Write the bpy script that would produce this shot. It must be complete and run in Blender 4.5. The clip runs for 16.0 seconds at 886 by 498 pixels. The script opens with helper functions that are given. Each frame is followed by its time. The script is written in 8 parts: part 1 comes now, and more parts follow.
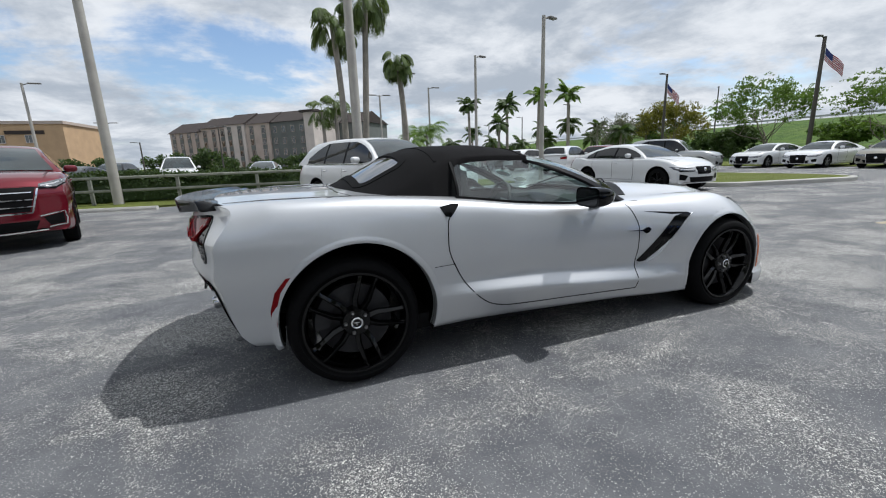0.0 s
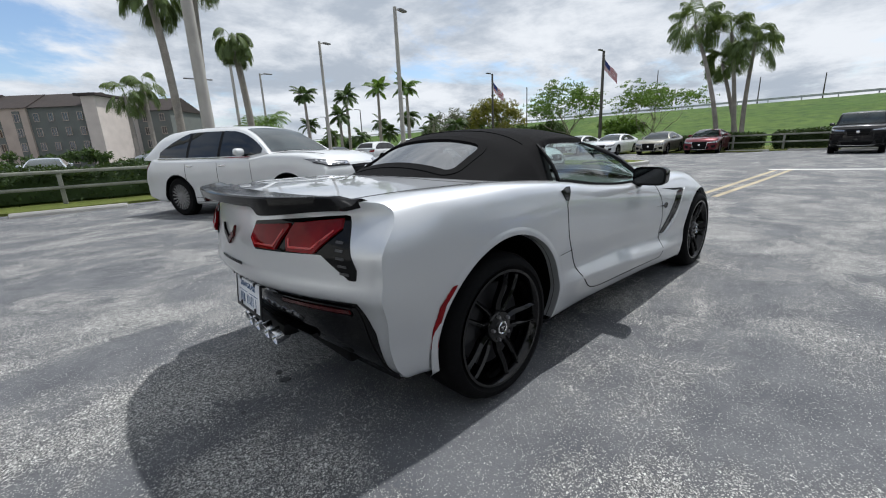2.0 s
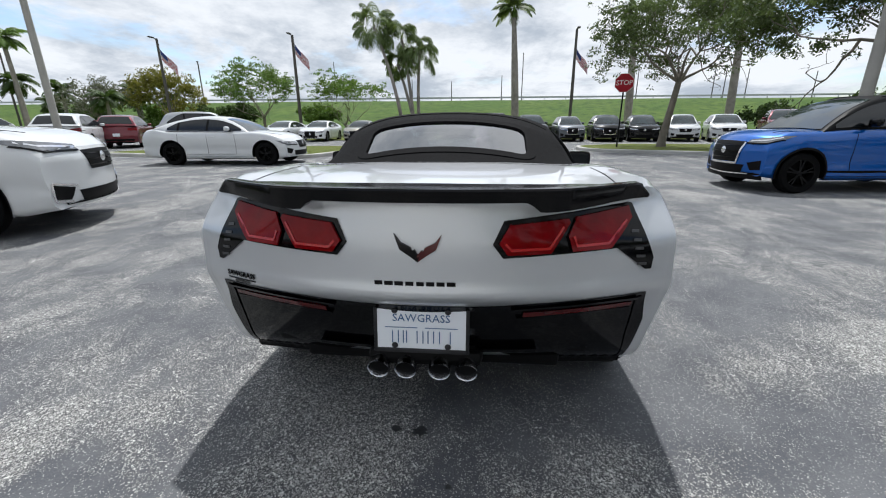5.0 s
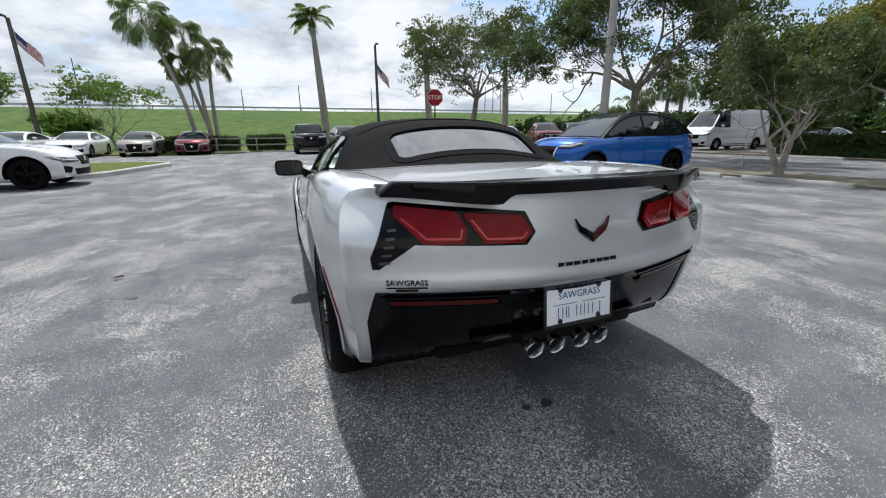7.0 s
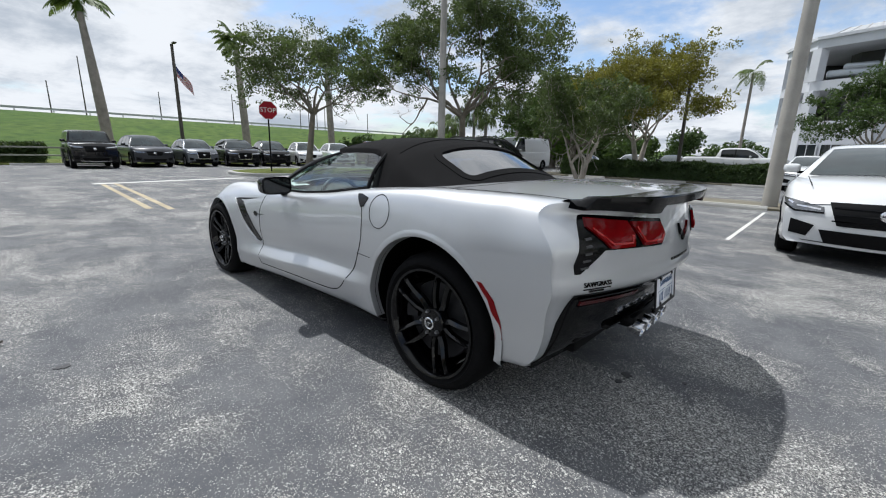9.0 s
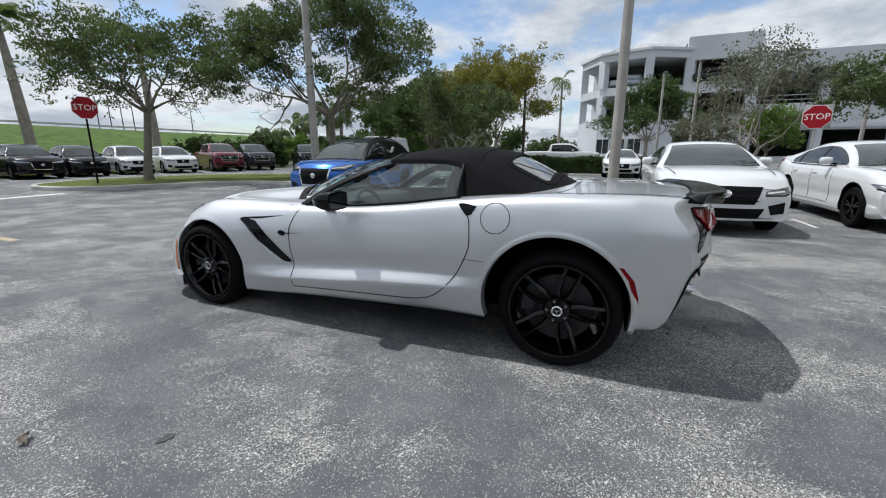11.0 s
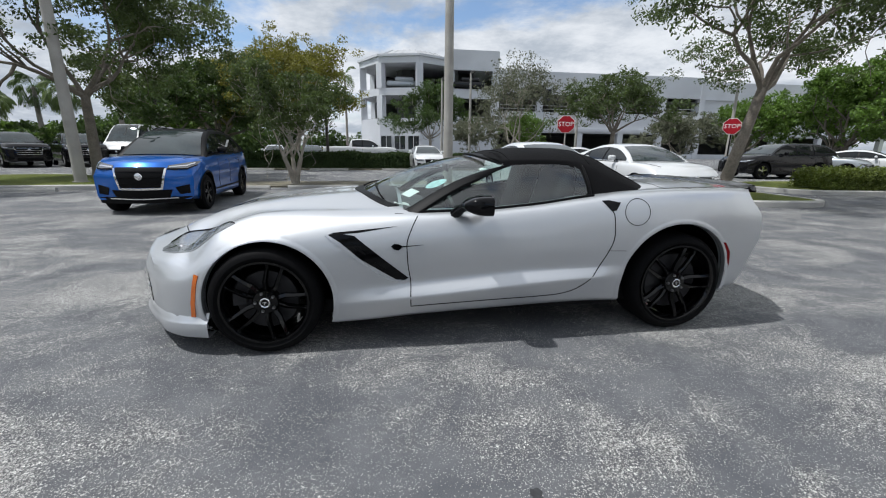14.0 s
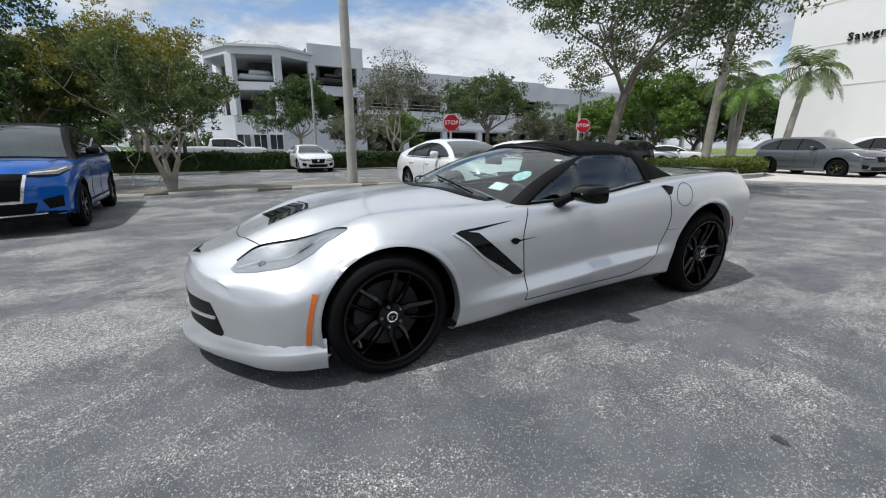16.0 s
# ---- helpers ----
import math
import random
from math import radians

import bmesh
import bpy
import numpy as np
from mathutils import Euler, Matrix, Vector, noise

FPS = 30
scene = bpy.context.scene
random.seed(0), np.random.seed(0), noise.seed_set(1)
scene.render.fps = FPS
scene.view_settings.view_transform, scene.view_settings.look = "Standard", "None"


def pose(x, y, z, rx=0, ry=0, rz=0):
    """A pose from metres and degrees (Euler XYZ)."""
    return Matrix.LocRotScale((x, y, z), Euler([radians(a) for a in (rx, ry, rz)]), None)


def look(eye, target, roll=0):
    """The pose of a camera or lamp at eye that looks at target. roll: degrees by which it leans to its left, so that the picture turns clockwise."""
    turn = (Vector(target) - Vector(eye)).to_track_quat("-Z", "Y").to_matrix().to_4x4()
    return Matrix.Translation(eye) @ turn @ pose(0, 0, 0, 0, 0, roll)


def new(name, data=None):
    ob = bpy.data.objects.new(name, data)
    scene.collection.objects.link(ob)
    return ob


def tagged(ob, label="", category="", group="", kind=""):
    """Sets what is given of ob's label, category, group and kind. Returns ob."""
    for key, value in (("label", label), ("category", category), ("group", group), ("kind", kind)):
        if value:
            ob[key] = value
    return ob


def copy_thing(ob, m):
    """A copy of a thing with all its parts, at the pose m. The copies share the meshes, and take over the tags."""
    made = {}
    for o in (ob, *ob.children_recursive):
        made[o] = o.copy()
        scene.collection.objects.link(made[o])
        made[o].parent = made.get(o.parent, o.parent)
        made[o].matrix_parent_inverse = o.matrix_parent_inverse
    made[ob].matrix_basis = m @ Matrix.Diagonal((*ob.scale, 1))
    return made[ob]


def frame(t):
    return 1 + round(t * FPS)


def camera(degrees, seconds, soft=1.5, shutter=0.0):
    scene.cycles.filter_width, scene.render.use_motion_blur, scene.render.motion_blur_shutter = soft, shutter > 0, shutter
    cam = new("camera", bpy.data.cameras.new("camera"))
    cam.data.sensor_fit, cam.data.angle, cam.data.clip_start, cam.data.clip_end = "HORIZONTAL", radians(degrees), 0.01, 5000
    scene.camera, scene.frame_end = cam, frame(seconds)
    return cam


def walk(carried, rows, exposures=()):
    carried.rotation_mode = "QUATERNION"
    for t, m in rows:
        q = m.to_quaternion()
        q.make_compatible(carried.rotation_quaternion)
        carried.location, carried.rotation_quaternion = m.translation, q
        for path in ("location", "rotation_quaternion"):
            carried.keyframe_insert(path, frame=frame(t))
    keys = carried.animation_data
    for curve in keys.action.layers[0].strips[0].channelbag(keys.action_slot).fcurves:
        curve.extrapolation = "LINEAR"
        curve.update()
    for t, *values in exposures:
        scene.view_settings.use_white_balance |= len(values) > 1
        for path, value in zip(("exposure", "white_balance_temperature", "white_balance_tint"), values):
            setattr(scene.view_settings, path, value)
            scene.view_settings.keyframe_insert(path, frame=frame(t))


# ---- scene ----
from mathutils.bvhtree import BVHTree

cam = camera(95.1, 16.0, 1.1)
PATH = [
    (0, (-1.606, -2.878, 1.154), (-0.931, -1.046, 0.721), -2.0),
    (0.5, (-1.94, -2.705, 1.157), (-1.101, -0.944, 0.715), -2.2),
    (1, (-2.196, -2.448, 1.134), (-1.194, -0.777, 0.681), -2.4),
    (1.5, (-2.439, -2.184, 1.129), (-1.279, -0.624, 0.658), -2.6),
    (2, (-2.682, -1.946, 1.151), (-1.371, -0.519, 0.657), -2.6),
    (2.5, (-2.848, -1.63, 1.163), (-1.389, -0.366, 0.641), -2.2),
    (3, (-3.012, -1.319, 1.156), (-1.418, -0.246, 0.603), -1.5),
    (3.5, (-3.155, -1.044, 1.179), (-1.448, -0.176, 0.6), -1.1),
    (4, (-3.241, -0.741, 1.183), (-1.441, -0.102, 0.591), -0.5),
    (4.2, (-3.271, -0.639, 1.185), (-1.441, -0.094, 0.59), -0.4),
    (6.3, (-3.381, 0.603, 1.158), (-1.506, 0.198, 0.595), -0.3),
    (6.5, (-3.371, 0.714, 1.155), (-1.515, 0.221, 0.596), -0.3),
    (7, (-3.29, 1.015, 1.147), (-1.501, 0.308, 0.6), -0.4),
    (7.5, (-3.196, 1.313, 1.137), (-1.498, 0.399, 0.604), 0.1),
    (8, (-3.091, 1.624, 1.15), (-1.505, 0.517, 0.641), 0.6),
    (8.5, (-2.877, 1.913, 1.143), (-1.414, 0.64, 0.654), 1.0),
    (8.7, (-2.782, 2.019, 1.141), (-1.373, 0.681, 0.665), 1.3),
    (10.8, (-1.698, 2.997, 1.205), (-0.896, 1.223, 0.745), -0.3),
    (11, (-1.565, 3.076, 1.2), (-0.833, 1.273, 0.741), -0.1),
    (11.5, (-1.202, 3.185, 1.216), (-0.649, 1.319, 0.755), 0.2),
    (12, (-0.837, 3.303, 1.218), (-0.464, 1.394, 0.755), 0.5),
    (12.5, (-0.482, 3.348, 1.222), (-0.285, 1.412, 0.757), 0.7),
    (13, (-0.101, 3.332, 1.239), (-0.073, 1.388, 0.771), 0.9),
    (13.5, (0.292, 3.352, 1.239), (0.159, 1.414, 0.765), 0.9),
    (14, (0.655, 3.278, 1.23), (0.36, 1.359, 0.751), 0.6),
    (14.5, (1.002, 3.191, 1.23), (0.538, 1.306, 0.75), 0.8),
    (15, (1.377, 3.135, 1.246), (0.754, 1.296, 0.764), 0.7),
    (15.5, (1.706, 2.965, 1.229), (0.938, 1.182, 0.748), 0.6),
    (16, (2.03, 2.753, 1.182), (1.133, 1.031, 0.701), -0.1),
]
EXPOSURE = [(t, stops, 6180, 9) for t, stops in ((0, 0.09), (2, 0.14), (4, 0.22), (7, 0.29), (9, 0.19), (11, 0.08), (13.5, 0.10), (16, 0.06))]
walk(cam, [(t, look(eye, target, roll)) for t, eye, target, roll in PATH], EXPOSURE)


# ---- sky, sun ----
SUN_EL, SUN_AZ = 64.0, 1.0           # degrees; azimuth from +X towards +Y
world = bpy.data.worlds.new("sky")
scene.world = world
world.use_nodes = True


def world_nodes():
    nt = world.node_tree
    n, l = nt.nodes, nt.links
    n.clear()
    out = n.new("ShaderNodeOutputWorld")
    sky = n.new("ShaderNodeTexSky")
    sky.sky_type, sky.sun_disc = "NISHITA", False
    sky.sun_elevation, sky.sun_rotation = radians(SUN_EL), radians(90 - SUN_AZ)
    sky.dust_density, sky.ozone_density = 1.2, 2.0
    geo = n.new("ShaderNodeTexCoord")
    sep = n.new("ShaderNodeSeparateXYZ")
    l.new(geo.outputs["Generated"], sep.inputs[0])
    # project the direction on a flat cloud deck
    up = n.new("ShaderNodeMath")
    up.operation = "MAXIMUM"
    up.inputs[1].default_value = 0.0
    l.new(sep.outputs[2], up.inputs[0])
    add = n.new("ShaderNodeMath")
    add.operation = "ADD"
    add.inputs[1].default_value = 0.22
    l.new(up.outputs[0], add.inputs[0])
    dx, dy = n.new("ShaderNodeMath"), n.new("ShaderNodeMath")
    for d, o in ((dx, 0), (dy, 1)):
        d.operation = "DIVIDE"
        l.new(sep.outputs[o], d.inputs[0])
        l.new(add.outputs[0], d.inputs[1])
    comb = n.new("ShaderNodeCombineXYZ")
    l.new(dx.outputs[0], comb.inputs[0])
    l.new(dy.outputs[0], comb.inputs[1])
    comb.inputs[2].default_value = 3.7

    def noise_tex(scale, detail, rough, distort=0.0):
        t = n.new("ShaderNodeTexNoise")
        t.inputs["Scale"].default_value, t.inputs["Detail"].default_value = scale, detail
        t.inputs["Roughness"].default_value, t.inputs["Distortion"].default_value = rough, distort
        l.new(comb.outputs[0], t.inputs["Vector"])
        return t

    def ramp(src, a, b):
        r = n.new("ShaderNodeMapRange")
        r.interpolation_type = "SMOOTHSTEP"
        r.inputs[1].default_value, r.inputs[2].default_value = a, b
        l.new(src, r.inputs[0])
        return r.outputs[0]

    big = noise_tex(1.0, 10, 0.60, 0.2)
    cover = ramp(big.outputs[0], 0.355, 0.49)
    shade_tex = noise_tex(1.5, 10, 0.62, 0.15)
    shade = ramp(shade_tex.outputs[0], 0.36, 0.62)
    tint = n.new("ShaderNodeMix")
    tint.data_type = "RGBA"
    tint.inputs[6].default_value = (0.54, 0.59, 0.66, 1)
    tint.inputs[7].default_value = (1.02, 1.03, 1.05, 1)
    l.new(shade, tint.inputs[0])
    bg_sky, bg_cloud = n.new("ShaderNodeBackground"), n.new("ShaderNodeBackground")
    bg_sky.inputs[1].default_value = 0.14
    l.new(sky.outputs[0], bg_sky.inputs[0])
    l.new(tint.outputs[2], bg_cloud.inputs[0])
    bg_cloud.inputs[1].default_value = 0.78
    mix = n.new("ShaderNodeMixShader")
    l.new(cover, mix.inputs[0])
    l.new(bg_sky.outputs[0], mix.inputs[1])
    l.new(bg_cloud.outputs[0], mix.inputs[2])
    l.new(mix.outputs[0], out.inputs[0])


world_nodes()
sun_lamp = bpy.data.lights.new("sun", "SUN")
sun_lamp.energy, sun_lamp.angle, sun_lamp.color = 3.7, radians(1.2), (1.0, 0.965, 0.92)
sun = new("sun", sun_lamp)
sun_way = Vector((math.cos(radians(SUN_EL)) * math.cos(radians(SUN_AZ)), math.cos(radians(SUN_EL)) * math.sin(radians(SUN_AZ)), math.sin(radians(SUN_EL))))
sun.matrix_world = look(sun_way * 60, (0, 0, 0))

# ---- materials ----
def material(name, color=(0.5, 0.5, 0.5), rough=0.5, metal=0.0, coat=0.0, grain=0.0, grain_scale=60.0, blot=0.0, blot_scale=2.0, bump=0.0,
             bump_scale=80.0, rand=0.0, spec=0.5, sheen=0.0, emit=0.0, alpha=1.0, transmission=0.0, space="Object", island=0.0, rough_var=0.0):
    """Principled surface with fine grain, larger blotches, relief and a tone that varies from piece to piece."""
    m = bpy.data.materials.new(name)
    m.use_nodes = True
    nt = m.node_tree
    n, l = nt.nodes, nt.links
    p = n["Principled BSDF"]
    p.inputs["Roughness"].default_value, p.inputs["Metallic"].default_value = rough, metal
    p.inputs["Coat Weight"].default_value, p.inputs["Coat Roughness"].default_value = coat, 0.03
    p.inputs["Specular IOR Level"].default_value = spec
    p.inputs["Sheen Weight"].default_value = sheen
    p.inputs["Transmission Weight"].default_value = transmission
    p.inputs["Alpha"].default_value = alpha
    p.inputs["Base Color"].default_value = (*color, 1)
    if emit:
        p.inputs["Emission Color"].default_value, p.inputs["Emission Strength"].default_value = (*color, 1), emit
    co = n.new("ShaderNodeTexCoord").outputs[space]
    fac = None

    def noise_node(scale, detail):
        t = n.new("ShaderNodeTexNoise")
        t.inputs["Scale"].default_value, t.inputs["Detail"].default_value = scale, detail
        l.new(co, t.inputs["Vector"])
        return t.outputs[0]

    def accumulate(src, amount):
        nonlocal fac
        r = n.new("ShaderNodeMapRange")
        r.inputs[1].default_value, r.inputs[2].default_value = 0.25, 0.75
        r.inputs[3].default_value, r.inputs[4].default_value = 1 - amount, 1 + amount
        l.new(src, r.inputs[0])
        if fac is None:
            fac = r.outputs[0]
        else:
            mu = n.new("ShaderNodeMath")
            mu.operation = "MULTIPLY"
            l.new(fac, mu.inputs[0])
            l.new(r.outputs[0], mu.inputs[1])
            fac = mu.outputs[0]

    if grain:
        accumulate(noise_node(grain_scale, 3), grain)
    if blot:
        accumulate(noise_node(blot_scale, 4), blot)
    if rand:
        accumulate(n.new("ShaderNodeObjectInfo").outputs["Random"], rand)
    if island:
        accumulate(n.new("ShaderNodeNewGeometry").outputs["Random Per Island"], island)
    if fac is not None:
        v = n.new("ShaderNodeVectorMath")
        v.operation = "SCALE"
        v.inputs[0].default_value = color
        l.new(fac, v.inputs["Scale"])
        l.new(v.outputs[0], p.inputs["Base Color"])
    if rough_var:
        r = n.new("ShaderNodeMapRange")
        r.inputs[3].default_value, r.inputs[4].default_value = max(0, rough - rough_var), rough + rough_var
        l.new(noise_node(7.0, 5), r.inputs[0])
        l.new(r.outputs[0], p.inputs["Roughness"])
    if bump:
        b = n.new("ShaderNodeBump")
        b.inputs["Strength"].default_value, b.inputs["Distance"].default_value = bump, 0.01
        l.new(noise_node(bump_scale, 4), b.inputs["Height"])
        l.new(b.outputs[0], p.inputs["Normal"])
    return m


def asphalt_material():
    """Worn parking-lot asphalt: dark sealer, pale exposed chips where it has worn off, long scuffs."""
    m = bpy.data.materials.new("asphalt")
    m.use_nodes = True
    n, l = m.node_tree.nodes, m.node_tree.links
    p = n["Principled BSDF"]
    co = n.new("ShaderNodeTexCoord").outputs["Object"]

    def tex(scale, detail=4, rough=0.55, stretch=None, distort=0.0):
        t = n.new("ShaderNodeTexNoise")
        t.inputs["Scale"].default_value, t.inputs["Detail"].default_value = scale, detail
        t.inputs["Roughness"].default_value, t.inputs["Distortion"].default_value = rough, distort
        if stretch:
            mp = n.new("ShaderNodeMapping")
            mp.inputs["Scale"].default_value, mp.inputs["Rotation"].default_value = stretch, (0, 0, radians(9))
            l.new(co, mp.inputs[0])
            l.new(mp.outputs[0], t.inputs["Vector"])
        else:
            l.new(co, t.inputs["Vector"])
        return t.outputs[0]

    def ranged(src, a, b, lo=0.0, hi=1.0):
        r = n.new("ShaderNodeMapRange")
        r.interpolation_type = "SMOOTHSTEP"
        for i, v in enumerate((a, b, lo, hi)):
            r.inputs[i + 1].default_value = v
        l.new(src, r.inputs[0])
        return r.outputs[0]

    def maths(op, a, b):
        x = n.new("ShaderNodeMath")
        x.operation = op
        for i, s in enumerate((a, b)):
            if isinstance(s, (int, float)):
                x.inputs[i].default_value = s
            else:
                l.new(s, x.inputs[i])
        return x.outputs[0]

    def mixed(f, a, b):
        x = n.new("ShaderNodeMix")
        x.data_type = "RGBA"
        l.new(f, x.inputs[0])
        for i, s in ((6, a), (7, b)):
            if isinstance(s, tuple):
                x.inputs[i].default_value = (*s, 1)
            else:
                l.new(s, x.inputs[i])
        return x.outputs[2]

    # worn patches about half a metre wide, drawn out along the lanes; elsewhere smooth bluish sealer
    wear = maths("ADD", maths("MULTIPLY", tex(1.0, 12, 0.70, distort=0.5), 0.62), maths("MULTIPLY", tex(1.5, 12, 0.70, (0.22, 1.0, 1)), 0.38))
    wear_big = ranged(wear, 0.44, 0.62)

    def chips(scale, lo, hi, a, b):
        """Stone chips of one size, sparse on the sealer and crowded where it has worn off."""
        v = n.new("ShaderNodeTexVoronoi")
        v.inputs["Scale"].default_value = scale
        l.new(co, v.inputs["Vector"])
        c = n.new("ShaderNodeSeparateColor")
        l.new(v.outputs["Color"], c.inputs[0])
        limit = ranged(wear, a, b, lo, hi)
        return ranged(maths("SUBTRACT", c.outputs[0], limit), 0.0, 0.05), c.outputs[1], v

    chip, tone, vor = chips(150.0, 0.982, 0.75, 0.46, 0.60)
    fine, fine_tone, _ = chips(270.0, 0.925, 0.58, 0.44, 0.60)
    base = mixed(ranged(tex(2.3, 9, 0.66), 0.35, 0.65), (0.072, 0.076, 0.085), (0.116, 0.120, 0.128))
    worn = mixed(ranged(tex(70, 4), 0.35, 0.65), (0.036, 0.037, 0.039), (0.125, 0.124, 0.119))
    base = mixed(wear_big, base, worn)
    col = mixed(fine, base, mixed(fine_tone, (0.19, 0.19, 0.187), (0.48, 0.475, 0.45)))
    col = mixed(chip, col, mixed(tone, (0.20, 0.20, 0.195), (0.60, 0.595, 0.565)))
    stain = ranged(tex(2.1, 3, 0.5), 0.68, 0.76)
    col = mixed(maths("MULTIPLY", stain, 0.45), col, (0.05, 0.05, 0.052))
    l.new(col, p.inputs["Base Color"])
    p.inputs["Roughness"].default_value = 0.82
    p.inputs["Specular IOR Level"].default_value = 0.4
    b = n.new("ShaderNodeBump")
    b.inputs["Strength"].default_value, b.inputs["Distance"].default_value = 0.55, 0.004
    l.new(maths("ADD", vor.outputs["Distance"], tex(160, 2)), b.inputs["Height"])
    l.new(b.outputs[0], p.inputs["Normal"])
    return m


def glass_material(name, color, rough=0.0, gloss=0.08):
    """A clear pane: mostly see-through with a mirror-like sheen."""
    m = bpy.data.materials.new(name)
    m.use_nodes = True
    n, l = m.node_tree.nodes, m.node_tree.links
    n.clear()
    out = n.new("ShaderNodeOutputMaterial")
    tr, gl, mix, fr, pw, ma = (n.new("ShaderNode" + k) for k in ("BsdfTransparent", "BsdfGlossy", "MixShader", "LayerWeight", "Math", "Math"))
    tr.inputs[0].default_value = (*color, 1)
    gl.inputs["Roughness"].default_value = rough
    fr.inputs[0].default_value = 0.5
    pw.operation, ma.operation = "POWER", "MULTIPLY_ADD"
    pw.inputs[1].default_value = 4.0
    l.new(fr.outputs["Facing"], pw.inputs[0])
    l.new(pw.outputs[0], ma.inputs[0])
    ma.inputs[1].default_value, ma.inputs[2].default_value = 0.9 - gloss, gloss
    l.new(ma.outputs[0], mix.inputs[0])
    l.new(tr.outputs[0], mix.inputs[1])
    l.new(gl.outputs[0], mix.inputs[2])
    l.new(mix.outputs[0], out.inputs[0])
    return m


def grass_material(name, a, b, c, scales=((0.35, 5), (9.0, 5), (55.0, 3))):
    m = bpy.data.materials.new(name)
    m.use_nodes = True
    n, l = m.node_tree.nodes, m.node_tree.links
    p = n["Principled BSDF"]
    co = n.new("ShaderNodeTexCoord").outputs["Object"]
    cols = []
    for scale, detail in scales:
        t = n.new("ShaderNodeTexNoise")
        t.inputs["Scale"].default_value, t.inputs["Detail"].default_value = scale, detail
        l.new(co, t.inputs["Vector"])
        r = n.new("ShaderNodeMapRange")
        r.inputs[1].default_value, r.inputs[2].default_value = 0.3, 0.7
        l.new(t.outputs[0], r.inputs[0])
        cols.append(r.outputs[0])
    x = n.new("ShaderNodeMix")
    x.data_type = "RGBA"
    l.new(cols[0], x.inputs[0])
    x.inputs[6].default_value, x.inputs[7].default_value = (*a, 1), (*b, 1)
    y = n.new("ShaderNodeMix")
    y.data_type = "RGBA"
    l.new(cols[1], y.inputs[0])
    l.new(x.outputs[2], y.inputs[6])
    y.inputs[7].default_value = (*c, 1)
    l.new(y.outputs[2], p.inputs["Base Color"])
    p.inputs["Roughness"].default_value = 0.9
    p.inputs["Specular IOR Level"].default_value = 0.2
    bp = n.new("ShaderNodeBump")
    bp.inputs["Strength"].default_value, bp.inputs["Distance"].default_value = 0.9, 0.05
    l.new(cols[2], bp.inputs["Height"])
    l.new(bp.outputs[0], p.inputs["Normal"])
    return m


def paint(name, color, metal=0.0, rough=0.35):
    return material(name, color, rough, metal, coat=1.0 if max(color) > 0.05 else 0.55, spec=0.5 if min(color) > 0.2 else 0.15, blot=0.02, blot_scale=3.0, grain=0.03 if metal else 0.0, grain_scale=900)


def leaf_material(name, a, b, island=0.35):
    m = material(name, a, 0.55, island=island, blot=0.25, blot_scale=0.8, spec=0.35)
    n, l = m.node_tree.nodes, m.node_tree.links
    p = n["Principled BSDF"]
    tr = n.new("ShaderNodeBsdfTranslucent")
    tr.inputs[0].default_value = (*b, 1)
    mix = n.new("ShaderNodeMixShader")
    mix.inputs[0].default_value = 0.3
    l.new(p.outputs[0], mix.inputs[1])
    l.new(tr.outputs[0], mix.inputs[2])
    l.new(mix.outputs[0], n["Material Output"].inputs[0])
    return m


ASPHALT = asphalt_material()
SILVER = paint("silver_metallic_paint", (0.585, 0.60, 0.62), 0.74, 0.42)
GLOSS_BLACK = material("gloss_black", (0.002, 0.002, 0.0025), 0.10, spec=0.22, rough_var=0.04, blot=0.3, blot_scale=6)
WHEEL_BLACK = material("black_wheel_enamel", (0.0015, 0.0015, 0.0018), 0.09, spec=0.34, rough_var=0.04)
CARBON = material("carbon_gloss", (0.003, 0.003, 0.0034), 0.14, spec=0.2, grain=0.5, grain_scale=160, rough_var=0.04)
SATIN_BLACK = material("satin_black_plastic", (0.004, 0.004, 0.0045), 0.5, bump=0.05, grain=0.1, spec=0.12)
ARCH_BLACK = material("matt_black_liner", (0.003, 0.003, 0.003), 0.95, grain=0.1, spec=0.0)
RUBBER = material("tyre_rubber", (0.0055, 0.0055, 0.006), 0.66, grain=0.2, blot=0.25, bump=0.12, spec=0.06)
FABRIC = material("black_canvas", (0.0042, 0.0042, 0.0048), 0.88, grain=0.35, grain_scale=900, blot=0.15, blot_scale=5, bump=0.15, bump_scale=1200, spec=0.12)
CHROME = material("chrome", (0.82, 0.82, 0.83), 0.09, 1.0, rough_var=0.04)
STEEL = material("brushed_steel", (0.32, 0.32, 0.33), 0.38, 1.0, blot=0.15, blot_scale=9)
DARK_STEEL = material("dark_cast_iron", (0.04, 0.04, 0.043), 0.5, 0.8, blot=0.3, blot_scale=12)
GLASS = glass_material("window_glass", (0.80, 0.92, 0.89), gloss=0.13)
REAR_GLASS = glass_material("rear_window_glass", (0.22, 0.24, 0.25), gloss=0.42)
DARK_GLASS = material("tinted_glass", (0.007, 0.009, 0.010), 0.03, spec=0.55, blot=0.3, blot_scale=1.2)
CLEAR_LENS = glass_material("clear_lens", (0.95, 0.96, 0.97), gloss=0.06)
RED_LENS = material("red_lens", (0.17, 0.002, 0.004), 0.05, spec=0.18, blot=0.25, blot_scale=14)
RED_DEEP = material("deep_red_lens", (0.07, 0.003, 0.004), 0.12, spec=0.5, blot=0.2, blot_scale=14)
AMBER = material("amber_lens", (0.62, 0.14, 0.012), 0.18, coat=1.0, grain=0.2, grain_scale=200)
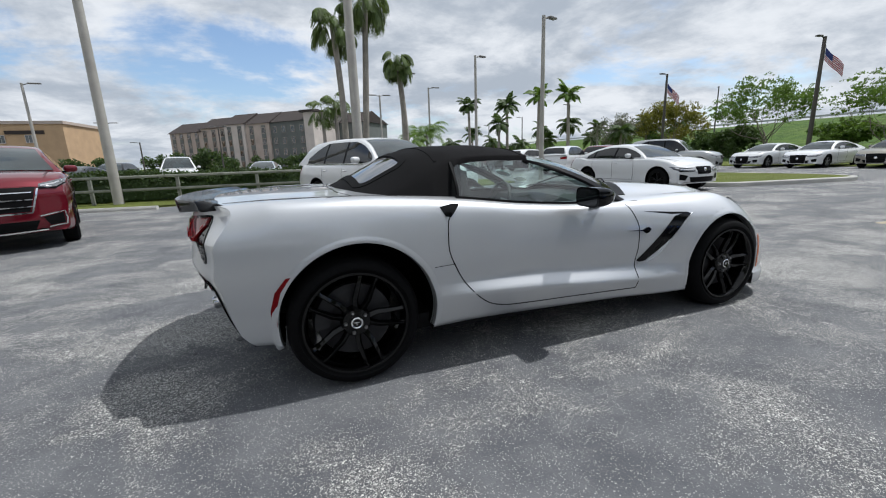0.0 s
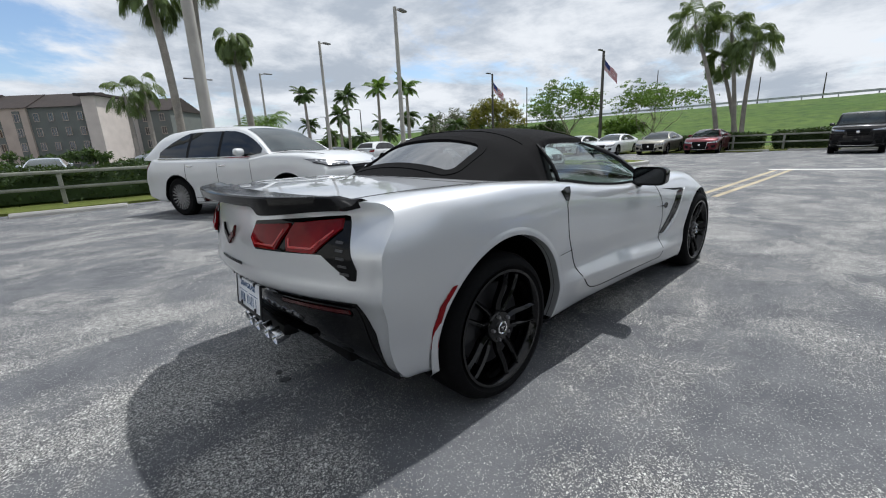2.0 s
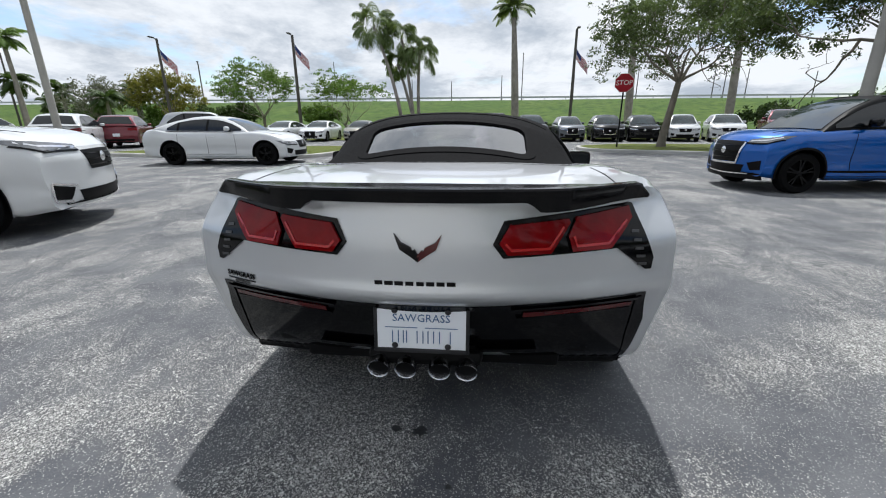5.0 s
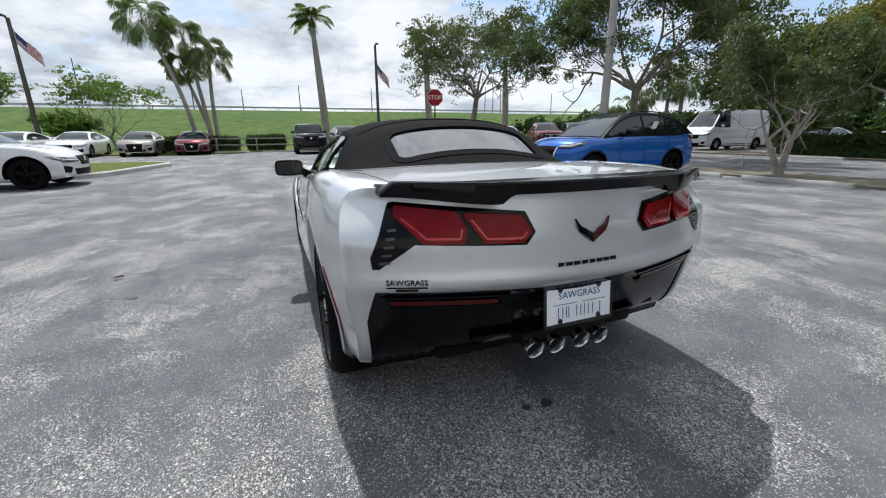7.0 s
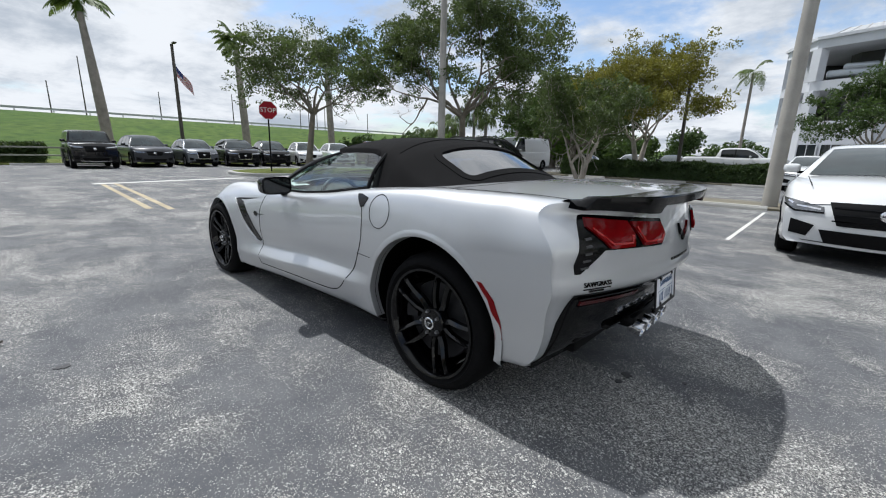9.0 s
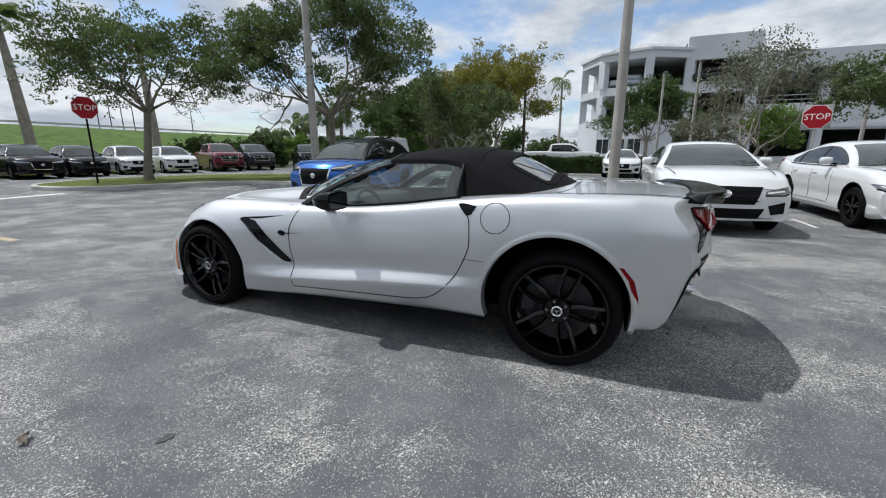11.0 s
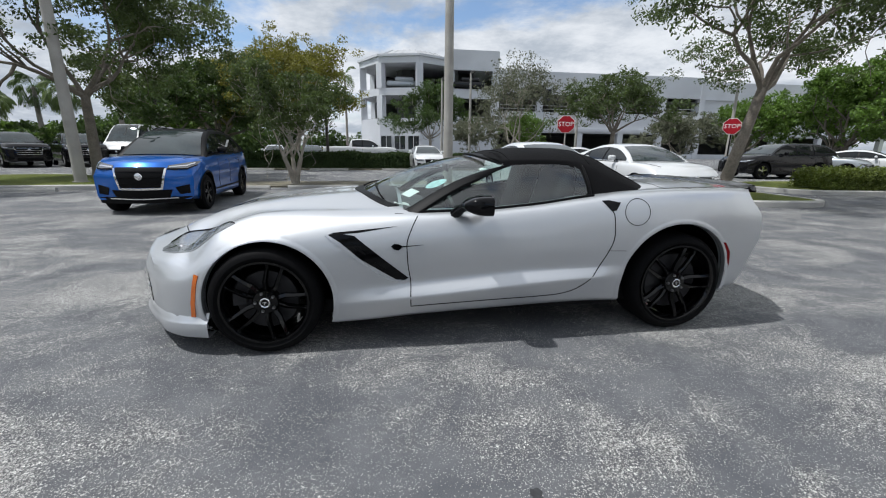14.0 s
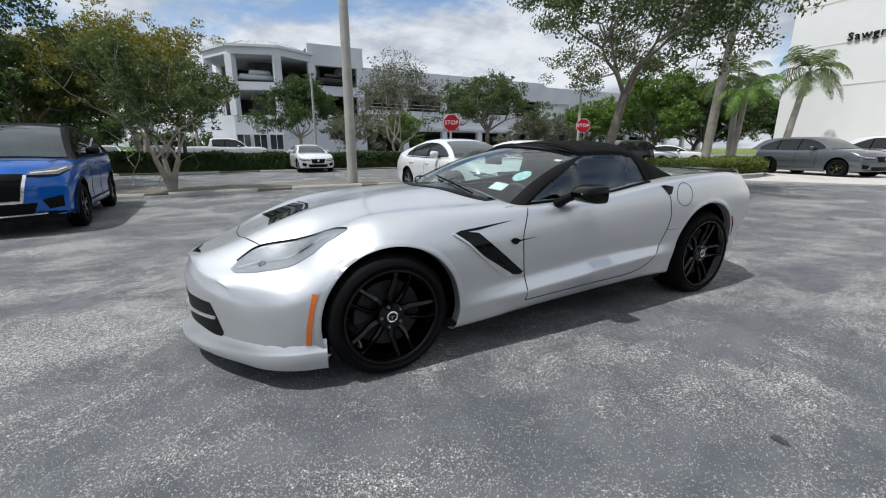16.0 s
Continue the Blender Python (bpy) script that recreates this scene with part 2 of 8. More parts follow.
SILVER_REFLECTOR = material("lamp_reflector", (0.40, 0.405, 0.415), 0.28, 0.6, grain=0.2, grain_scale=60)
CAR_LAMP = material("lamp_lens", (0.15, 0.155, 0.165), 0.12, 0.4, coat=1.0, grain=0.25, grain_scale=30)
SCREEN_GLASS = material("windscreen_glass", (0.026, 0.036, 0.038), 0.03, spec=0.85, coat=0.25, blot=0.6, blot_scale=2.0)
LEATHER = material("black_leather", (0.030, 0.030, 0.031), 0.55, bump=0.15, bump_scale=300, blot=0.2)
WHITE_PAPER = material("white_paper", (0.78, 0.78, 0.76), 0.6, blot=0.03)
PLATE_WHITE = material("plate_white", (0.84, 0.86, 0.90), 0.35, coat=0.4, blot=0.03)
PLATE_BLUE = material("plate_lettering", (0.06, 0.13, 0.27), 0.5)
CONCRETE = material("concrete_kerb", (0.42, 0.41, 0.385), 0.85, grain=0.18, grain_scale=90, blot=0.25, blot_scale=1.3, bump=0.25, bump_scale=120, rand=0.08)
WHITE_MARK = material("white_road_paint", (0.62, 0.62, 0.59), 0.7, grain=0.2, grain_scale=70, blot=0.2, blot_scale=2)
YELLOW_MARK = material("yellow_road_paint", (0.38, 0.315, 0.20), 0.7, grain=0.4, grain_scale=50, blot=0.3, blot_scale=1.5)
GRASS = grass_material("lawn", (0.150, 0.205, 0.034), (0.22, 0.245, 0.062), (0.155, 0.180, 0.046))
BANK_GRASS = grass_material("bank_grass", (0.062, 0.120, 0.016), (0.115, 0.165, 0.030), (0.034, 0.070, 0.012), ((0.10, 8), (0.9, 10), (6.0, 6)))

# ---- building helpers ----
def part(name, bm, mat, parent=None, label="", smooth=True, kind=""):
    """Links a bmesh as one mesh object, under a thing or a part."""
    me = bpy.data.meshes.new(name)
    bm.to_mesh(me)
    bm.free()
    for p in me.polygons:
        p.use_smooth = smooth
    if smooth:
        me.set_sharp_from_angle(angle=radians(42))
    for mt in mat if isinstance(mat, (list, tuple)) else (mat,):
        me.materials.append(mt)
    ob = new(name, me)
    if parent:
        ob.parent = parent
    return tagged(ob, label, kind=kind)


def thing(name, label, category, group="", m=None, kind=""):
    ob = new(name)
    ob.empty_display_size = 0.2
    if m is not None:
        ob.matrix_basis = m
    return tagged(ob, label, category, group, kind)


def raw(verts, faces):
    bm = bmesh.new()
    vs = [bm.verts.new(v) for v in verts]
    for f in faces:
        try:
            bm.faces.new([vs[i] for i in f])
        except ValueError:
            pass
    return bm


def grid(rows, close=False, cap=False):
    """A skin over rows of points; close: each row is a ring."""
    n = len(rows[0])
    verts = [p for r in rows for p in r]
    faces = []
    for i in range(len(rows) - 1):
        for j in range(n if close else n - 1):
            k = (j + 1) % n
            faces.append((i * n + j, i * n + k, (i + 1) * n + k, (i + 1) * n + j))
    if cap:
        faces.append(tuple(range(n))[::-1])
        faces.append(tuple((len(rows) - 1) * n + j for j in range(n)))
    bm = raw(verts, faces)
    bmesh.ops.recalc_face_normals(bm, faces=bm.faces)
    return bm


def block(size, at=(0, 0, 0), bevel=0.0, seg=2, rot=None):
    bm = bmesh.new()
    bmesh.ops.create_cube(bm, size=1.0)
    bmesh.ops.scale(bm, vec=size, verts=bm.verts)
    if bevel:
        bmesh.ops.bevel(bm, geom=list(bm.edges), offset=min(bevel, min(size) * 0.49), segments=seg, affect="EDGES", profile=0.5)
    if rot is not None:
        bmesh.ops.transform(bm, matrix=rot, verts=bm.verts)
    bmesh.ops.translate(bm, vec=at, verts=bm.verts)
    return bm


def join(*bms):
    out = bms[0]
    for b in bms[1:]:
        me = bpy.data.meshes.new("join")
        b.to_mesh(me)
        b.free()
        out.from_mesh(me)
        bpy.data.meshes.remove(me)
    return out


def moved(bm, m):
    bmesh.ops.transform(bm, matrix=m, verts=bm.verts)
    return bm


def lathe(profile, seg=32, axis="Y"):
    """Turns (radius, along) pairs about an axis through the origin."""
    rows = []
    for i in range(seg):
        a = 2 * math.pi * i / seg
        c, s = math.cos(a), math.sin(a)
        rows.append([(r * c, h, r * s) if axis == "Y" else (r * c, r * s, h) for r, h in profile])
    rows.append(rows[0])
    bm = grid(rows)
    bmesh.ops.remove_doubles(bm, verts=bm.verts, dist=1e-5)
    bmesh.ops.recalc_face_normals(bm, faces=bm.faces)
    return bm


def tube(path, radius, seg=8, cap=True):
    """A round bar along a path; radius may be a list."""
    path = [Vector(p) for p in path]
    radii = radius if isinstance(radius, (list, tuple)) else [radius] * len(path)
    rows, ref = [], None
    for i, p in enumerate(path):
        d = (path[min(i + 1, len(path) - 1)] - path[max(i - 1, 0)]).normalized()
        if ref is None:
            ref = d.orthogonal().normalized()
        ref = (ref - d * ref.dot(d)).normalized()
        o = d.cross(ref)
        rows.append([tuple(p + (ref * math.cos(a) + o * math.sin(a)) * radii[i]) for a in (2 * math.pi * k / seg for k in range(seg))])
    return grid(rows, True, cap)


def slab(points, h, z=0.0):
    """A flat plate of the outline's shape, h thick."""
    n = len(points)
    verts = [(x, y, z) for x, y in points] + [(x, y, z + h) for x, y in points]
    faces = [tuple(range(n))[::-1], tuple(range(n, 2 * n))] + [(i, (i + 1) % n, n + (i + 1) % n, n + i) for i in range(n)]
    bm = raw(verts, faces)
    bmesh.ops.recalc_face_normals(bm, faces=bm.faces)
    return bm


def curve1(xs, ys):
    """A smooth curve through points that never overshoots them."""
    x, y = np.array(xs, float), np.array(ys, float)
    h, d = np.diff(x), np.diff(y) / np.diff(x)
    m = np.zeros(len(x))
    for i in range(1, len(x) - 1):
        if d[i - 1] * d[i] > 0:
            a, b = 2 * h[i] + h[i - 1], h[i] + 2 * h[i - 1]
            m[i] = (a + b) / (a / d[i - 1] + b / d[i])
    m[0], m[-1] = d[0], d[-1]

    def at(q):
        q = float(min(max(q, x[0]), x[-1]))
        i = int(min(max(np.searchsorted(x, q) - 1, 0), len(h) - 1))
        t = (q - x[i]) / h[i]
        return float(y[i] * (1 + 2 * t) * (1 - t) ** 2 + m[i] * h[i] * t * (1 - t) ** 2 + y[i + 1] * t * t * (3 - 2 * t) + m[i + 1] * h[i] * t * t * (t - 1))

    return at


def smooth_line(points, n):
    """n points along a smooth line through the given points."""
    p = np.array(points, float)
    s = np.r_[0, np.cumsum(np.linalg.norm(np.diff(p, axis=0), axis=1))]
    fs = [curve1(s, p[:, k]) for k in range(p.shape[1])]
    return [tuple(f(q) for f in fs) for q in np.linspace(0, s[-1], n)]


def smooth_step(a, b, x):
    t = min(max((x - a) / (b - a), 0), 1)
    return t * t * (3 - 2 * t)


def inlay(outline, surface, out, depth, cuts=3):
    """A plate of the outline's shape laid on a curved surface; surface(u, v, offset) gives the place."""
    bm = bmesh.new()
    vs = [bm.verts.new((u, v, 0)) for u, v in outline]
    f = bm.faces.new(vs)
    bmesh.ops.triangulate(bm, faces=[f])
    for _ in range(cuts):
        long = [e for e in bm.edges if e.calc_length() > 0.035]
        if not long:
            break
        bmesh.ops.subdivide_edges(bm, edges=long, cuts=1)
        bmesh.ops.triangulate(bm, faces=bm.faces)
    ext = bmesh.ops.extrude_face_region(bm, geom=list(bm.faces))
    back = {v for v in ext["geom"] if isinstance(v, bmesh.types.BMVert)}
    for v in bm.verts:
        v.co = Vector(surface(v.co.x, v.co.y, out - depth if v in back else out))
    bmesh.ops.recalc_face_normals(bm, faces=bm.faces)
    return bm


def dense(line, step=0.06):
    """A polyline with points added so that it can follow a curved surface."""
    out = [line[0]]
    for a, b in zip(line, line[1:]):
        n = max(1, math.ceil(math.hypot(b[0] - a[0], b[1] - a[1]) / step))
        out += [(a[0] + (b[0] - a[0]) * k / n, a[1] + (b[1] - a[1]) * k / n) for k in range(1, n + 1)]
    return out


def ribbon(line, surface, width, out, depth=0.006):
    """A thin strip along a line drawn on a curved surface."""
    rows = []
    p = [Vector(q) for q in line]
    for i, q in enumerate(p):
        d = (p[min(i + 1, len(p) - 1)] - p[max(i - 1, 0)]).normalized()
        nrm = Vector((-d.y, d.x)) * width / 2
        a, b = q - nrm, q + nrm
        rows.append([surface(a.x, a.y, out - depth), surface(a.x, a.y, out), surface(b.x, b.y, out), surface(b.x, b.y, out - depth)])
    return grid(rows, True, True)


def lettering(text, size, depth=0.002, spacing=1.0):
    """Raised letters as a bmesh in the XY plane, centred."""
    cu = bpy.data.curves.new("lettering", "FONT")
    cu.body, cu.size, cu.extrude, cu.align_x, cu.align_y = text, size, depth, "CENTER", "CENTER"
    cu.space_character, cu.resolution_u = spacing, 2
    ob = bpy.data.objects.new("lettering", cu)
    me = bpy.data.meshes.new_from_object(ob)
    bm = bmesh.new()
    bm.from_mesh(me)
    bpy.data.objects.remove(ob)
    bpy.data.curves.remove(cu)
    bpy.data.meshes.remove(me)
    return bm

# ---- the silver convertible: x ahead, y to its left, z up, origin between the axles ----
FRONT_AXLE, REAR_AXLE = 1.355, -1.355
ARCH_F, ARCH_R = (1.335, 0.325, 0.385), (-1.325, 0.36, 0.412)
HX = (-2.20, -1.95, -1.70, -1.355, -1.0, -0.7, -0.3, 0.1, 0.45, 0.8, 1.1, 1.355, 1.6, 1.85, 2.1, 2.32)
# lines along the flank, from the sill up to the middle of the hood and deck: half width and height of each
HERO_KEYS = [(curve1(HX, y), curve1(HX, z)) for y, z in (
    ((.72, .77, .81, .81, .80, .79, .79, .79, .79, .80, .82, .83, .82, .76, .58, .34), (.275, .27, .255, .22, .21, .213, .208, .193, .182, .163, .16, .155, .15, .145, .14, .14)),
    ((.76, .81, .85, .87, .865, .86, .855, .855, .86, .87, .88, .89, .865, .80, .61, .36), (.29, .285, .275, .26, .25, .252, .238, .222, .207, .190, .185, .18, .175, .165, .16, .16)),
    ((.78, .825, .865, .895, .900, .916, .920, .920, .918, .905, .90, .905, .875, .815, .62, .37), (.45, .44, .43, .42, .42, .415, .395, .362, .335, .31, .30, .29, .26, .23, .22, .22)),
    ((.79, .845, .88, .912, .905, .888, .874, .868, .872, .885, .905, .915, .885, .815, .61, .37), (.55, .54, .54, .53, .51, .485, .47, .44, .42, .40, .40, .39, .36, .32, .30, .29)),
    ((.81, .858, .892, .918, .910, .893, .880, .876, .880, .890, .908, .918, .888, .81, .60, .36), (.67, .67, .67, .66, .64, .62, .60, .58, .56, .55, .55, .54, .49, .43, .39, .37)),
    ((.81, .855, .888, .905, .897, .880, .866, .864, .868, .872, .885, .897, .872, .795, .58, .34), (.82, .83, .83, .82, .80, .78, .74, .72, .71, .70, .70, .685, .60, .475, .45, .44)),
    ((.78, .825, .855, .868, .862, .848, .836, .832, .826, .812, .805, .80, .79, .745, .54, .31), (.918, .938, .948, .948, .930, .900, .850, .822, .812, .805, .805, .79, .71, .535, .515, .50)),
    ((.72, .765, .785, .79, .785, .775, .768, .768, .755, .725, .715, .705, .70, .66, .48, .26), (.955, .975, .985, .983, .962, .932, .880, .850, .845, .845, .848, .838, .765, .585, .548, .525)),
    ((.62, .64, .65, .66, .665, .665, .66, .66, .64, .60, .585, .575, .57, .54, .39, .20), (.962, .978, .985, .981, .964, .940, .890, .865, .863, .858, .853, .838, .775, .635, .582, .545)),
    ((.36, .36, .36, .36, .36, .36, .36, .36, .36, .36, .36, .36, .36, .34, .24, .12), (.970, .986, .994, .994, .98, .945, .895, .885, .900, .913, .900, .880, .842, .752, .645, .566)),
    ((.18, .18, .18, .18, .18, .18, .18, .18, .18, .18, .18, .18, .18, .17, .12, .06), (.973, .990, .998, .998, .985, .95, .90, .895, .910, .924, .908, .880, .835, .752, .650, .574)),
    ((0,) * 16, (.975, .992, 1.0, 1.0, .985, .95, .90, .895, .910, .922, .905, .877, .832, .750, .650, .576)),
)]


def hero_section(x, n=5):
    """Points of the half section at x, from the sill to the middle."""
    k = np.array([(f(x), g(x)) for f, g in HERO_KEYS])
    k[k[:, 0] < 0, 0] = 0
    out = []
    for i in range(len(k) - 1):
        p0, p1, p2, p3 = k[max(i - 1, 0)], k[i], k[i + 1], k[min(i + 2, len(k) - 1)]
        m1, m2 = (p2 - p0) / 2, (p3 - p1) / 2
        seg = np.linalg.norm(p2 - p1)
        m1, m2 = (m * min(1, 1.2 * seg / max(np.linalg.norm(m), 1e-6)) for m in (m1, m2))
        if i == len(k) - 2:
            m2 = np.array([p2[0] - p1[0], 0.0])
        if i in (1, 2):            # the rocker's crease
            m1, m2 = (m1 * 0.35, m2 * 0.35)
        for t in np.arange(n) / n:
            out.append(p1 * (1 + 2 * t) * (1 - t) ** 2 + m1 * t * (1 - t) ** 2 + p2 * t * t * (3 - 2 * t) + m2 * t * t * (t - 1))
    out.append(k[-1])
    return np.array(out)


hero_cache = {}


def hero_cut(x):
    key = round(x, 3)
    if key not in hero_cache:
        hero_cache[key] = hero_section(key)
    return hero_cache[key]


def hero_side_y(x, z):
    s = hero_cut(x)[: 5 * 7 + 1]
    z_up = np.maximum.accumulate(s[:, 1])
    return float(np.interp(z, z_up, s[:, 0]))


def hero_top_z(x, y):
    s = hero_cut(x)[5 * 6:][::-1]
    return float(np.interp(abs(y), s[:, 0], s[:, 1]))


SKIN = []                      # search trees of the painted panels, filled once they stand


def on_skin(start, way):
    """The first place on the painted panels along a ray, and the way out of it."""
    best = None
    for tree in SKIN:
        p, nrm, _, d = tree.ray_cast(Vector(start), Vector(way))
        if p is not None and (best is None or d < best[2]):
            best = (p, nrm if nrm.dot(Vector(way)) < 0 else -nrm, d)
    return best


def flank(side):
    def at(x, z, out):
        hit = on_skin((x, side * 1.6, z), (0, -side, 0))
        if hit and hit[0].y * side > 0.5:
            return tuple(hit[0] + hit[1] * out)
        return (x, side * (hero_side_y(x, z) + out), z)
    return at


def lid(x, y, out):
    hit = on_skin((x, y, 2.0), (0, 0, -1))
    if hit and hit[0].z > 0.4:
        return tuple(hit[0] + hit[1] * out)
    return (x, y, hero_top_z(x, y) + out)


def nose_bend(xx):
    if xx > 0.9:
        return -0.70 * smooth_step(0.9, 2.3, xx)
    return 0.29 * smooth_step(-1.3, -2.2, xx)


def hero_x(xx, y):
    return xx + nose_bend(xx) * y * y


TAIL = curve1((.28, .34, .40, .50, .60, .635, .66, .70, .80, .90, .98), (.28, .205, .15, .090, .040, .004, -.008, .002, .010, .026, .046))


NOSE = curve1((.14, .17, .20, .24, .33, .42, .47, .52, .60), (-.03, -.02, -.015, -.015, -.015, -.008, .0, -.010, -.06))


def nose_x(y, z):
    return 2.335 + NOSE(z) - 0.72 * y * y


def nose(y, z, out):
    hit = on_skin((4.0, y, z), (-1, 0, 0))
    if hit and hit[0].x > 1.4:
        return tuple(hit[0] + hit[1] * out)
    return (nose_x(y, z) + out, y, z)


TAIL_LEAN = curve1((.25, .27, .33, .45, .57, .65, .73, .83, 1.0), (.18, .155, .09, .045, .015, -.01, .0, .0, .0))


def hero_body_mesh():
    """The painted shell: flanks, hood and deck, with the wheel openings and the cabin cut out."""
    rows = []
    stations = np.r_[np.linspace(-2.17, -1.75, 18), np.linspace(-1.735, -0.9, 44), np.linspace(-0.88, 0.9, 52), np.linspace(0.915, 1.95, 52), np.linspace(1.97, 2.285, 14)]
    for xx in stations:
        # each key bends with the plan of nose and tail
        x = xx
        sec = hero_cut(xx)
        pts = []
        for j in range(len(sec)):
            x = xx
            for _ in range(7):
                y = hero_cut(round(x, 2))[j][0]
                x = 0.5 * x + 0.5 * (hero_x(xx, y))
            lo = math.floor(x * 50) / 50
            a, b, t = hero_cut(lo)[j], hero_cut(round(lo + 0.02, 3))[j], (x - lo) / 0.02
            y, z = a[0] * (1 - t) + b[0] * t, a[1] * (1 - t) + b[1] * t
            # the tail leans in towards the sill
            pts.append((x + smooth_step(-1.72, -2.17, xx) * (TAIL_LEAN(z) + 0.11 * smooth_step(0.60, 0.80, y) * smooth_step(0.78, 0.955, z)), y, z))
        rows.append(pts)
    return rows


hero_rows = hero_body_mesh()
tail_edge = np.array(hero_rows[0][: 5 * 6 + 1])
tail_edge_z = np.maximum.accumulate(tail_edge[:, 2])


def tail_half(z):
    """Half width of the rear face."""
    return float(np.interp(z, tail_edge_z, tail_edge[:, 1]))


def tail_x(y, z):
    """The rear face, bowed from the middle round to the shell's edge."""
    s = min(abs(y) / tail_half(z), 1.0)
    mid, edge = -2.185 + TAIL(z), float(np.interp(z, tail_edge_z, tail_edge[:, 0]))
    return mid + (edge - mid) * s * s


def tail(y, z, out):
    return (tail_x(y, z) - out, y, z)


def hero_shell(rows):
    rows = [[list(p) for p in r] for r in rows]
    for r in rows:
        for p in r:
            for cx, cz, rad in (ARCH_F, ARCH_R):
                if p[1] > 0.55:
                    dx, dz = p[0] - cx, p[2] - cz
                    d = math.hypot(dx, dz)
                    if abs(d - rad) < 0.0135 and p[2] < 0.86:
                        p[0], p[2] = cx + dx * rad / d, cz + dz * rad / d

    def kept(c):
        if c[1] > 0.55 and c[2] < 0.80:
            for cx, cz, rad in (ARCH_F, ARCH_R):
                if math.hypot(c[0] - cx, c[2] - cz) < rad - 0.001:
                    return False
        if -1.12 < c[0] < 0.50 and c[1] < 0.70 and c[2] > 0.6:
            return False
        return True

    n = len(rows[0])
    verts, faces = [], []
    for s in (1, -1):
        base = len(verts)
        verts += [(p[0], s * p[1], p[2]) for r in rows for p in r]
        for i in range(len(rows) - 1):
            for j in range(n - 1):
                q = [rows[i][j], rows[i][j + 1], rows[i + 1][j + 1], rows[i + 1][j]]
                if kept([sum(v[k] for v in q) / 4 for k in range(3)]):
                    f = [base + i * n + j, base + i * n + j + 1, base + (i + 1) * n + j + 1, base + (i + 1) * n + j]
                    faces.append(f if s > 0 else f[::-1])
    bm = raw(verts, faces)
    bmesh.ops.remove_doubles(bm, verts=bm.verts, dist=1e-4)
    loose = [v for v in bm.verts if not v.link_faces]
    bmesh.ops.delete(bm, geom=loose, context="VERTS")
    # smooth the wheel openings' rims
    for v in bm.verts:
        if v.is_boundary and abs(v.co.y) > 0.55:
            for cx, cz, rad in (ARCH_F, ARCH_R):
                dx, dz = v.co.x - cx, v.co.z - cz
                d = math.hypot(dx, dz)
                if rad - 0.045 < d < rad + 0.06 and v.co.z > 0.27:
                    v.co.x, v.co.z = cx + dx * rad / d, cz + dz * rad / d
    bmesh.ops.recalc_face_normals(bm, faces=bm.faces)
    return bm


def end_skin(row, surf_x, edge=0.80, crown=10):
    """Closes nose or tail: a skin between the two ends of the shell, meeting it point for point."""
    row = np.array(row)
    side = row[: 5 * 6 + 1]
    top = row[5 * 6:][::-1]
    z0, z1, y1 = side[0][2], side[-1][2], side[-1][1]
    across = list(-top[:0:-1, 1] / y1) + list(top[:, 1] / y1)
    rows = []
    for x_edge, w, z_edge in side:
        t = (z_edge - z0) / (z1 - z0)
        line = []
        for f in across:
            y = f * w
            z_top = float(np.interp(abs(f) * y1, top[:, 1], top[:, 2]))
            x_top = float(np.interp(abs(f) * y1, top[:, 1], top[:, 0]))
            z = z0 + (z_top - z0) * t
            blend = smooth_step(edge, 1.0, abs(f))
            x = surf_x(y, z) + (x_edge - surf_x(w, z_edge)) * blend
            rise = max(t, 0.0) ** crown
            x_top += (x_edge - side[-1][0]) * smooth_step(0.6, 1.0, abs(f))
            line.append((x * (1 - rise) + x_top * rise, y, z))
        rows.append(line)
    return grid(rows)


def tail_skin(levels=56, across=64):
    """The rear face, finely cut, so that lamps and trim lie true on it."""
    row = np.array(hero_rows[0])
    side, top = row[: 5 * 6 + 1], row[5 * 6:][::-1]
    z_side = np.maximum.accumulate(side[:, 2])
    z0, z1, y1 = z_side[0], z_side[-1], side[-1][1]
    rows = []
    for t in np.linspace(0, 1, levels + 1):
        line = []
        for f in np.linspace(-1, 1, 2 * across + 1):
            z_edge = z0 + (z1 - z0) * t
            y = f * float(np.interp(z_edge, z_side, side[:, 1]))
            z = z0 + (float(np.interp(abs(f) * y1, top[:, 1], top[:, 2])) - z0) * t
            blend = smooth_step(0.965, 1.0, abs(f))
            x = tail_x(y, z) * (1 - blend) + float(np.interp(z_edge, z_side, side[:, 0])) * blend
            rise = t ** 40
            line.append((x * (1 - rise) + float(np.interp(abs(f) * y1, top[:, 1], top[:, 0])) * rise, y, z))
        rows.append(line)
    return grid(rows)


vette = thing("sports_convertible", "silver sports convertible with closed black canvas top and black wheels", "car")
shell_bm = join(hero_shell(hero_rows), end_skin(hero_rows[-1], nose_x, 0.35, 10))
bmesh.ops.remove_doubles(shell_bm, verts=shell_bm.verts, dist=0.0015)
bmesh.ops.recalc_face_normals(shell_bm, faces=shell_bm.faces)
for nm, bm, lab in (("body_shell", shell_bm, "silver metallic painted body shell"), ("tail_panel", tail_skin(), "")):
    SKIN.append(BVHTree.FromBMesh(bm))
    part(nm, bm, SILVER, vette, lab)


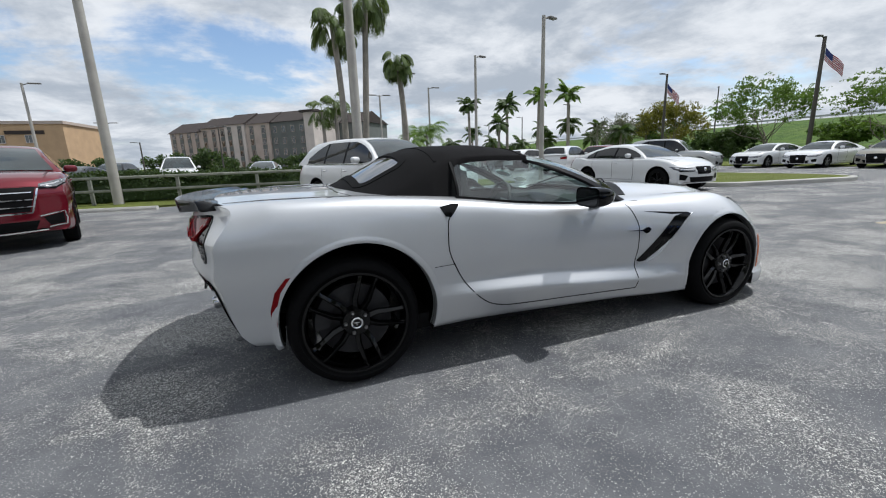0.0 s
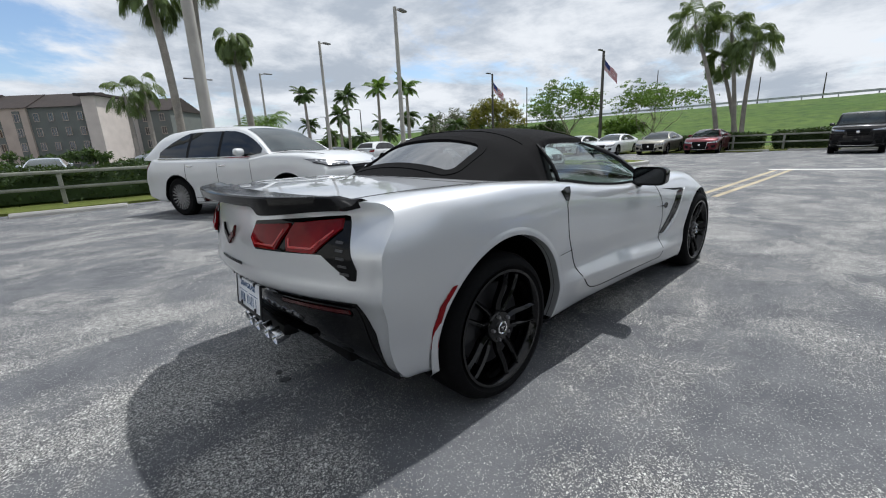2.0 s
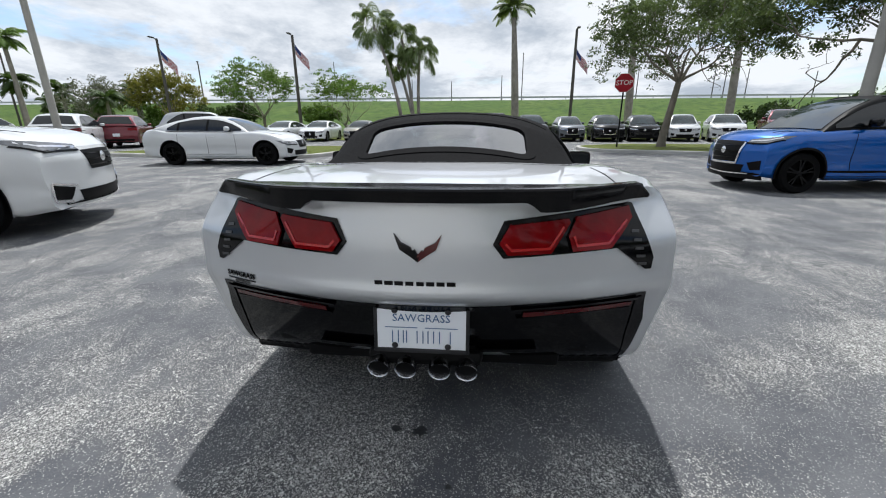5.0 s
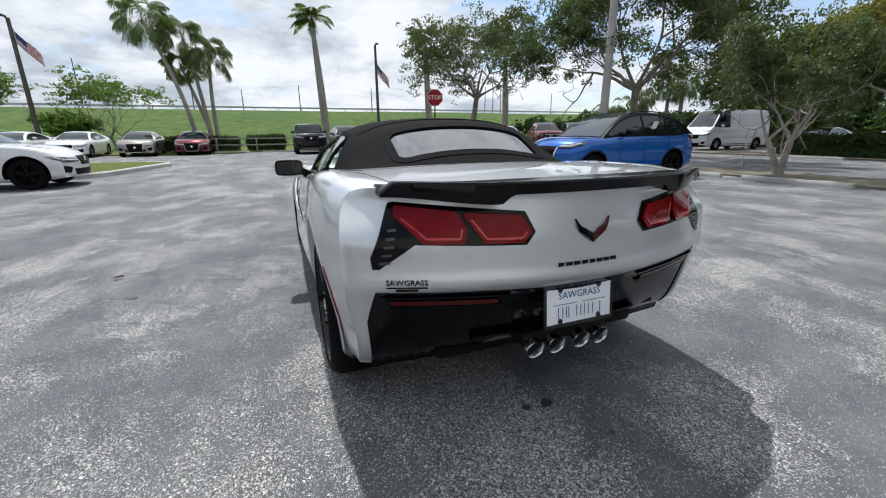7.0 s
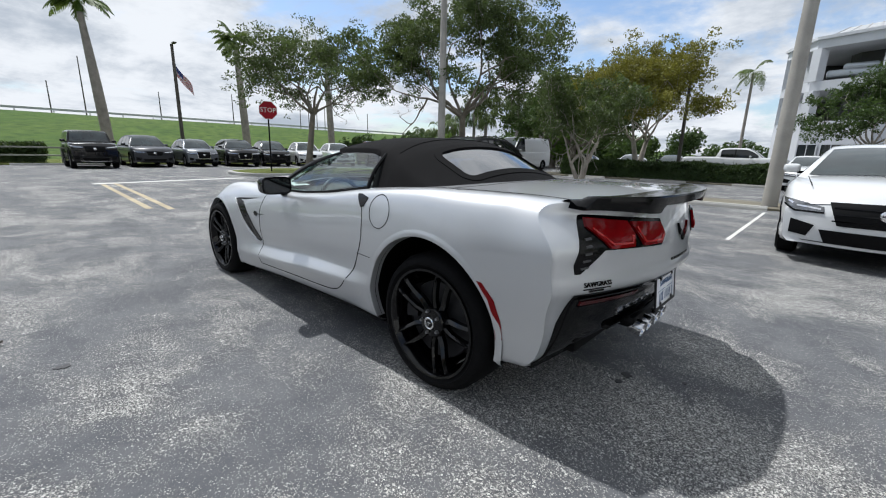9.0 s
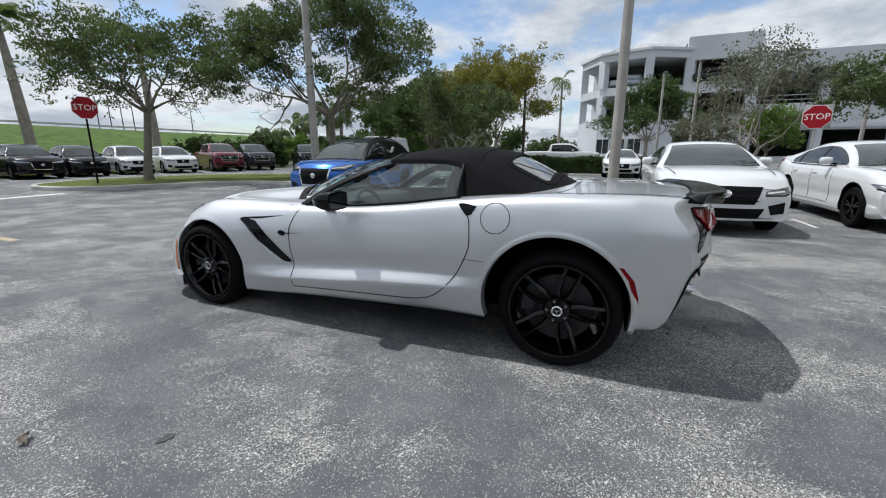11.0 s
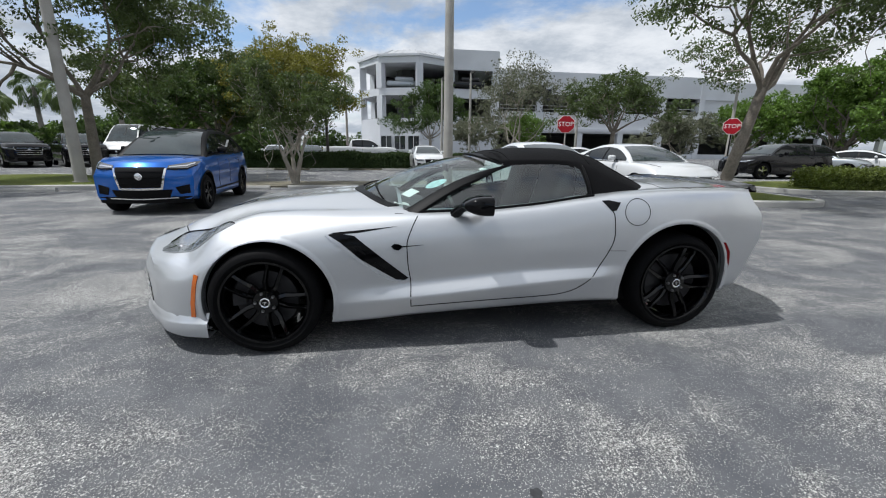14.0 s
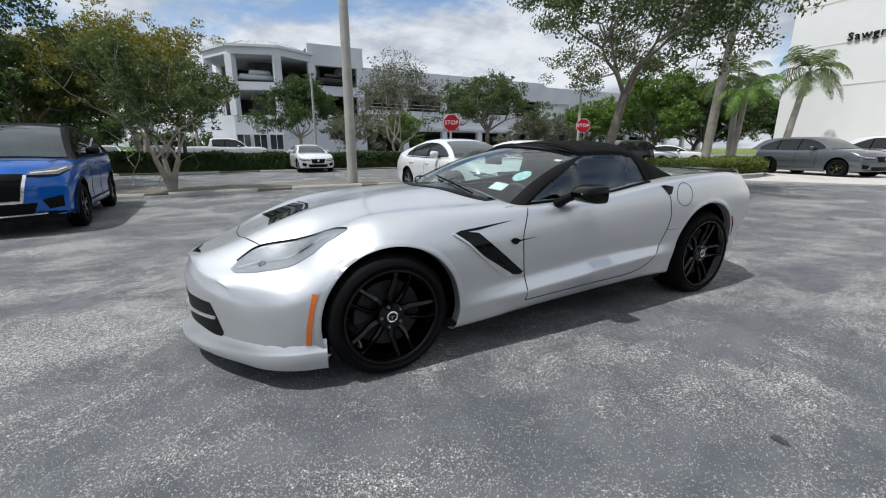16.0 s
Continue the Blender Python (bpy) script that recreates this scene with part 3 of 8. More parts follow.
def arch_parts():
    for s in (1, -1):
        for cx, cz, rad in (ARCH_F, ARCH_R):
            lip, liner = [], []
            for i in range(49):
                a = radians(-16 + 212 * i / 48)
                c, sn = math.cos(a), math.sin(a)

                def at(r, out):
                    x, z = cx + r * c, cz + r * sn
                    return (x, s * (hero_side_y(x, max(z, 0.2)) + out), z)
                inner = at(rad - 0.012, 0)
                lip.append([at(rad + 0.026, 0.0002), at(rad + 0.014, 0.002), at(rad + 0.001, 0.0035), at(rad - 0.006, 0.001), (inner[0], inner[1] - s * 0.05, inner[2])])
                x, z = cx + (rad - 0.01) * c, cz + (rad - 0.01) * sn
                y = hero_side_y(x, max(z, 0.2))
                liner.append([(x, s * (y - 0.03), z), (x, s * 0.62, z), (x, s * 0.52, z), (cx, s * 0.50, cz)])
            part("wheel_arch_lip", grid(lip), SILVER, vette)
            part("wheel_arch_liner", grid(liner), ARCH_BLACK, vette)


arch_parts()

# underside and cabin tub
part("underbody", join(block((2.3, 1.56, 0.10), (0.0, 0, 0.25), 0.02), block((0.9, 1.02, 0.10), (1.45, 0, 0.25), 0.02), block((0.62, 1.02, 0.12), (-1.62, 0, 0.32), 0.02)), SATIN_BLACK, vette)
part("cabin_tub", join(block((1.43, 0.03, 0.56), (-0.14, 0.76, 0.56), 0.005), block((1.43, 0.03, 0.56), (-0.14, -0.76, 0.56), 0.005),
                      block((0.03, 1.0, 0.60), (-1.1, 0, 0.60), 0.005), block((0.03, 1.5, 0.5), (0.56, 0, 0.55), 0.005), block((1.45, 1.5, 0.03), (-0.15, 0, 0.32), 0.005)), LEATHER, vette)


def wheel(width, tyre_r, rim_r, name_parent, m):
    """Ten-spoke black alloy wheel in a low tyre; the outer face looks along +y."""
    hub = new("wheel")
    hub.parent, hub.matrix_basis = name_parent, m
    w = width / 2
    part("tyre", lathe([(rim_r - 0.004, -w + 0.01), (rim_r + 0.02, -w), (tyre_r - 0.05, -w - 0.006), (tyre_r - 0.016, -w + 0.012), (tyre_r, -w + 0.045), (tyre_r + 0.002, 0),
                        (tyre_r, w - 0.045), (tyre_r - 0.016, w - 0.012), (tyre_r - 0.03, w + 0.002), (tyre_r - 0.05, w + 0.006), (rim_r + 0.022, w + 0.002), (rim_r + 0.012, w - 0.004), (rim_r - 0.004, w - 0.012)], 64), RUBBER, hub)
    part("rim_barrel", lathe([(rim_r - 0.002, w - 0.004), (rim_r + 0.004, w + 0.001), (rim_r - 0.008, w + 0.001), (rim_r - 0.016, w - 0.012), (rim_r - 0.030, w - 0.06), (rim_r - 0.040, -w + 0.05), (rim_r - 0.004, -w + 0.02)], 64), WHEEL_BLACK, hub)
    for i in range(5):
        base = radians(180 + 72 * i)
        cdir = Vector((math.cos(base), 0, math.sin(base)))
        ndir = Vector((-math.sin(base), 0, math.cos(base)))
        for sgn in (-1, 1):
            # a pair of slim limbs with a sharp ridge, joined at the hub, near parallel out to the rim
            limb = []
            for t in np.linspace(0, 1, 9):
                r = 0.040 + (rim_r - 0.050) * t
                off = sgn * (0.013 + 0.020 * smooth_step(0.02, 0.40, t) + 0.010 * t * t)
                c = cdir * r + ndir * off
                hw = 0.0165 * (1 - t) + 0.0090 * t + 0.006 * smooth_step(0.86, 1.0, t)
                front = w - 0.036 + 0.020 * smooth_step(0.05, 0.75, t) + 0.006 * t
                ridge = -sgn * hw * 0.35
                limb.append([tuple(c + ndir * dn + Vector((0, front + dy, 0))) for dn, dy in ((-hw, -0.034), (-hw, -0.010), (ridge - 0.0016, 0.0), (ridge + 0.0016, 0.0), (hw, -0.010), (hw, -0.034))])
            part("spoke", grid(limb, True, True), WHEEL_BLACK, hub, smooth=False)
        nut = lathe([(0.0, 0.012), (0.007, 0.012), (0.010, 0.0), (0.010, -0.02)], 8)
        part("lug_nut", moved(nut, Matrix.Translation((0.057 * math.cos(base + 0.63), w - 0.022, 0.057 * math.sin(base + 0.63)))), STEEL, hub)
    part("hub", lathe([(0.0, w - 0.012), (0.030, w - 0.012), (0.036, w - 0.020), (0.070, w - 0.026), (0.080, w - 0.040), (0.080, w - 0.075), (0.0, w - 0.075)], 32), WHEEL_BLACK, hub)
    part("cap_ring", lathe([(0.022, w - 0.010), (0.027, w - 0.0075), (0.031, w - 0.010), (0.031, w - 0.016), (0.022, w - 0.016)], 32), CHROME, hub, "chrome ring on the hub cap")
    bars = join(block((0.026, 0.003, 0.004), (0, w - 0.010, 0.004), rot=None), block((0.004, 0.003, 0.018), (0.002, w - 0.0096, -0.004)))
    part("cap_mark", bars, CHROME, hub)
    part("brake_disc", lathe([(0.05, w - 0.085), (rim_r - 0.075, w - 0.085), (rim_r - 0.072, w - 0.09), (rim_r - 0.072, w - 0.112), (0.05, w - 0.114)], 40), DARK_STEEL, hub, "dull steel brake disc")
    cal = []
    for i in range(9):
        a = radians(-8 + 52 * i / 8)
        r0, r1 = rim_r - 0.135, rim_r - 0.052
        cal.append([(r * math.cos(a), y, r * math.sin(a)) for r, y in ((r0, w - 0.062), (r1 - 0.01, w - 0.056), (r1, w - 0.07), (r1, w - 0.13), (r0, w - 0.12))])
    part("brake_caliper", grid(cal, True, True), DARK_STEEL, hub, "dark grey brake caliper")
    return hub


for s in (1, -1):
    turn = pose(0, 0, 0) if s > 0 else pose(0, 0, 0, 0, 0, 180)
    wheel(0.265, 0.330, 0.254, vette, pose(FRONT_AXLE, s * 0.765, 0.330) @ turn)
    wheel(0.300, 0.342, 0.268, vette, pose(REAR_AXLE, s * 0.738, 0.342) @ turn)

# ---- fabric top ----
# rings from the windscreen header back to the deck: (x at middle, x at side, z middle, roof-edge y, roof-edge z, foot y, foot z)


def top_ring(t, n=36):
    """Half ring of the roof at t along it: 0 at the header, 1 at the deck."""
    zc = curve1((0, .12, .3, .5, .66, .8, .92, 1), (1.190, 1.222, 1.248, 1.246, 1.205, 1.125, 1.045, .998))(t)
    xc = -0.06 - 1.29 * t
    bow = curve1((0, .3, .6, 1), (0.10, .02, .05, .16))(t)
    ye = curve1((0, .2, .5, .75, 1), (.560, .585, .60, .635, .66))(t)
    ze = curve1((0, .12, .3, .5, .62, .8, 1), (1.150, 1.160, 1.165, 1.150, 1.105, 1.02, .955))(t)
    pts = []
    for i in range(n):
        s = i / (n - 1)
        y = ye * s
        z = zc + (ze - zc) * (0.55 * s ** 2.2 + 0.45 * s ** 5)
        x = xc + bow * (s ** 2) * (1 if t > 0.45 else -1 if t < 0.08 else 0.0)
        pts.append((x, y, z))
    return pts


def roof_surface(t, y):
    ring = np.array(top_ring(t))
    return float(np.interp(abs(y), ring[:, 1], ring[:, 0])), float(np.interp(abs(y), ring[:, 1], ring[:, 2]))


def soft_top():
    rows = []
    for t in np.linspace(0, 1, 96):
        half = top_ring(t)
        x, y, z = half[-1]
        # the side: a narrow rail over the glass, a deep quarter behind it
        foot_z = z - 0.030 if x > -0.66 else hero_top_z(x, 0.74) - 0.012
        f = smooth_step(-0.60, -0.70, x)
        foot_y = y + 0.012 + 0.10 * f * min(1, (z - foot_z) / 0.15)
        drop = [(x, y + (foot_y - y) * k ** 0.8, z + (foot_z - z) * k) for k in (0.12, 0.4, 0.7, 1.0)]
        under = [(x, foot_y - 0.03, foot_z - 0.004)]
        side = half + drop + under
        rows.append([(a, -b, c) for a, b, c in side[:0:-1]] + side)
    bm = grid(rows)
    return bm


def cut_window(bm):
    """Opens the rear window in the top."""
    gone = []
    for f in bm.faces:
        c = f.calc_center_median()
        ex, ey = max(abs(c.x + 1.088) - 0.075, 0), max(abs(c.y) - 0.375, 0)
        if math.hypot(ex, ey) < 0.070 and f.normal.z > 0.2:
            gone.append(f)
    bmesh.ops.delete(bm, geom=gone, context="FACES")
    return bm


part("soft_top", cut_window(soft_top()), FABRIC, vette, "black canvas folding top, raised")


def window_pane():
    rows = []
    for t in np.linspace(0.665, 0.945, 10):
        line = []
        for y in np.linspace(-0.485, 0.485, 21):
            x, z = roof_surface(t, y)
            line.append((x, y, z - 0.006))
        rows.append(line)
    return grid(rows)


part("rear_window", window_pane(), REAR_GLASS, vette, "clear rear window")


def roof_point(x, y, out):
    t = min(max((-0.06 - x) / 1.29, 0), 1)
    for _ in range(4):
        xx, z = roof_surface(t, y)
        t = min(max(t + (xx - x) / 1.29, 0), 1)
    return (x, y, roof_surface(t, y)[1] + out)


def seam_loop(x0, x1, y1, r=0.07):
    pts = []
    for cx, cy, a0 in ((x0 - r, y1 - r, 0), (x1 + r, y1 - r, 90), (x1 + r, -y1 + r, 180), (x0 - r, -y1 + r, 270)):
        for k in range(7):
            a = radians(a0 + 15 * k)
            pts.append((cx + r * math.cos(a), cy + r * math.sin(a)))
    return pts + pts[:2]


part("window_surround", ribbon(dense(seam_loop(-0.940, -1.236, 0.448), 0.03), roof_point, 0.046, 0.005, 0.014), FABRIC, vette)
for tx in (-0.22, -0.80):
    line = [(tx + 0.02 * abs(y), y) for y in np.linspace(-0.57, 0.57, 21)]
    part("top_seam", ribbon(line, roof_point, 0.012, 0.004), FABRIC, vette)

# ---- windscreen, pillars, side glass ----
WS_BASE = lambda y: (0.80 - 0.62 * y * y, y, hero_top_z(min(0.80 - 0.62 * y * y, 0.79), y) - 0.004)
WS_TOP = lambda y: (-0.055 - 0.30 * y * y, y * 0.83, 1.196 - 0.13 * y * y)


def screen_point(u, v, out=0.0):
    """u across (-0.72..0.72 at the base), v up 0..1."""
    a, b = Vector(WS_BASE(u)), Vector(WS_TOP(u))
    p = a.lerp(b, v)
    p.z += 0.035 * math.sin(math.pi * v)
    p.x += 0.012 * math.sin(math.pi * v)
    return (p.x + out * 0.5, p.y, p.z + out * 0.85)


part("windscreen", grid([[screen_point(u, v) for u in np.linspace(-0.705, 0.705, 25)] for v in np.linspace(0.0, 1.0, 10)]), GLASS, vette, "raked clear windscreen")
for s in (1, -1):
    rows = []
    for v in np.linspace(-0.04, 1.0, 14):
        a, b = Vector(screen_point(s * 0.71, v)), Vector(screen_point(s * (0.772 - 0.052 * smooth_step(0.55, 1.0, v)), v))
        up = Vector((0.25, 0, 0.55)).normalized() * (0.012 - 0.006 * smooth_step(0.6, 1.0, v))
        rows.append([tuple(a - up), tuple(a + up), tuple((a + b) / 2 + up * 1.5 + Vector((0, s * 0.004, 0))), tuple(b + up * 0.4), tuple(b - up)])
    part("windscreen_pillar", grid(rows, True, True), SATIN_BLACK, vette)
part("header_rail", grid([[(x + dx, y, z + dz) for dx, dz in ((0.030, -0.012), (0.030, 0.004), (-0.03, 0.008), (-0.03, -0.012))] for x, y, z in (screen_point(u, 1.0) for u in np.linspace(-0.70, 0.70, 21))], True, True), SATIN_BLACK, vette)
part("cowl", inlay([(0.80 - 0.62 * y * y + 0.055, y) for y in np.linspace(-0.62, 0.62, 15)] + [(0.80 - 0.62 * y * y - 0.02, y) for y in np.linspace(0.62, -0.62, 15)], lid, 0.004, 0.02), SATIN_BLACK, vette)
for y0 in (0.50, -0.08):
    arm = [screen_point(y0 - 0.42 * k, 0.02 + 0.13 * k, 0.016) for k in np.linspace(0, 1, 8)]
    part("wiper", tube(arm, 0.006, 6), SATIN_BLACK, vette)


def side_glass(s):
    rows = []
    for x in np.linspace(0.40, -0.715, 26):
        # upper edge follows the pillar, then the roof rail
        t = (0.40 - x) / 0.47
        if x > -0.085:
            v = min(max(t, 0), 1)
            top = Vector(screen_point(0.772, min(v * 1.0, 1.0)))
            zt, yt = top.z, abs(top.y)
            zt = np.interp(x, (-0.085, 0.05, 0.2, 0.40), (1.142, 1.075, 0.985, 0.862))
            yt = np.interp(x, (-0.085, 0.40), (0.595, 0.735))
        else:
            ring_t = min(max((-0.06 - x) / 1.29, 0), 1)
            q = top_ring(ring_t)[-1]
            yt, zt = q[1] + 0.004, q[2] - 0.02
        zb = hero_top_z(x, 0.75) - 0.02
        yb = 0.755
        rows.append([(x, s * (yb + (yt - yb) * k + 0.022 * math.sin(math.pi * k)), zb + (zt - zb) * k) for k in np.linspace(0, 1, 7)])
    return grid(rows)


for s in (1, -1):
    part("side_window", side_glass(s), GLASS, vette)
    belt = [[(x, s * (0.765 + dy), hero_top_z(x, 0.765) + dz) for dy, dz in ((-0.012, -0.01), (-0.012, 0.012), (0.006, 0.012), (0.010, -0.004))] for x in np.linspace(0.42, -0.74, 24)]
    part("belt_strip", grid(belt, True, True), SATIN_BLACK, vette)
    q = []
    for k in np.linspace(0, 1, 6):
        z = hero_top_z(-0.72, 0.75) + (1.13 - hero_top_z(-0.72, 0.75)) * k
        q.append((-0.722 + 0.012 * k, s * (0.757 - 0.15 * k + 0.02 * math.sin(math.pi * k)), z))
    part("window_seal", tube(q, 0.011, 6), SATIN_BLACK, vette)

# ---- interior ----
def seat(y):
    bm = block((0.48, 0.46, 0.16), (-0.30, y, 0.46), 0.06, 3)
    back = block((0.15, 0.44, 0.62), (0, 0, 0.31), 0.06, 3)
    moved(back, pose(-0.50, y, 0.50, 0, -16, 0))
    head = block((0.10, 0.26, 0.16), (0, 0, 0), 0.045, 3)
    moved(head, pose(-0.70, y, 1.06, 0, -16, 0))
    bol = [moved(block((0.42, 0.08, 0.12), (0, 0, 0), 0.035, 3), pose(-0.30, y + d, 0.55)) for d in (-0.21, 0.21)]
    return join(bm, back, head, *bol)


for s in (1, -1):
    part("seat", seat(s * 0.37), LEATHER, vette, "black leather bucket seat")
dash = [[(x, y, z + 0.02 * math.cos(y * 5)) for x, z in ((0.60, 0.60), (0.30, 0.66), (0.27, 0.76), (0.33, 0.835), (0.50, 0.86), (0.74, 0.85))] for y in np.linspace(-0.73, 0.73, 17)]
part("dashboard", grid(dash), LEATHER, vette)
wheel_ring = [(0.18 * math.cos(a) * 0.35 + 0.13, 0.37 + 0.18 * math.sin(a), 0.76 + 0.18 * math.cos(a) * 0.94) for a in np.linspace(0, 2 * math.pi, 33)]
part("steering_wheel", join(tube(wheel_ring, 0.016, 8, False), tube([(0.30, 0.37, 0.70), (0.13, 0.37, 0.76)], 0.05, 10), tube([(0.13, 0.21, 0.76), (0.13, 0.53, 0.76)], 0.018, 6)), LEATHER, vette)
part("console", block((0.95, 0.22, 0.34), (-0.05, 0, 0.48), 0.05, 3), LEATHER, vette)
part("interior_mirror", block((0.02, 0.22, 0.06), (0.14, 0, 1.09), 0.018, 3), SATIN_BLACK, vette)
for u, v, wu, wv, mt in ((0.555, 0.20, 0.04, 0.10, WHITE_PAPER), (0.635, 0.80, 0.022, 0.05, WHITE_PAPER)):
    pl = [[screen_point(u + wu * a, v + wv * b, -0.006) for a in (-1, 0, 1)] for b in (-0.5, 0.5)]
    part("windscreen_label", grid(pl), mt, vette, "small white paper sticker inside the windscreen")
round_label = material("round_label", (0.42, 0.62, 0.62), 0.5, blot=0.3, blot_scale=30)
ring = [screen_point(0.60 + 0.042 * math.cos(a), 0.40 + 0.09 * math.sin(a), -0.006) for a in np.linspace(0, 2 * math.pi, 20, endpoint=False)]
part("round_sticker", raw(ring, [tuple(range(20))]), round_label, vette, "round pale teal sticker inside the windscreen")
part("price_card", grid([[(0.52 + 0.05 * a, 0.53 + 0.07 * b, 0.873 + 0.01 * a) for a in (-1, 1)] for b in (-1, 1)]), WHITE_PAPER, vette, "white card lying on the dashboard edge")

# ---- mirrors ----
for s in (1, -1):
    arm = [(0.20, s * 0.80, 0.835), (0.165, s * 0.865, 0.880), (0.135, s * 0.92, 0.912)]
    part("mirror_arm", tube(arm, [0.036, 0.026, 0.03], 10), GLOSS_BLACK, vette)
    rows = []
    for k in np.linspace(0, 1, 12):
        x = 0.180 - 0.165 * k
        h = 0.058 * (1 - (1 - k) ** 3 * 0.75)
        w = 0.100 * (1 - (1 - k) ** 3 * 0.55)
        rows.append([(x, s * (0.948 + w * math.copysign(abs(math.cos(a)) ** 0.45, math.cos(a))), 0.912 + h * math.copysign(abs(math.sin(a)) ** 0.45, math.sin(a)) - 0.004) for a in np.linspace(0, 2 * math.pi, 20, endpoint=False)])
    shell = part("door_mirror", grid(rows, True, True), GLOSS_BLACK, vette, "gloss black door mirror")
    face = [(0.0125, s * (0.948 + 0.088 * math.copysign(abs(math.cos(a)) ** 0.45, math.cos(a))), 0.908 + 0.046 * math.copysign(abs(math.sin(a)) ** 0.45, math.sin(a))) for a in np.linspace(0, 2 * math.pi, 24, endpoint=False)]
    part("mirror_glass", raw(face, [tuple(range(24))]), DARK_GLASS, shell)

# ---- flank details ----
for s in (1, -1):
    f = flank(s)
    # side vent: dark blade-shaped recess with a long tail
    part("side_vent", inlay([(0.970, 0.730), (0.90, 0.735), (0.82, 0.722), (0.50, 0.452), (0.525, 0.440), (0.575, 0.445), (0.79, 0.585), (0.90, 0.685)], f, 0.004, 0.02), GLOSS_BLACK, vette, "black side vent behind the front wheel")
    part("vent_edge", ribbon(smooth_line([(0.985, 0.730), (0.90, 0.672), (0.79, 0.572), (0.575, 0.432), (0.505, 0.436)], 24), f, 0.012, 0.010, 0.012), SILVER, vette)
    part("vent_crease", inlay([(0.972, 0.730), (0.80, 0.738), (0.565, 0.772), (0.80, 0.752), (0.94, 0.742)], f, 0.002, 0.010), SATIN_BLACK, vette)
    part("vent_louvre", ribbon([(0.815, 0.655), (0.755, 0.610)], f, 0.012, 0.006), SATIN_BLACK, vette)
    part("vent_louvre", ribbon([(0.705, 0.560), (0.645, 0.515)], f, 0.012, 0.006), SATIN_BLACK, vette)
    part("fender_emblem", inlay([(0.605, 0.655), (0.585, 0.670), (0.56, 0.668), (0.535, 0.655), (0.40, 0.660), (0.535, 0.648), (0.56, 0.630), (0.585, 0.635)], f, 0.006, 0.008, 1), GLOSS_BLACK, vette, "small black fish-shaped fender emblem")
    door = smooth_line([(0.425, 0.845), (0.475, 0.76), (0.508, 0.657), (0.503, 0.54), (0.486, 0.41), (0.490, 0.335), (0.488, 0.272)], 26)
    door += smooth_line([(0.486, 0.271), (0.0, 0.286), (-0.45, 0.301), (-0.56, 0.322), (-0.68, 0.40), (-0.79, 0.55), (-0.842, 0.70), (-0.835, 0.82), (-0.775, 0.915)], 54)
    part("door_gap", ribbon(door, f, 0.006, 0.0012), SATIN_BLACK, vette)
    part("rear_fender_gap", ribbon([(-0.80, 0.595), (-0.93, 0.592)], f, 0.003, 0.001), SATIN_BLACK, vette)
    part("rear_scoop", inlay([(-0.755, 0.915), (-0.80, 0.918), (-0.875, 0.905), (-0.845, 0.855), (-0.815, 0.85)], f, 0.003, 0.012, 2), GLOSS_BLACK, vette, "black triangular intake on the rear shoulder")
    if s > 0:
        fuel = [(-0.99 + 0.085 * math.cos(a), 0.845 + 0.085 * math.sin(a)) for a in np.linspace(0, 2 * math.pi, 41)]
        part("fuel_door_gap", ribbon(fuel, f, 0.004, 0.0012), SATIN_BLACK, vette, "round fuel flap outline")
    part("rear_marker", inlay([(-1.672, 0.628), (-1.648, 0.632), (-1.70, 0.56), (-1.728, 0.47), (-1.733, 0.385), (-1.760, 0.385), (-1.755, 0.47), (-1.728, 0.56)], f, 0.004, 0.012, 2), RED_LENS, vette, "red rear side marker")
    part("front_marker", inlay([(1.714, 0.505), (1.738, 0.510), (1.763, 0.42), (1.780, 0.33), (1.788, 0.245), (1.762, 0.245), (1.754, 0.33), (1.738, 0.42)], f, 0.004, 0.012, 3), AMBER, vette, "amber front side marker")
    flap = block((0.02, 0.10, 0.11), (1.700, s * 0.76, 0.185), 0.008)
    part("wheel_flap", flap, SATIN_BLACK, vette)
for s in (1, -1):
    part("sill_strip", block((1.75, 0.03, 0.03), (-0.05, s * 0.80, 0.208), 0.008), SATIN_BLACK, vette)

# ---- hood ----
for s in (1, -1):
    lamp = [(1.53, 0.735), (1.60, 0.745), (1.70, 0.725), (1.84, 0.645), (1.96, 0.575), (2.06, 0.490), (2.075, 0.445), (2.03, 0.412), (1.97, 0.412), (1.86, 0.455), (1.72, 0.545), (1.60, 0.660)]
    part("headlamp", inlay([(x, s * y) for x, y in lamp], lid, 0.003, 0.015), SILVER_REFLECTOR, vette, "clear headlamp with dark grey housing")
    part("headlamp_blade", ribbon(smooth_line([(2.04, s * 0.47), (1.95, s * 0.505), (1.84, s * 0.57), (1.72, s * 0.65), (1.62, s * 0.705)], 20), lid, 0.014, 0.006, 0.012), CHROME, vette, "bright reflector blade")
    part("headlamp_projector", moved(lathe([(0.0, 0.012), (0.016, 0.011), (0.024, 0.0)], 20, "Z"), Matrix.Translation(lid(1.93, s * 0.53, 0.0)) @ pose(0, 0, 0, 0, 35, s * 10)), STEEL, vette)
    part("headlamp_lens", inlay([(x, s * y) for x, y in lamp], lid, 0.011, 0.003), CLEAR_LENS, vette)
    part("headlamp_trim", ribbon(smooth_line([(2.04, s * 0.41), (1.97, s * 0.405), (1.86, s * 0.448), (1.72, s * 0.538), (1.60, s * 0.653), (1.525, s * 0.73)], 26), lid, 0.004, 0.010, 0.012), GLOSS_BLACK, vette)
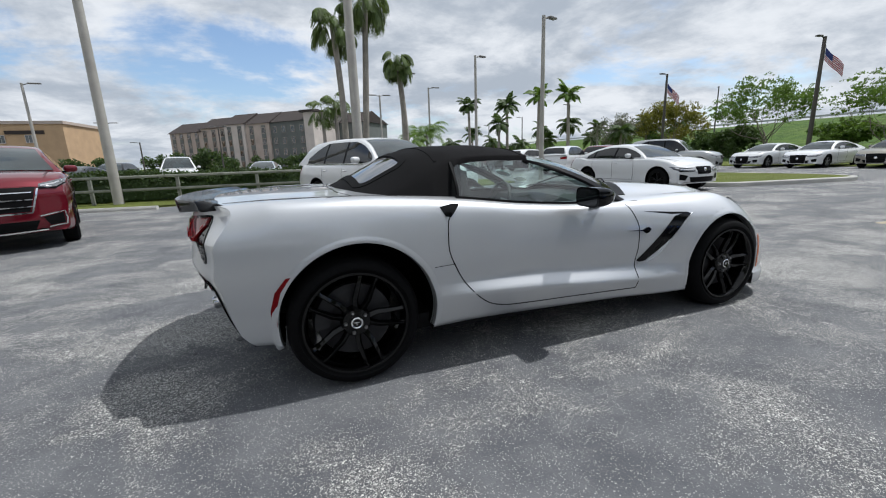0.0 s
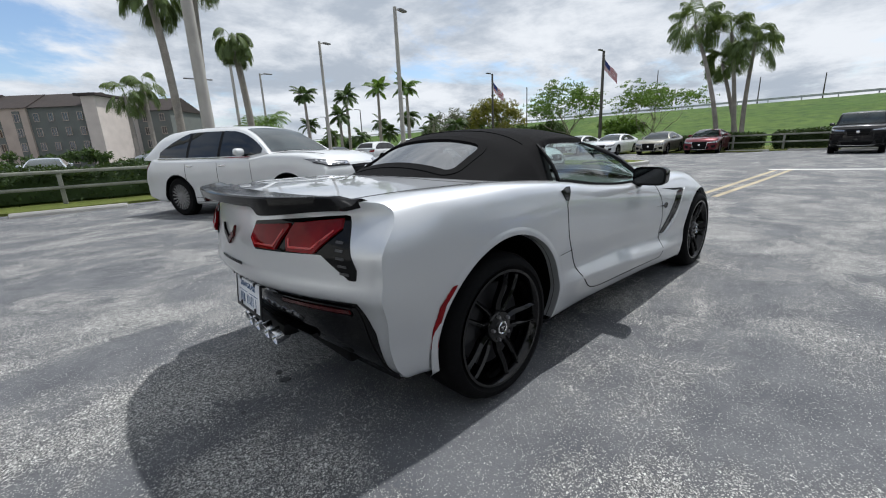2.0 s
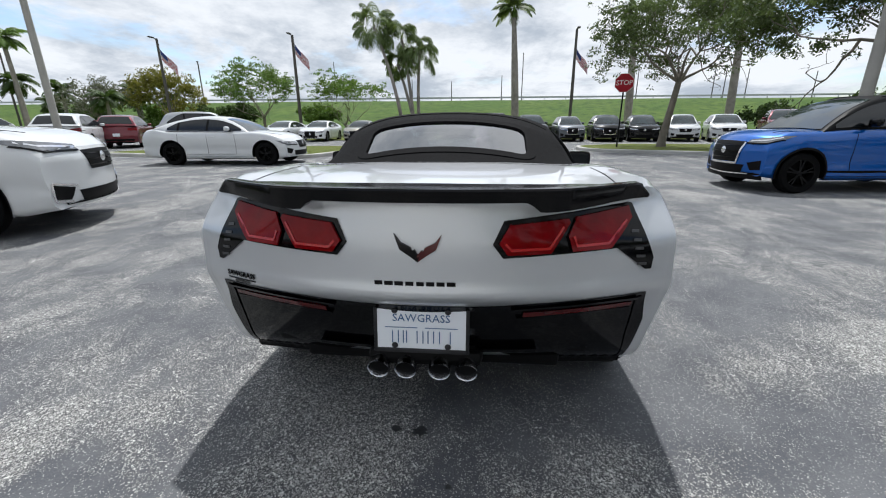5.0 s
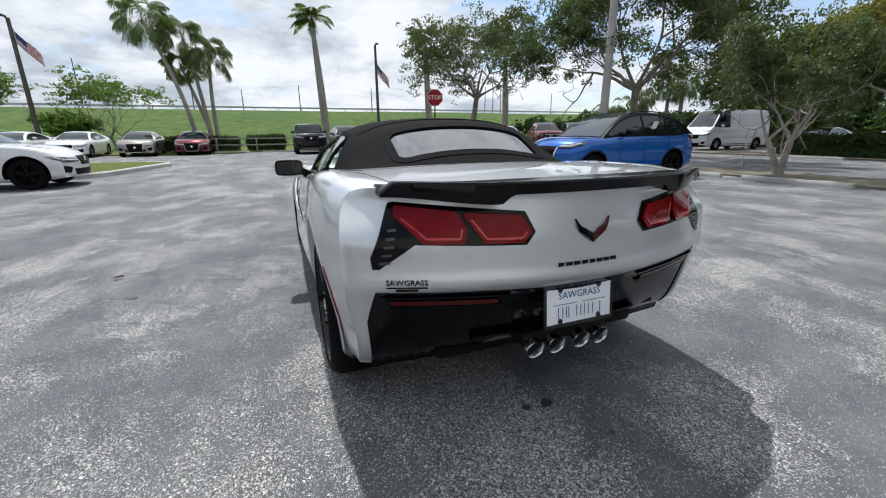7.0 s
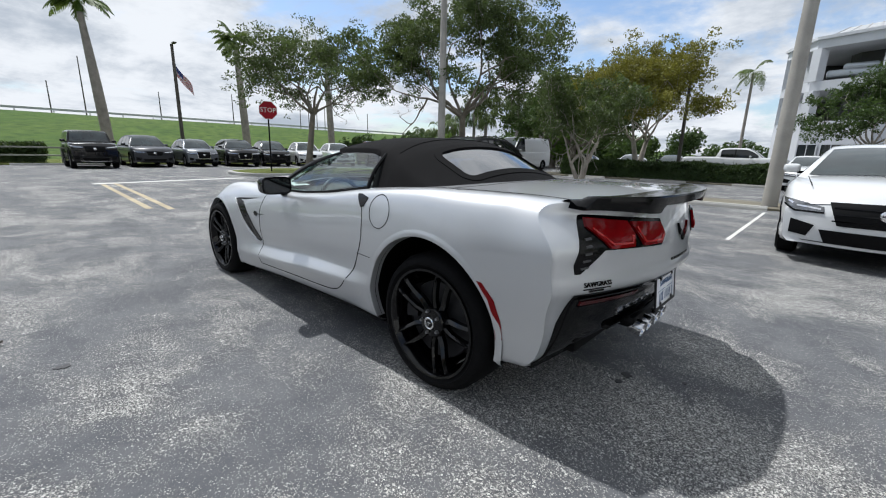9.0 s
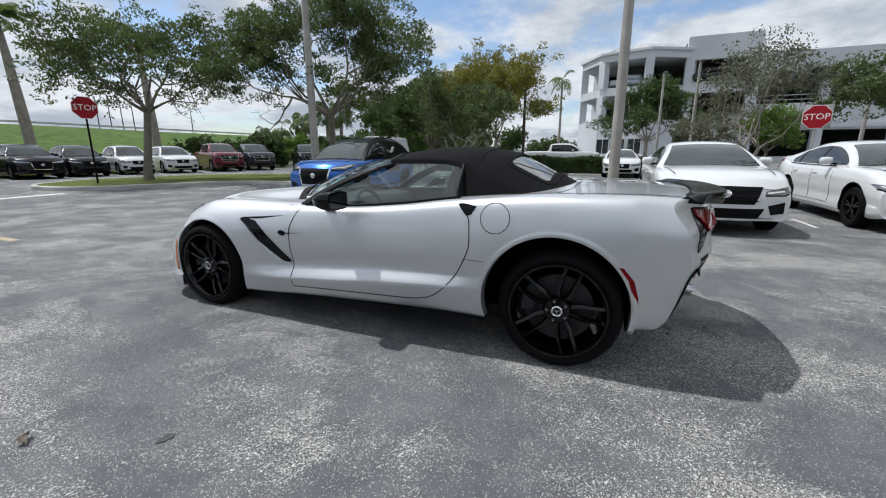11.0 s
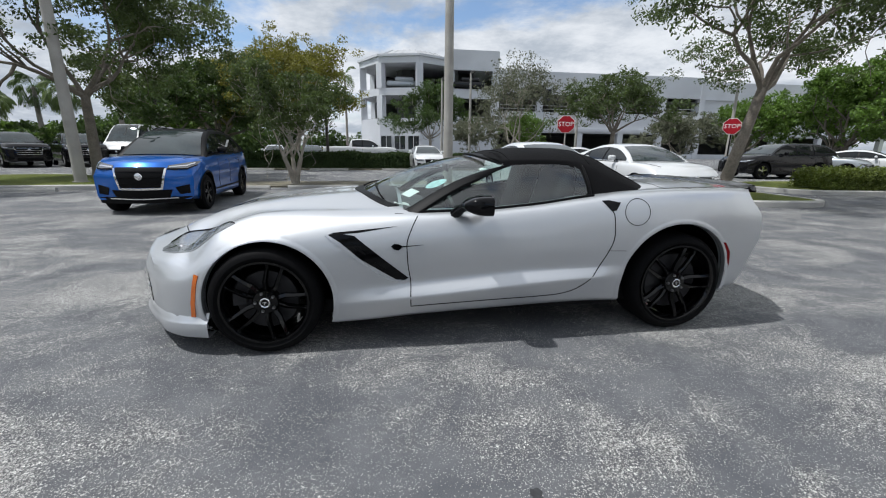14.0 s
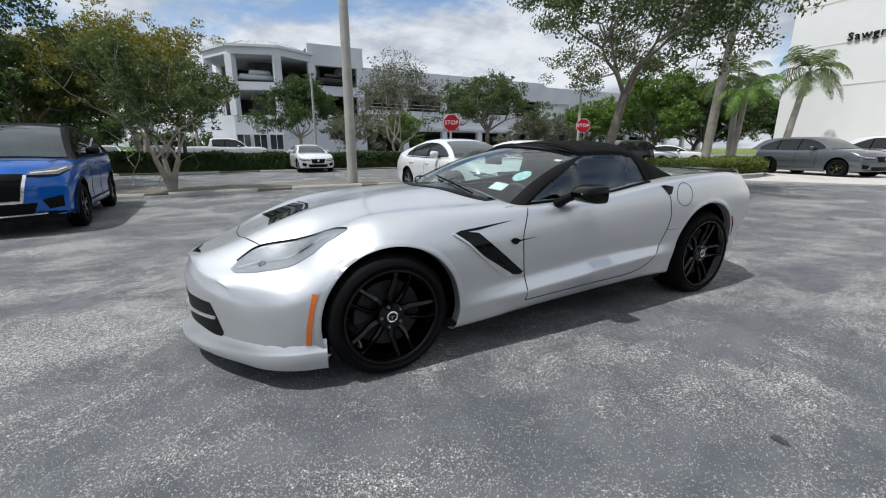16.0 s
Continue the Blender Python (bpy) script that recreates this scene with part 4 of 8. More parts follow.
part("hood_gap", ribbon(smooth_line([(1.92, -0.415), (1.985, -0.28), (2.015, -0.14), (2.025, 0), (2.015, 0.14), (1.985, 0.28), (1.92, 0.415)], 30), lid, 0.005, 0.0012), SATIN_BLACK, vette)
part("hood_vent", inlay([(1.62, -0.185), (1.59, 0.0), (1.62, 0.185), (1.86, 0.225), (1.83, 0.0), (1.86, -0.225)], lid, 0.003, 0.01, 4), GLOSS_BLACK, vette, "black louvred hood vent")
for k in range(5):
    x = 1.632 + 0.046 * k
    for s in (1, -1):
        part("hood_louvre", ribbon([(x - 0.016, s * 0.02), (x + 0.016, s * (0.170 + 0.009 * k))], lid, 0.010, 0.006, 0.008), SILVER if k == 0 else SATIN_BLACK, vette)
part("nose_badge", inlay([(2.270, 0.0), (2.235, 0.09), (2.220, 0.12), (2.225, 0.05), (2.240, 0.0), (2.225, -0.05), (2.220, -0.12), (2.235, -0.09)], lid, 0.004, 0.008, 1), GLOSS_BLACK, vette)

# ---- nose ----
part("grille", inlay([(-0.530, 0.268), (-0.455, 0.412), (-0.20, 0.402), (0, 0.398), (0.20, 0.402), (0.455, 0.412), (0.530, 0.268), (0.515, 0.243), (0.27, 0.212), (0, 0.205), (-0.27, 0.212), (-0.515, 0.243)], nose, 0.003, 0.02, 4), SATIN_BLACK, vette, "black grille opening")
part("grille_bar", ribbon([(y, 0.305 + 0.14 * y * y) for y in np.linspace(-0.485, 0.485, 31)], nose, 0.014, 0.012, 0.02), SILVER, vette)


def front_lip():
    """The chin: a shelf under the grille that sweeps round to the wheel openings."""
    plan = smooth_line([(2.382, 0.0), (2.369, 0.12), (2.320, 0.27), (2.220, 0.45), (2.096, 0.615), (1.974, 0.758), (1.83, 0.842), (1.696, 0.874)], 40)
    half = []
    for px, py in plan:
        d = Vector((px - 1.5, py, 0))
        reach = d.length
        d.normalize()
        hit = on_skin(Vector((1.5, 0, 0.245)) + d * 1.6, -d)
        body = (hit[0] - Vector((1.5, 0, 0.245))).length if hit else reach - 0.03
        half.append((d, reach, min(body, reach)))
    body = np.array([h[2] for h in half])
    for _ in range(3):
        body[1:-1] = 0.25 * body[:-2] + 0.5 * body[1:-1] + 0.25 * body[2:]
    rows = []
    for side in (-1, 1):
        order = range(len(half) - 1, 0, -1) if side < 0 else range(len(half))
        for i in order:
            d, reach, _ = half[i]
            k = i / (len(half) - 1)
            crease = 0.158 + 0.050 * smooth_step(0.25, 0.95, k)
            low = 0.126 - 0.010 * k
            b = body[i]
            line = ((b - 0.012, 0.262), (b + 0.001, 0.246), (b + 0.35 * (reach - b), 0.5 * (0.246 + crease) - 0.006), (reach - 0.004, crease + 0.004), (reach, crease - 0.006), (reach - 0.003, low + 0.012), (reach - 0.010, low), (reach - 0.09, low + 0.012))
            rows.append([(1.5 + d.x * r, side * d.y * r, z) for r, z in line])
    # unseen tray added behind the lip to stop sun leaking through underneath
    tray = [[r[-1], (1.5 + (r[-1][0] - 1.5) * 0.35, r[-1][1] * 0.35, 0.19)] for r in rows]
    return grid(rows), grid(tray)


lip_bm, tray_bm = front_lip()
part("front_lip", lip_bm, SILVER, vette, "silver chin lip under the grille")
part("undertray", tray_bm, SATIN_BLACK, vette)

# ---- tail ----
LAMP_TUBE = material("red_light_guide", (0.42, 0.012, 0.014), 0.2, coat=0.3)
FIN_GREY = material("dark_grey_fin", (0.05, 0.05, 0.052), 0.4)
for s in (1, -1):
    def tl(y, z, out, s=s):
        return tail(s * (0.25 + (y - 0.25) * 0.96), z, out)
    part("tail_lamp_housing", inlay([(0.262, 0.895), (0.228, 0.825), (0.262, 0.782), (0.645, 0.795), (0.762, 0.712), (0.785, 0.712), (0.79, 0.75), (0.71, 0.925), (0.69, 0.930)], tl, 0.005, 0.03, 4), GLOSS_BLACK, vette, "black tail lamp housing")
    part("tail_lamp", inlay([(0.280, 0.884), (0.248, 0.830), (0.276, 0.794), (0.415, 0.796), (0.478, 0.884), (0.472, 0.896)], tl, 0.016, 0.018), RED_LENS, vette, "red hexagonal tail lamp")
    part("tail_lamp", inlay([(0.500, 0.900), (0.472, 0.845), (0.487, 0.798), (0.620, 0.800), (0.702, 0.885), (0.692, 0.920)], tl, 0.016, 0.018), RED_LENS, vette, "red hexagonal tail lamp")
    for pts in ([(0.295, 0.865), (0.268, 0.830), (0.288, 0.810), (0.41, 0.812), (0.455, 0.874)], [(0.515, 0.882), (0.49, 0.845), (0.50, 0.815), (0.61, 0.817), (0.68, 0.880)]):
        part("lamp_tube", ribbon(pts[1:], tl, 0.008, 0.0195), LAMP_TUBE, vette)
    for k in range(5):
        z = 0.735 + 0.027 * k
        y1 = np.interp(z, (0.72, 0.92), (0.782, 0.715))
        part("lamp_fin", ribbon([(y1 - 0.050 + 0.002 * k, z), (y1 - 0.014, z - 0.003)], tl, 0.008, 0.008), FIN_GREY, vette)
    part("bumper_reflector", inlay([(0.34, 0.580), (0.73, 0.594), (0.73, 0.576), (0.34, 0.560)], tl, 0.012, 0.012), RED_DEEP, vette, "dark red bumper reflector")
    part("bumper_strip", ribbon([(0.30, 0.592), (0.52, 0.602), (0.75, 0.606)], tl, 0.010, 0.014), GLOSS_BLACK, vette)
    part("bumper_strip", ribbon([(0.32, 0.552), (0.52, 0.562), (0.73, 0.568)], tl, 0.008, 0.014), GLOSS_BLACK, vette)
    part("corner_strip", ribbon([(tail_half(z) - 0.095 + 0.20 * (0.61 - z), z) for z in np.linspace(0.61, 0.30, 9)], tl, 0.022, 0.008, 0.02), GLOSS_BLACK, vette)
part("diffuser", inlay([(-tail_half(0.63) + 0.095, 0.628), (-0.40, 0.622), (-0.2, 0.612), (0.2, 0.612), (0.40, 0.622), (tail_half(0.63) - 0.095, 0.628), (tail_half(0.50) - 0.050, 0.50), (tail_half(0.27) - 0.004, 0.258), (0.40, 0.262), (0.22, 0.385), (-0.22, 0.385), (-0.40, 0.262), (-tail_half(0.27) + 0.004, 0.258), (-tail_half(0.50) + 0.050, 0.50)], tail, 0.004, 0.02, 5), GLOSS_BLACK, vette, "gloss black lower rear bumper")
part("diffuser_edge", ribbon([(y, 0.392) for y in np.linspace(-0.40, 0.40, 15)], tail, 0.020, 0.030, 0.03), GLOSS_BLACK, vette)
part("bumper_floor", block((0.30, 1.20, 0.04), (-1.82, 0, 0.375), 0.015), SATIN_BLACK, vette)
TIP_STEEL = material("polished_steel", (0.55, 0.55, 0.56), 0.16, 1.0, rough_var=0.05)
for y in (0.165, 0.066, -0.056, -0.152):
    tip = lathe([(0.037, -0.06), (0.039, -0.03), (0.041, 0.0), (0.039, 0.006), (0.035, 0.0), (0.032, -0.05)], 28)
    moved(tip, pose(-2.108, y, 0.338, 0, 0, 90) @ pose(0, 0, 0, -12, 0, 0))
    tp = part("exhaust_tip", tip, TIP_STEEL, vette, "polished round exhaust tip")
    part("exhaust_bore", moved(lathe([(0.034, -0.018), (0.0, -0.018)], 24), pose(-2.108, y, 0.338, 0, 0, 90) @ pose(0, 0, 0, -12, 0, 0)), SATIN_BLACK, tp)
part("exhaust_box", block((0.20, 0.42, 0.07), (-1.985, 0, 0.368), 0.03), SATIN_BLACK, vette)

# number plate with the dealer's card in it
plate = part("licence_plate", moved(block((0.305, 0.155, 0.006), (0, 0, 0), 0.003), pose(-2.140, 0.0, 0.522, 84, 0, -90)), PLATE_WHITE, vette, "white dealer card in a dark plate frame")
fr = join(*[block(sz, at, 0.003) for sz, at in (((0.325, 0.012, 0.010), (0, 0.080, 0)), ((0.325, 0.016, 0.010), (0, -0.080, 0)), ((0.012, 0.175, 0.010), (0.156, 0, 0)), ((0.012, 0.175, 0.010), (-0.156, 0, 0)))])
part("plate_frame", moved(fr, pose(-2.141, 0.0, 0.522, 84, 0, -90)), DARK_STEEL, plate)
P = pose(-2.1445, 0.0, 0.522, 84, 0, -90)
part("plate_text", moved(lettering("SAWGRASS", 0.038, 0.0006, 1.02), P @ pose(0, 0.036, 0)), PLATE_BLUE, plate, smooth=False)
bars = []
for k in range(8):
    x = -0.098 + 0.028 * k
    bars += [block((0.0035, 0.044, 0.0012), (x - (0.008 if k in (1, 2, 4, 6) else 0), -0.030, 0))]
    if k in (1, 4):
        bars += [block((0.0035, 0.044, 0.0012), (x + 0.009, -0.030, 0))]
part("plate_bars", moved(join(*bars), P), PLATE_BLUE, plate, "row of thin plain blue bars", smooth=False)
part("plate_rule", moved(join(block((0.11, 0.0025, 0.001), (-0.068, 0.003, 0)), block((0.11, 0.0025, 0.001), (0.068, 0.003, 0))), P), PLATE_BLUE, plate)
for sx in (-0.09, 0.09):
    for sz in (0.062, -0.062):
        part("plate_screw", moved(lathe([(0, 0.005), (0.009, 0.004), (0.011, 0.0)], 12, "Z"), P @ pose(sx, sz, 0)), DARK_STEEL, plate)

# crossed-wing emblem and script
def emblem(pts, mat):
    part("emblem_wing", inlay([(0.76 * y, 0.815 + 0.80 * (z - 0.82)) for y, z in pts], tail, 0.010, 0.012, 1), mat, vette)


emblem([(0.098, 0.875), (0.070, 0.842), (0.028, 0.822), (0.012, 0.775), (0.0, 0.765), (-0.006, 0.785), (0.012, 0.815), (0.05, 0.800), (0.075, 0.815)], GLOSS_BLACK)
emblem([(-0.098, 0.875), (-0.070, 0.842), (-0.028, 0.822), (-0.012, 0.775), (-0.004, 0.768), (0.004, 0.79), (-0.014, 0.812), (-0.05, 0.800), (-0.075, 0.815)], RED_DEEP)
script_text = [moved(block((w, 0.014, 0.003), (0, 0, 0), 0.001), pose(tail_x(y, 0.70) - 0.002, y, 0.700, 90, 0, -90)) for y, w in ((0.128, 0.025), (0.095, 0.028), (0.062, 0.028), (0.028, 0.026), (-0.006, 0.024), (-0.038, 0.026), (-0.070, 0.026), (-0.103, 0.028))]
for bar in script_text:
    part("script_bar", bar, GLOSS_BLACK, vette)
badge_bm = lettering("SAWGRASS", 0.026, 0.002, 1.0)
for v in badge_bm.verts:
    v.co = tail(0.66 - v.co.x, 0.666 + v.co.y, v.co.z + 0.003)
part("dealer_badge", badge_bm, GLOSS_BLACK, vette, "small black dealer badge", smooth=False)
part("dealer_bar", ribbon([(0.595, 0.648), (0.66, 0.648), (0.725, 0.648)], tail, 0.004, 0.004), GLOSS_BLACK, vette)
part("dealer_bar", ribbon([(0.625, 0.638), (0.66, 0.638), (0.695, 0.638)], tail, 0.007, 0.004), GLOSS_BLACK, vette)


# ---- deck-lid spoiler ----
def spoiler():
    """End blocks with a thin blade bridging them, rear faces upright."""
    rows = []
    for y in np.linspace(-0.725, 0.725, 73):
        a = abs(y)
        mid = smooth_step(0.37, 0.325, a)
        end = smooth_step(0.735, 0.68, a)
        xb = -2.182 + 0.22 * y * y + 0.085 * smooth_step(0.40, 0.76, a)
        z_top = 0.960 + 0.040 * end
        z_low = (0.928 + 0.022 * smooth_step(0.36, 0.70, a)) * (1 - mid) + 0.958 * mid
        deep = 0.17 - 0.09 * smooth_step(0.45, 0.725, a)
        back = xb + deep
        deck = hero_top_z(min(back, -1.6), y)
        rows.append([(xb - 0.024, y, z_top), (xb - 0.028, y, z_top - 0.006), (xb - 0.016, y, z_low), (xb + 0.05, y, z_low + 0.004),
                     (back, y, deck - 0.006), (back - 0.03, y, deck + 0.006), (xb + 0.5 * deep, y, max(deck + 0.004, z_top - 0.024)), (xb + 0.01, y, z_top + 0.001)])
    return grid(rows, True, True)


# flat black strip stands in for the shade in the gap below the blade
part("spoiler_recess", ribbon([(y, 0.950) for y in np.linspace(-0.36, 0.36, 25)], tail, 0.016, 0.003, 0.02), SATIN_BLACK, vette)
part("spoiler", spoiler(), CARBON, vette, "gloss black carbon deck spoiler")
part("deck_gap", ribbon(smooth_line([(-1.30, 0.70), (-1.32, 0.60), (-1.36, 0.45), (-1.375, 0), (-1.36, -0.45), (-1.32, -0.60), (-1.30, -0.70)], 40), lid, 0.005, 0.0012), SATIN_BLACK, vette)
for s in (1, -1):
    part("deck_gap", ribbon(smooth_line([(-1.30, s * 0.70), (-1.36, s * 0.735), (-1.44, s * 0.78)], 10), lid, 0.005, 0.0012), SATIN_BLACK, vette)
    part("deck_gap", ribbon(smooth_line([(-1.40, s * 0.69), (-1.65, s * 0.675), (-1.92, s * 0.65)], 14), lid, 0.005, 0.0012), SATIN_BLACK, vette)

# ---- ground ----
tagged(part("ground", slab([(-1500, -1500), (1500, -1500), (1500, 1500), (-1500, 1500)], 0.02, -0.05), GRASS, smooth=False), "flat grassy land out to the horizon", "ground", kind="structure")
tagged(part("pavement", slab([(-90, -140), (40, -140), (40, 130), (-90, 130)], 0.03, -0.03), ASPHALT, smooth=False), "worn grey asphalt parking lot with pale stone chips", "pavement", kind="structure")

# ---- parked cars ----
def wheel_simple(parent, m, r, w, rim_mat, spokes=5, black=False):
    hub = new("wheel")
    hub.parent, hub.matrix_basis = parent, m
    rr = r * 0.70
    part("tyre", lathe([(rr, -w / 2), (r * 0.9, -w / 2), (r, -w / 2 + 0.03), (r, w / 2 - 0.03), (r * 0.9, w / 2), (rr, w / 2 - 0.005)], 32), RUBBER, hub)
    part("rim", lathe([(rr + 0.004, w / 2 - 0.006), (rr - 0.012, w / 2 - 0.006), (rr - 0.02, w / 2 - 0.03), (rr - 0.03, -w / 2 + 0.05), (0.0, -w / 2 + 0.05)], 32), SATIN_BLACK if black else DARK_STEEL, hub)
    for i in range(spokes):
        a = 2 * math.pi * i / spokes + math.pi / 2
        for d in (-0.13, 0.13):
            c0, c1 = a + d * 0.6, a + d * 1.25
            p0 = Vector((0.03 * math.cos(a), w / 2 - 0.022, 0.03 * math.sin(a)))
            p1 = Vector(((rr - 0.012) * math.cos(c1), w / 2 - 0.014, (rr - 0.012) * math.sin(c1)))
            n = (p1 - p0).cross(Vector((0, 1, 0))).normalized() * 0.017
            y = Vector((0, 0.022, 0))
            rows = [[tuple(p - n - y), tuple(p - n * 0.8), tuple(p + n * 0.8), tuple(p + n - y)] for p in (p0, (p0 + p1) / 2, p1)]
            part("spoke", grid(rows, True, True), rim_mat, hub, smooth=False)
    part("hub_cap", lathe([(0.0, w / 2 - 0.012), (0.035, w / 2 - 0.014), (0.05, w / 2 - 0.03)], 16), rim_mat, hub)
    return hub


def parked_car(name, label, m, s, body_mat, group="parked cars"):
    """A car of the given sizes; x ahead of the middle of its wheelbase."""
    car = thing(name, label, "car" if s.get("cat") is None else s["cat"], group, m)
    w, h, wb = s["W"] / 2, s["H"], s["wb"] / 2
    xf, xr = wb + s["fo"], -(s["L"] - s["wb"] - s["fo"]) - wb
    gz, r = s["gz"], s["r"]
    hood, nosez, belt, deck = s["hood"], s["nose"], s["belt"], s["deck"]
    wsb, wst, rft, rgb = s["wsb"], s["wst"], s["rft"], s["rgb"]
    bend_f, bend_r = s.get("bend", 0.26), s.get("bend_r", 0.14)
    top = curve1((xr, xr + 0.15, rgb - 0.02, rgb + 0.5, wsb - 0.5, wsb, (wsb + xf) / 2, xf - 0.12, xf), (deck - 0.10, deck - 0.02, deck + 0.01, belt, belt - 0.02, hood, (hood + nosez) / 2 + 0.05, nosez + 0.02, nosez - 0.10))
    waist = curve1((xr, xr + 0.3, -wb, 0, wb, xf - 0.3, xf), (0.93, 0.975, 1.0, 0.985, 1.0, 0.97, 0.92))
    low = curve1((xr, xr + 0.35, -wb + r, wb - r, xf - 0.35, xf), (gz + 0.12, gz + 0.05, gz, gz, gz + 0.02, gz + 0.06))

    def keys(x):
        t, lo, ww = top(x), low(x), waist(x) * w
        mid = lo + (t - lo) * 0.52
        return np.array([(ww * 0.90, lo), (ww * 0.965, lo + 0.05), (ww * 0.985, lo + 0.16), (ww * 0.975, mid - 0.12), (ww * 1.0, mid + 0.02), (ww * 0.995, mid + (t - mid) * 0.55), (ww * 0.965, t - 0.055), (ww * 0.91, t - 0.008), (ww * 0.80, t + 0.008), (ww * 0.45, t + 0.030), (0, t + 0.036)])

    def side_y(x, z):
        k = keys(x)[:8]
        return float(np.interp(z, k[:, 1], k[:, 0]))

    def flank_s(sg):
        return lambda x, z, out: (x, sg * (side_y(x, z) + out), z)

    def front_x(y, z):
        k = (y / w) ** 2
        return xf - bend_f * k - 0.06 * smooth_step(nosez - 0.22, nosez, z) - 0.05 * smooth_step(gz + 0.25, gz, z)

    def rear_x(y, z):
        k = (y / w) ** 2
        return xr + bend_r * k + s.get("rear_lean", 0.06) * smooth_step(0.6, deck, z) + 0.05 * smooth_step(gz + 0.3, gz, z)

    def section(x):
        k = keys(x)
        out = []
        for i in range(len(k) - 1):
            p0, p1, p2, p3 = k[max(i - 1, 0)], k[i], k[i + 1], k[min(i + 2, len(k) - 1)]
            m1, m2 = (p2 - p0) * 0.35, (p3 - p1) * 0.35
            for t in np.arange(3) / 3:
                out.append(p1 * (1 + 2 * t) * (1 - t) ** 2 + m1 * t * (1 - t) ** 2 + p2 * t * t * (3 - 2 * t) + m2 * t * t * (t - 1))
        return np.array(out + [k[-1]])

    st = np.r_[xr, np.linspace(xr + 0.05, -wb - r - 0.10, 8), np.linspace(-wb - r - 0.06, -wb + r + 0.06, 26), np.linspace(-wb + r + 0.12, wb - r - 0.12, 14), np.linspace(wb - r - 0.06, wb + r + 0.06, 26), np.linspace(wb + r + 0.10, xf - 0.05, 8), xf]
    rows = []
    for x in st:
        k = section(x)
        cf, cr = smooth_step(xf - 0.9, xf, x), smooth_step(xr + 0.8, xr, x)
        rows.append([[x - bend_f * cf * (p[0] / w) ** 2 - 0.06 * cf * smooth_step(nosez - 0.22, nosez, p[1]) + bend_r * cr * (p[0] / w) ** 2 + s.get("rear_lean", 0.06) * cr * smooth_step(0.6, deck, p[1]), p[0], p[1]] for p in k])
    ar = r + 0.055
    cz = r + 0.005
    for row in rows:
        for p in row:
            for cx in (-wb, wb):
                d = math.hypot(p[0] - cx, p[2] - cz)
                if p[1] > w * 0.7 and abs(d - ar) < 0.034 and p[2] < top(p[0]) - 0.06:
                    p[0], p[2] = cx + (p[0] - cx) * ar / d, cz + (p[2] - cz) * ar / d
    n = len(rows[0])
    verts, faces = [], []
    for sg in (1, -1):
        base = len(verts)
        verts += [(p[0], sg * p[1], p[2]) for row in rows for p in row]
        for i in range(len(rows) - 1):
            for j in range(n - 1):
                c = [(rows[i][j][k] + rows[i][j + 1][k] + rows[i + 1][j + 1][k] + rows[i + 1][j][k]) / 4 for k in range(3)]
                if any(math.hypot(c[0] - cx, c[2] - cz) < ar - 0.004 for cx in (-wb, wb)) and c[1] > w * 0.7:
                    continue
                q = (base + i * n + j, base + i * n + j + 1, base + (i + 1) * n + j + 1, base + (i + 1) * n + j)
                faces.append(q if sg > 0 else q[::-1])
    for row in (rows[0], rows[-1]):          # nose and tail
        base, m2 = len(verts), 13
        for p in row:
            for j in range(m2):
                t = 2 * j / (m2 - 1) - 1
                y = t * p[1]
                x = front_x(y, p[2]) if row is rows[-1] else rear_x(y, p[2])
                edge = abs(t) ** 6
                verts.append((x * (1 - edge) + p[0] * edge, y, p[2]))
        for i in range(n - 2):
            for j in range(m2 - 1):
                faces.append((base + i * m2 + j, base + i * m2 + j + 1, base + (i + 1) * m2 + j + 1, base + (i + 1) * m2 + j))
    bm = raw(verts, faces)
    bmesh.ops.remove_doubles(bm, verts=bm.verts, dist=1e-3)
    for v in bm.verts:
        if v.is_boundary and abs(v.co.y) > w * 0.7 and v.co.z > gz + 0.08:
            for cx in (-wb, wb):
                d = math.hypot(v.co.x - cx, v.co.z - cz)
                if ar - 0.075 < d < ar + 0.09:
                    v.co.x, v.co.z = cx + (v.co.x - cx) * ar / d, cz + (v.co.z - cz) * ar / d
    bmesh.ops.recalc_face_normals(bm, faces=bm.faces)
    skin = BVHTree.FromBMesh(bm)

    def clad(start, way, out):
        """A place on the body's skin along a ray, out metres off it."""
        p, nrm, _, _ = skin.ray_cast(Vector(start), Vector(way))
        if p is None:
            return None
        return tuple(p + (nrm if nrm.dot(Vector(way)) < 0 else -nrm) * out)

    part("body", bm, body_mat, car)
    for sg in (1, -1):
        for cx in (-wb, wb):
            ring = []
            for i in range(25):
                a = radians(-14 + 208 * i / 24)
                x, z = cx + ar * math.cos(a), cz + ar * math.sin(a)
                y = side_y(x, max(z, gz + 0.06))
                o = 0.035 if s.get("clad") else 0.012
                x2, z2 = cx + (ar + o) * math.cos(a), cz + (ar + o) * math.sin(a)
                ring.append([(x2, sg * (side_y(x2, max(z2, gz + 0.06)) + 0.004), z2), (x, sg * (y + 0.010), z), (x, sg * (y - 0.04), z), (x, sg * w * 0.55, z), (cx, sg * w * 0.5, cz)])
            part("wheel_arch", grid(ring), SATIN_BLACK, car)
            wheel_simple(car, Matrix.Translation((cx, sg * (w - 0.125), r)) @ (pose(0, 0, 0) if sg > 0 else pose(0, 0, 0, 0, 0, 180)), r, 0.22, s.get("rim", STEEL), s.get("spokes", 5), s.get("rim") is GLOSS_BLACK)
    part("underbody", block((xf - xr - 0.5, w * 1.25, 0.12), ((xf + xr) / 2, 0, gz + 0.10), 0.02), SATIN_BLACK, car)
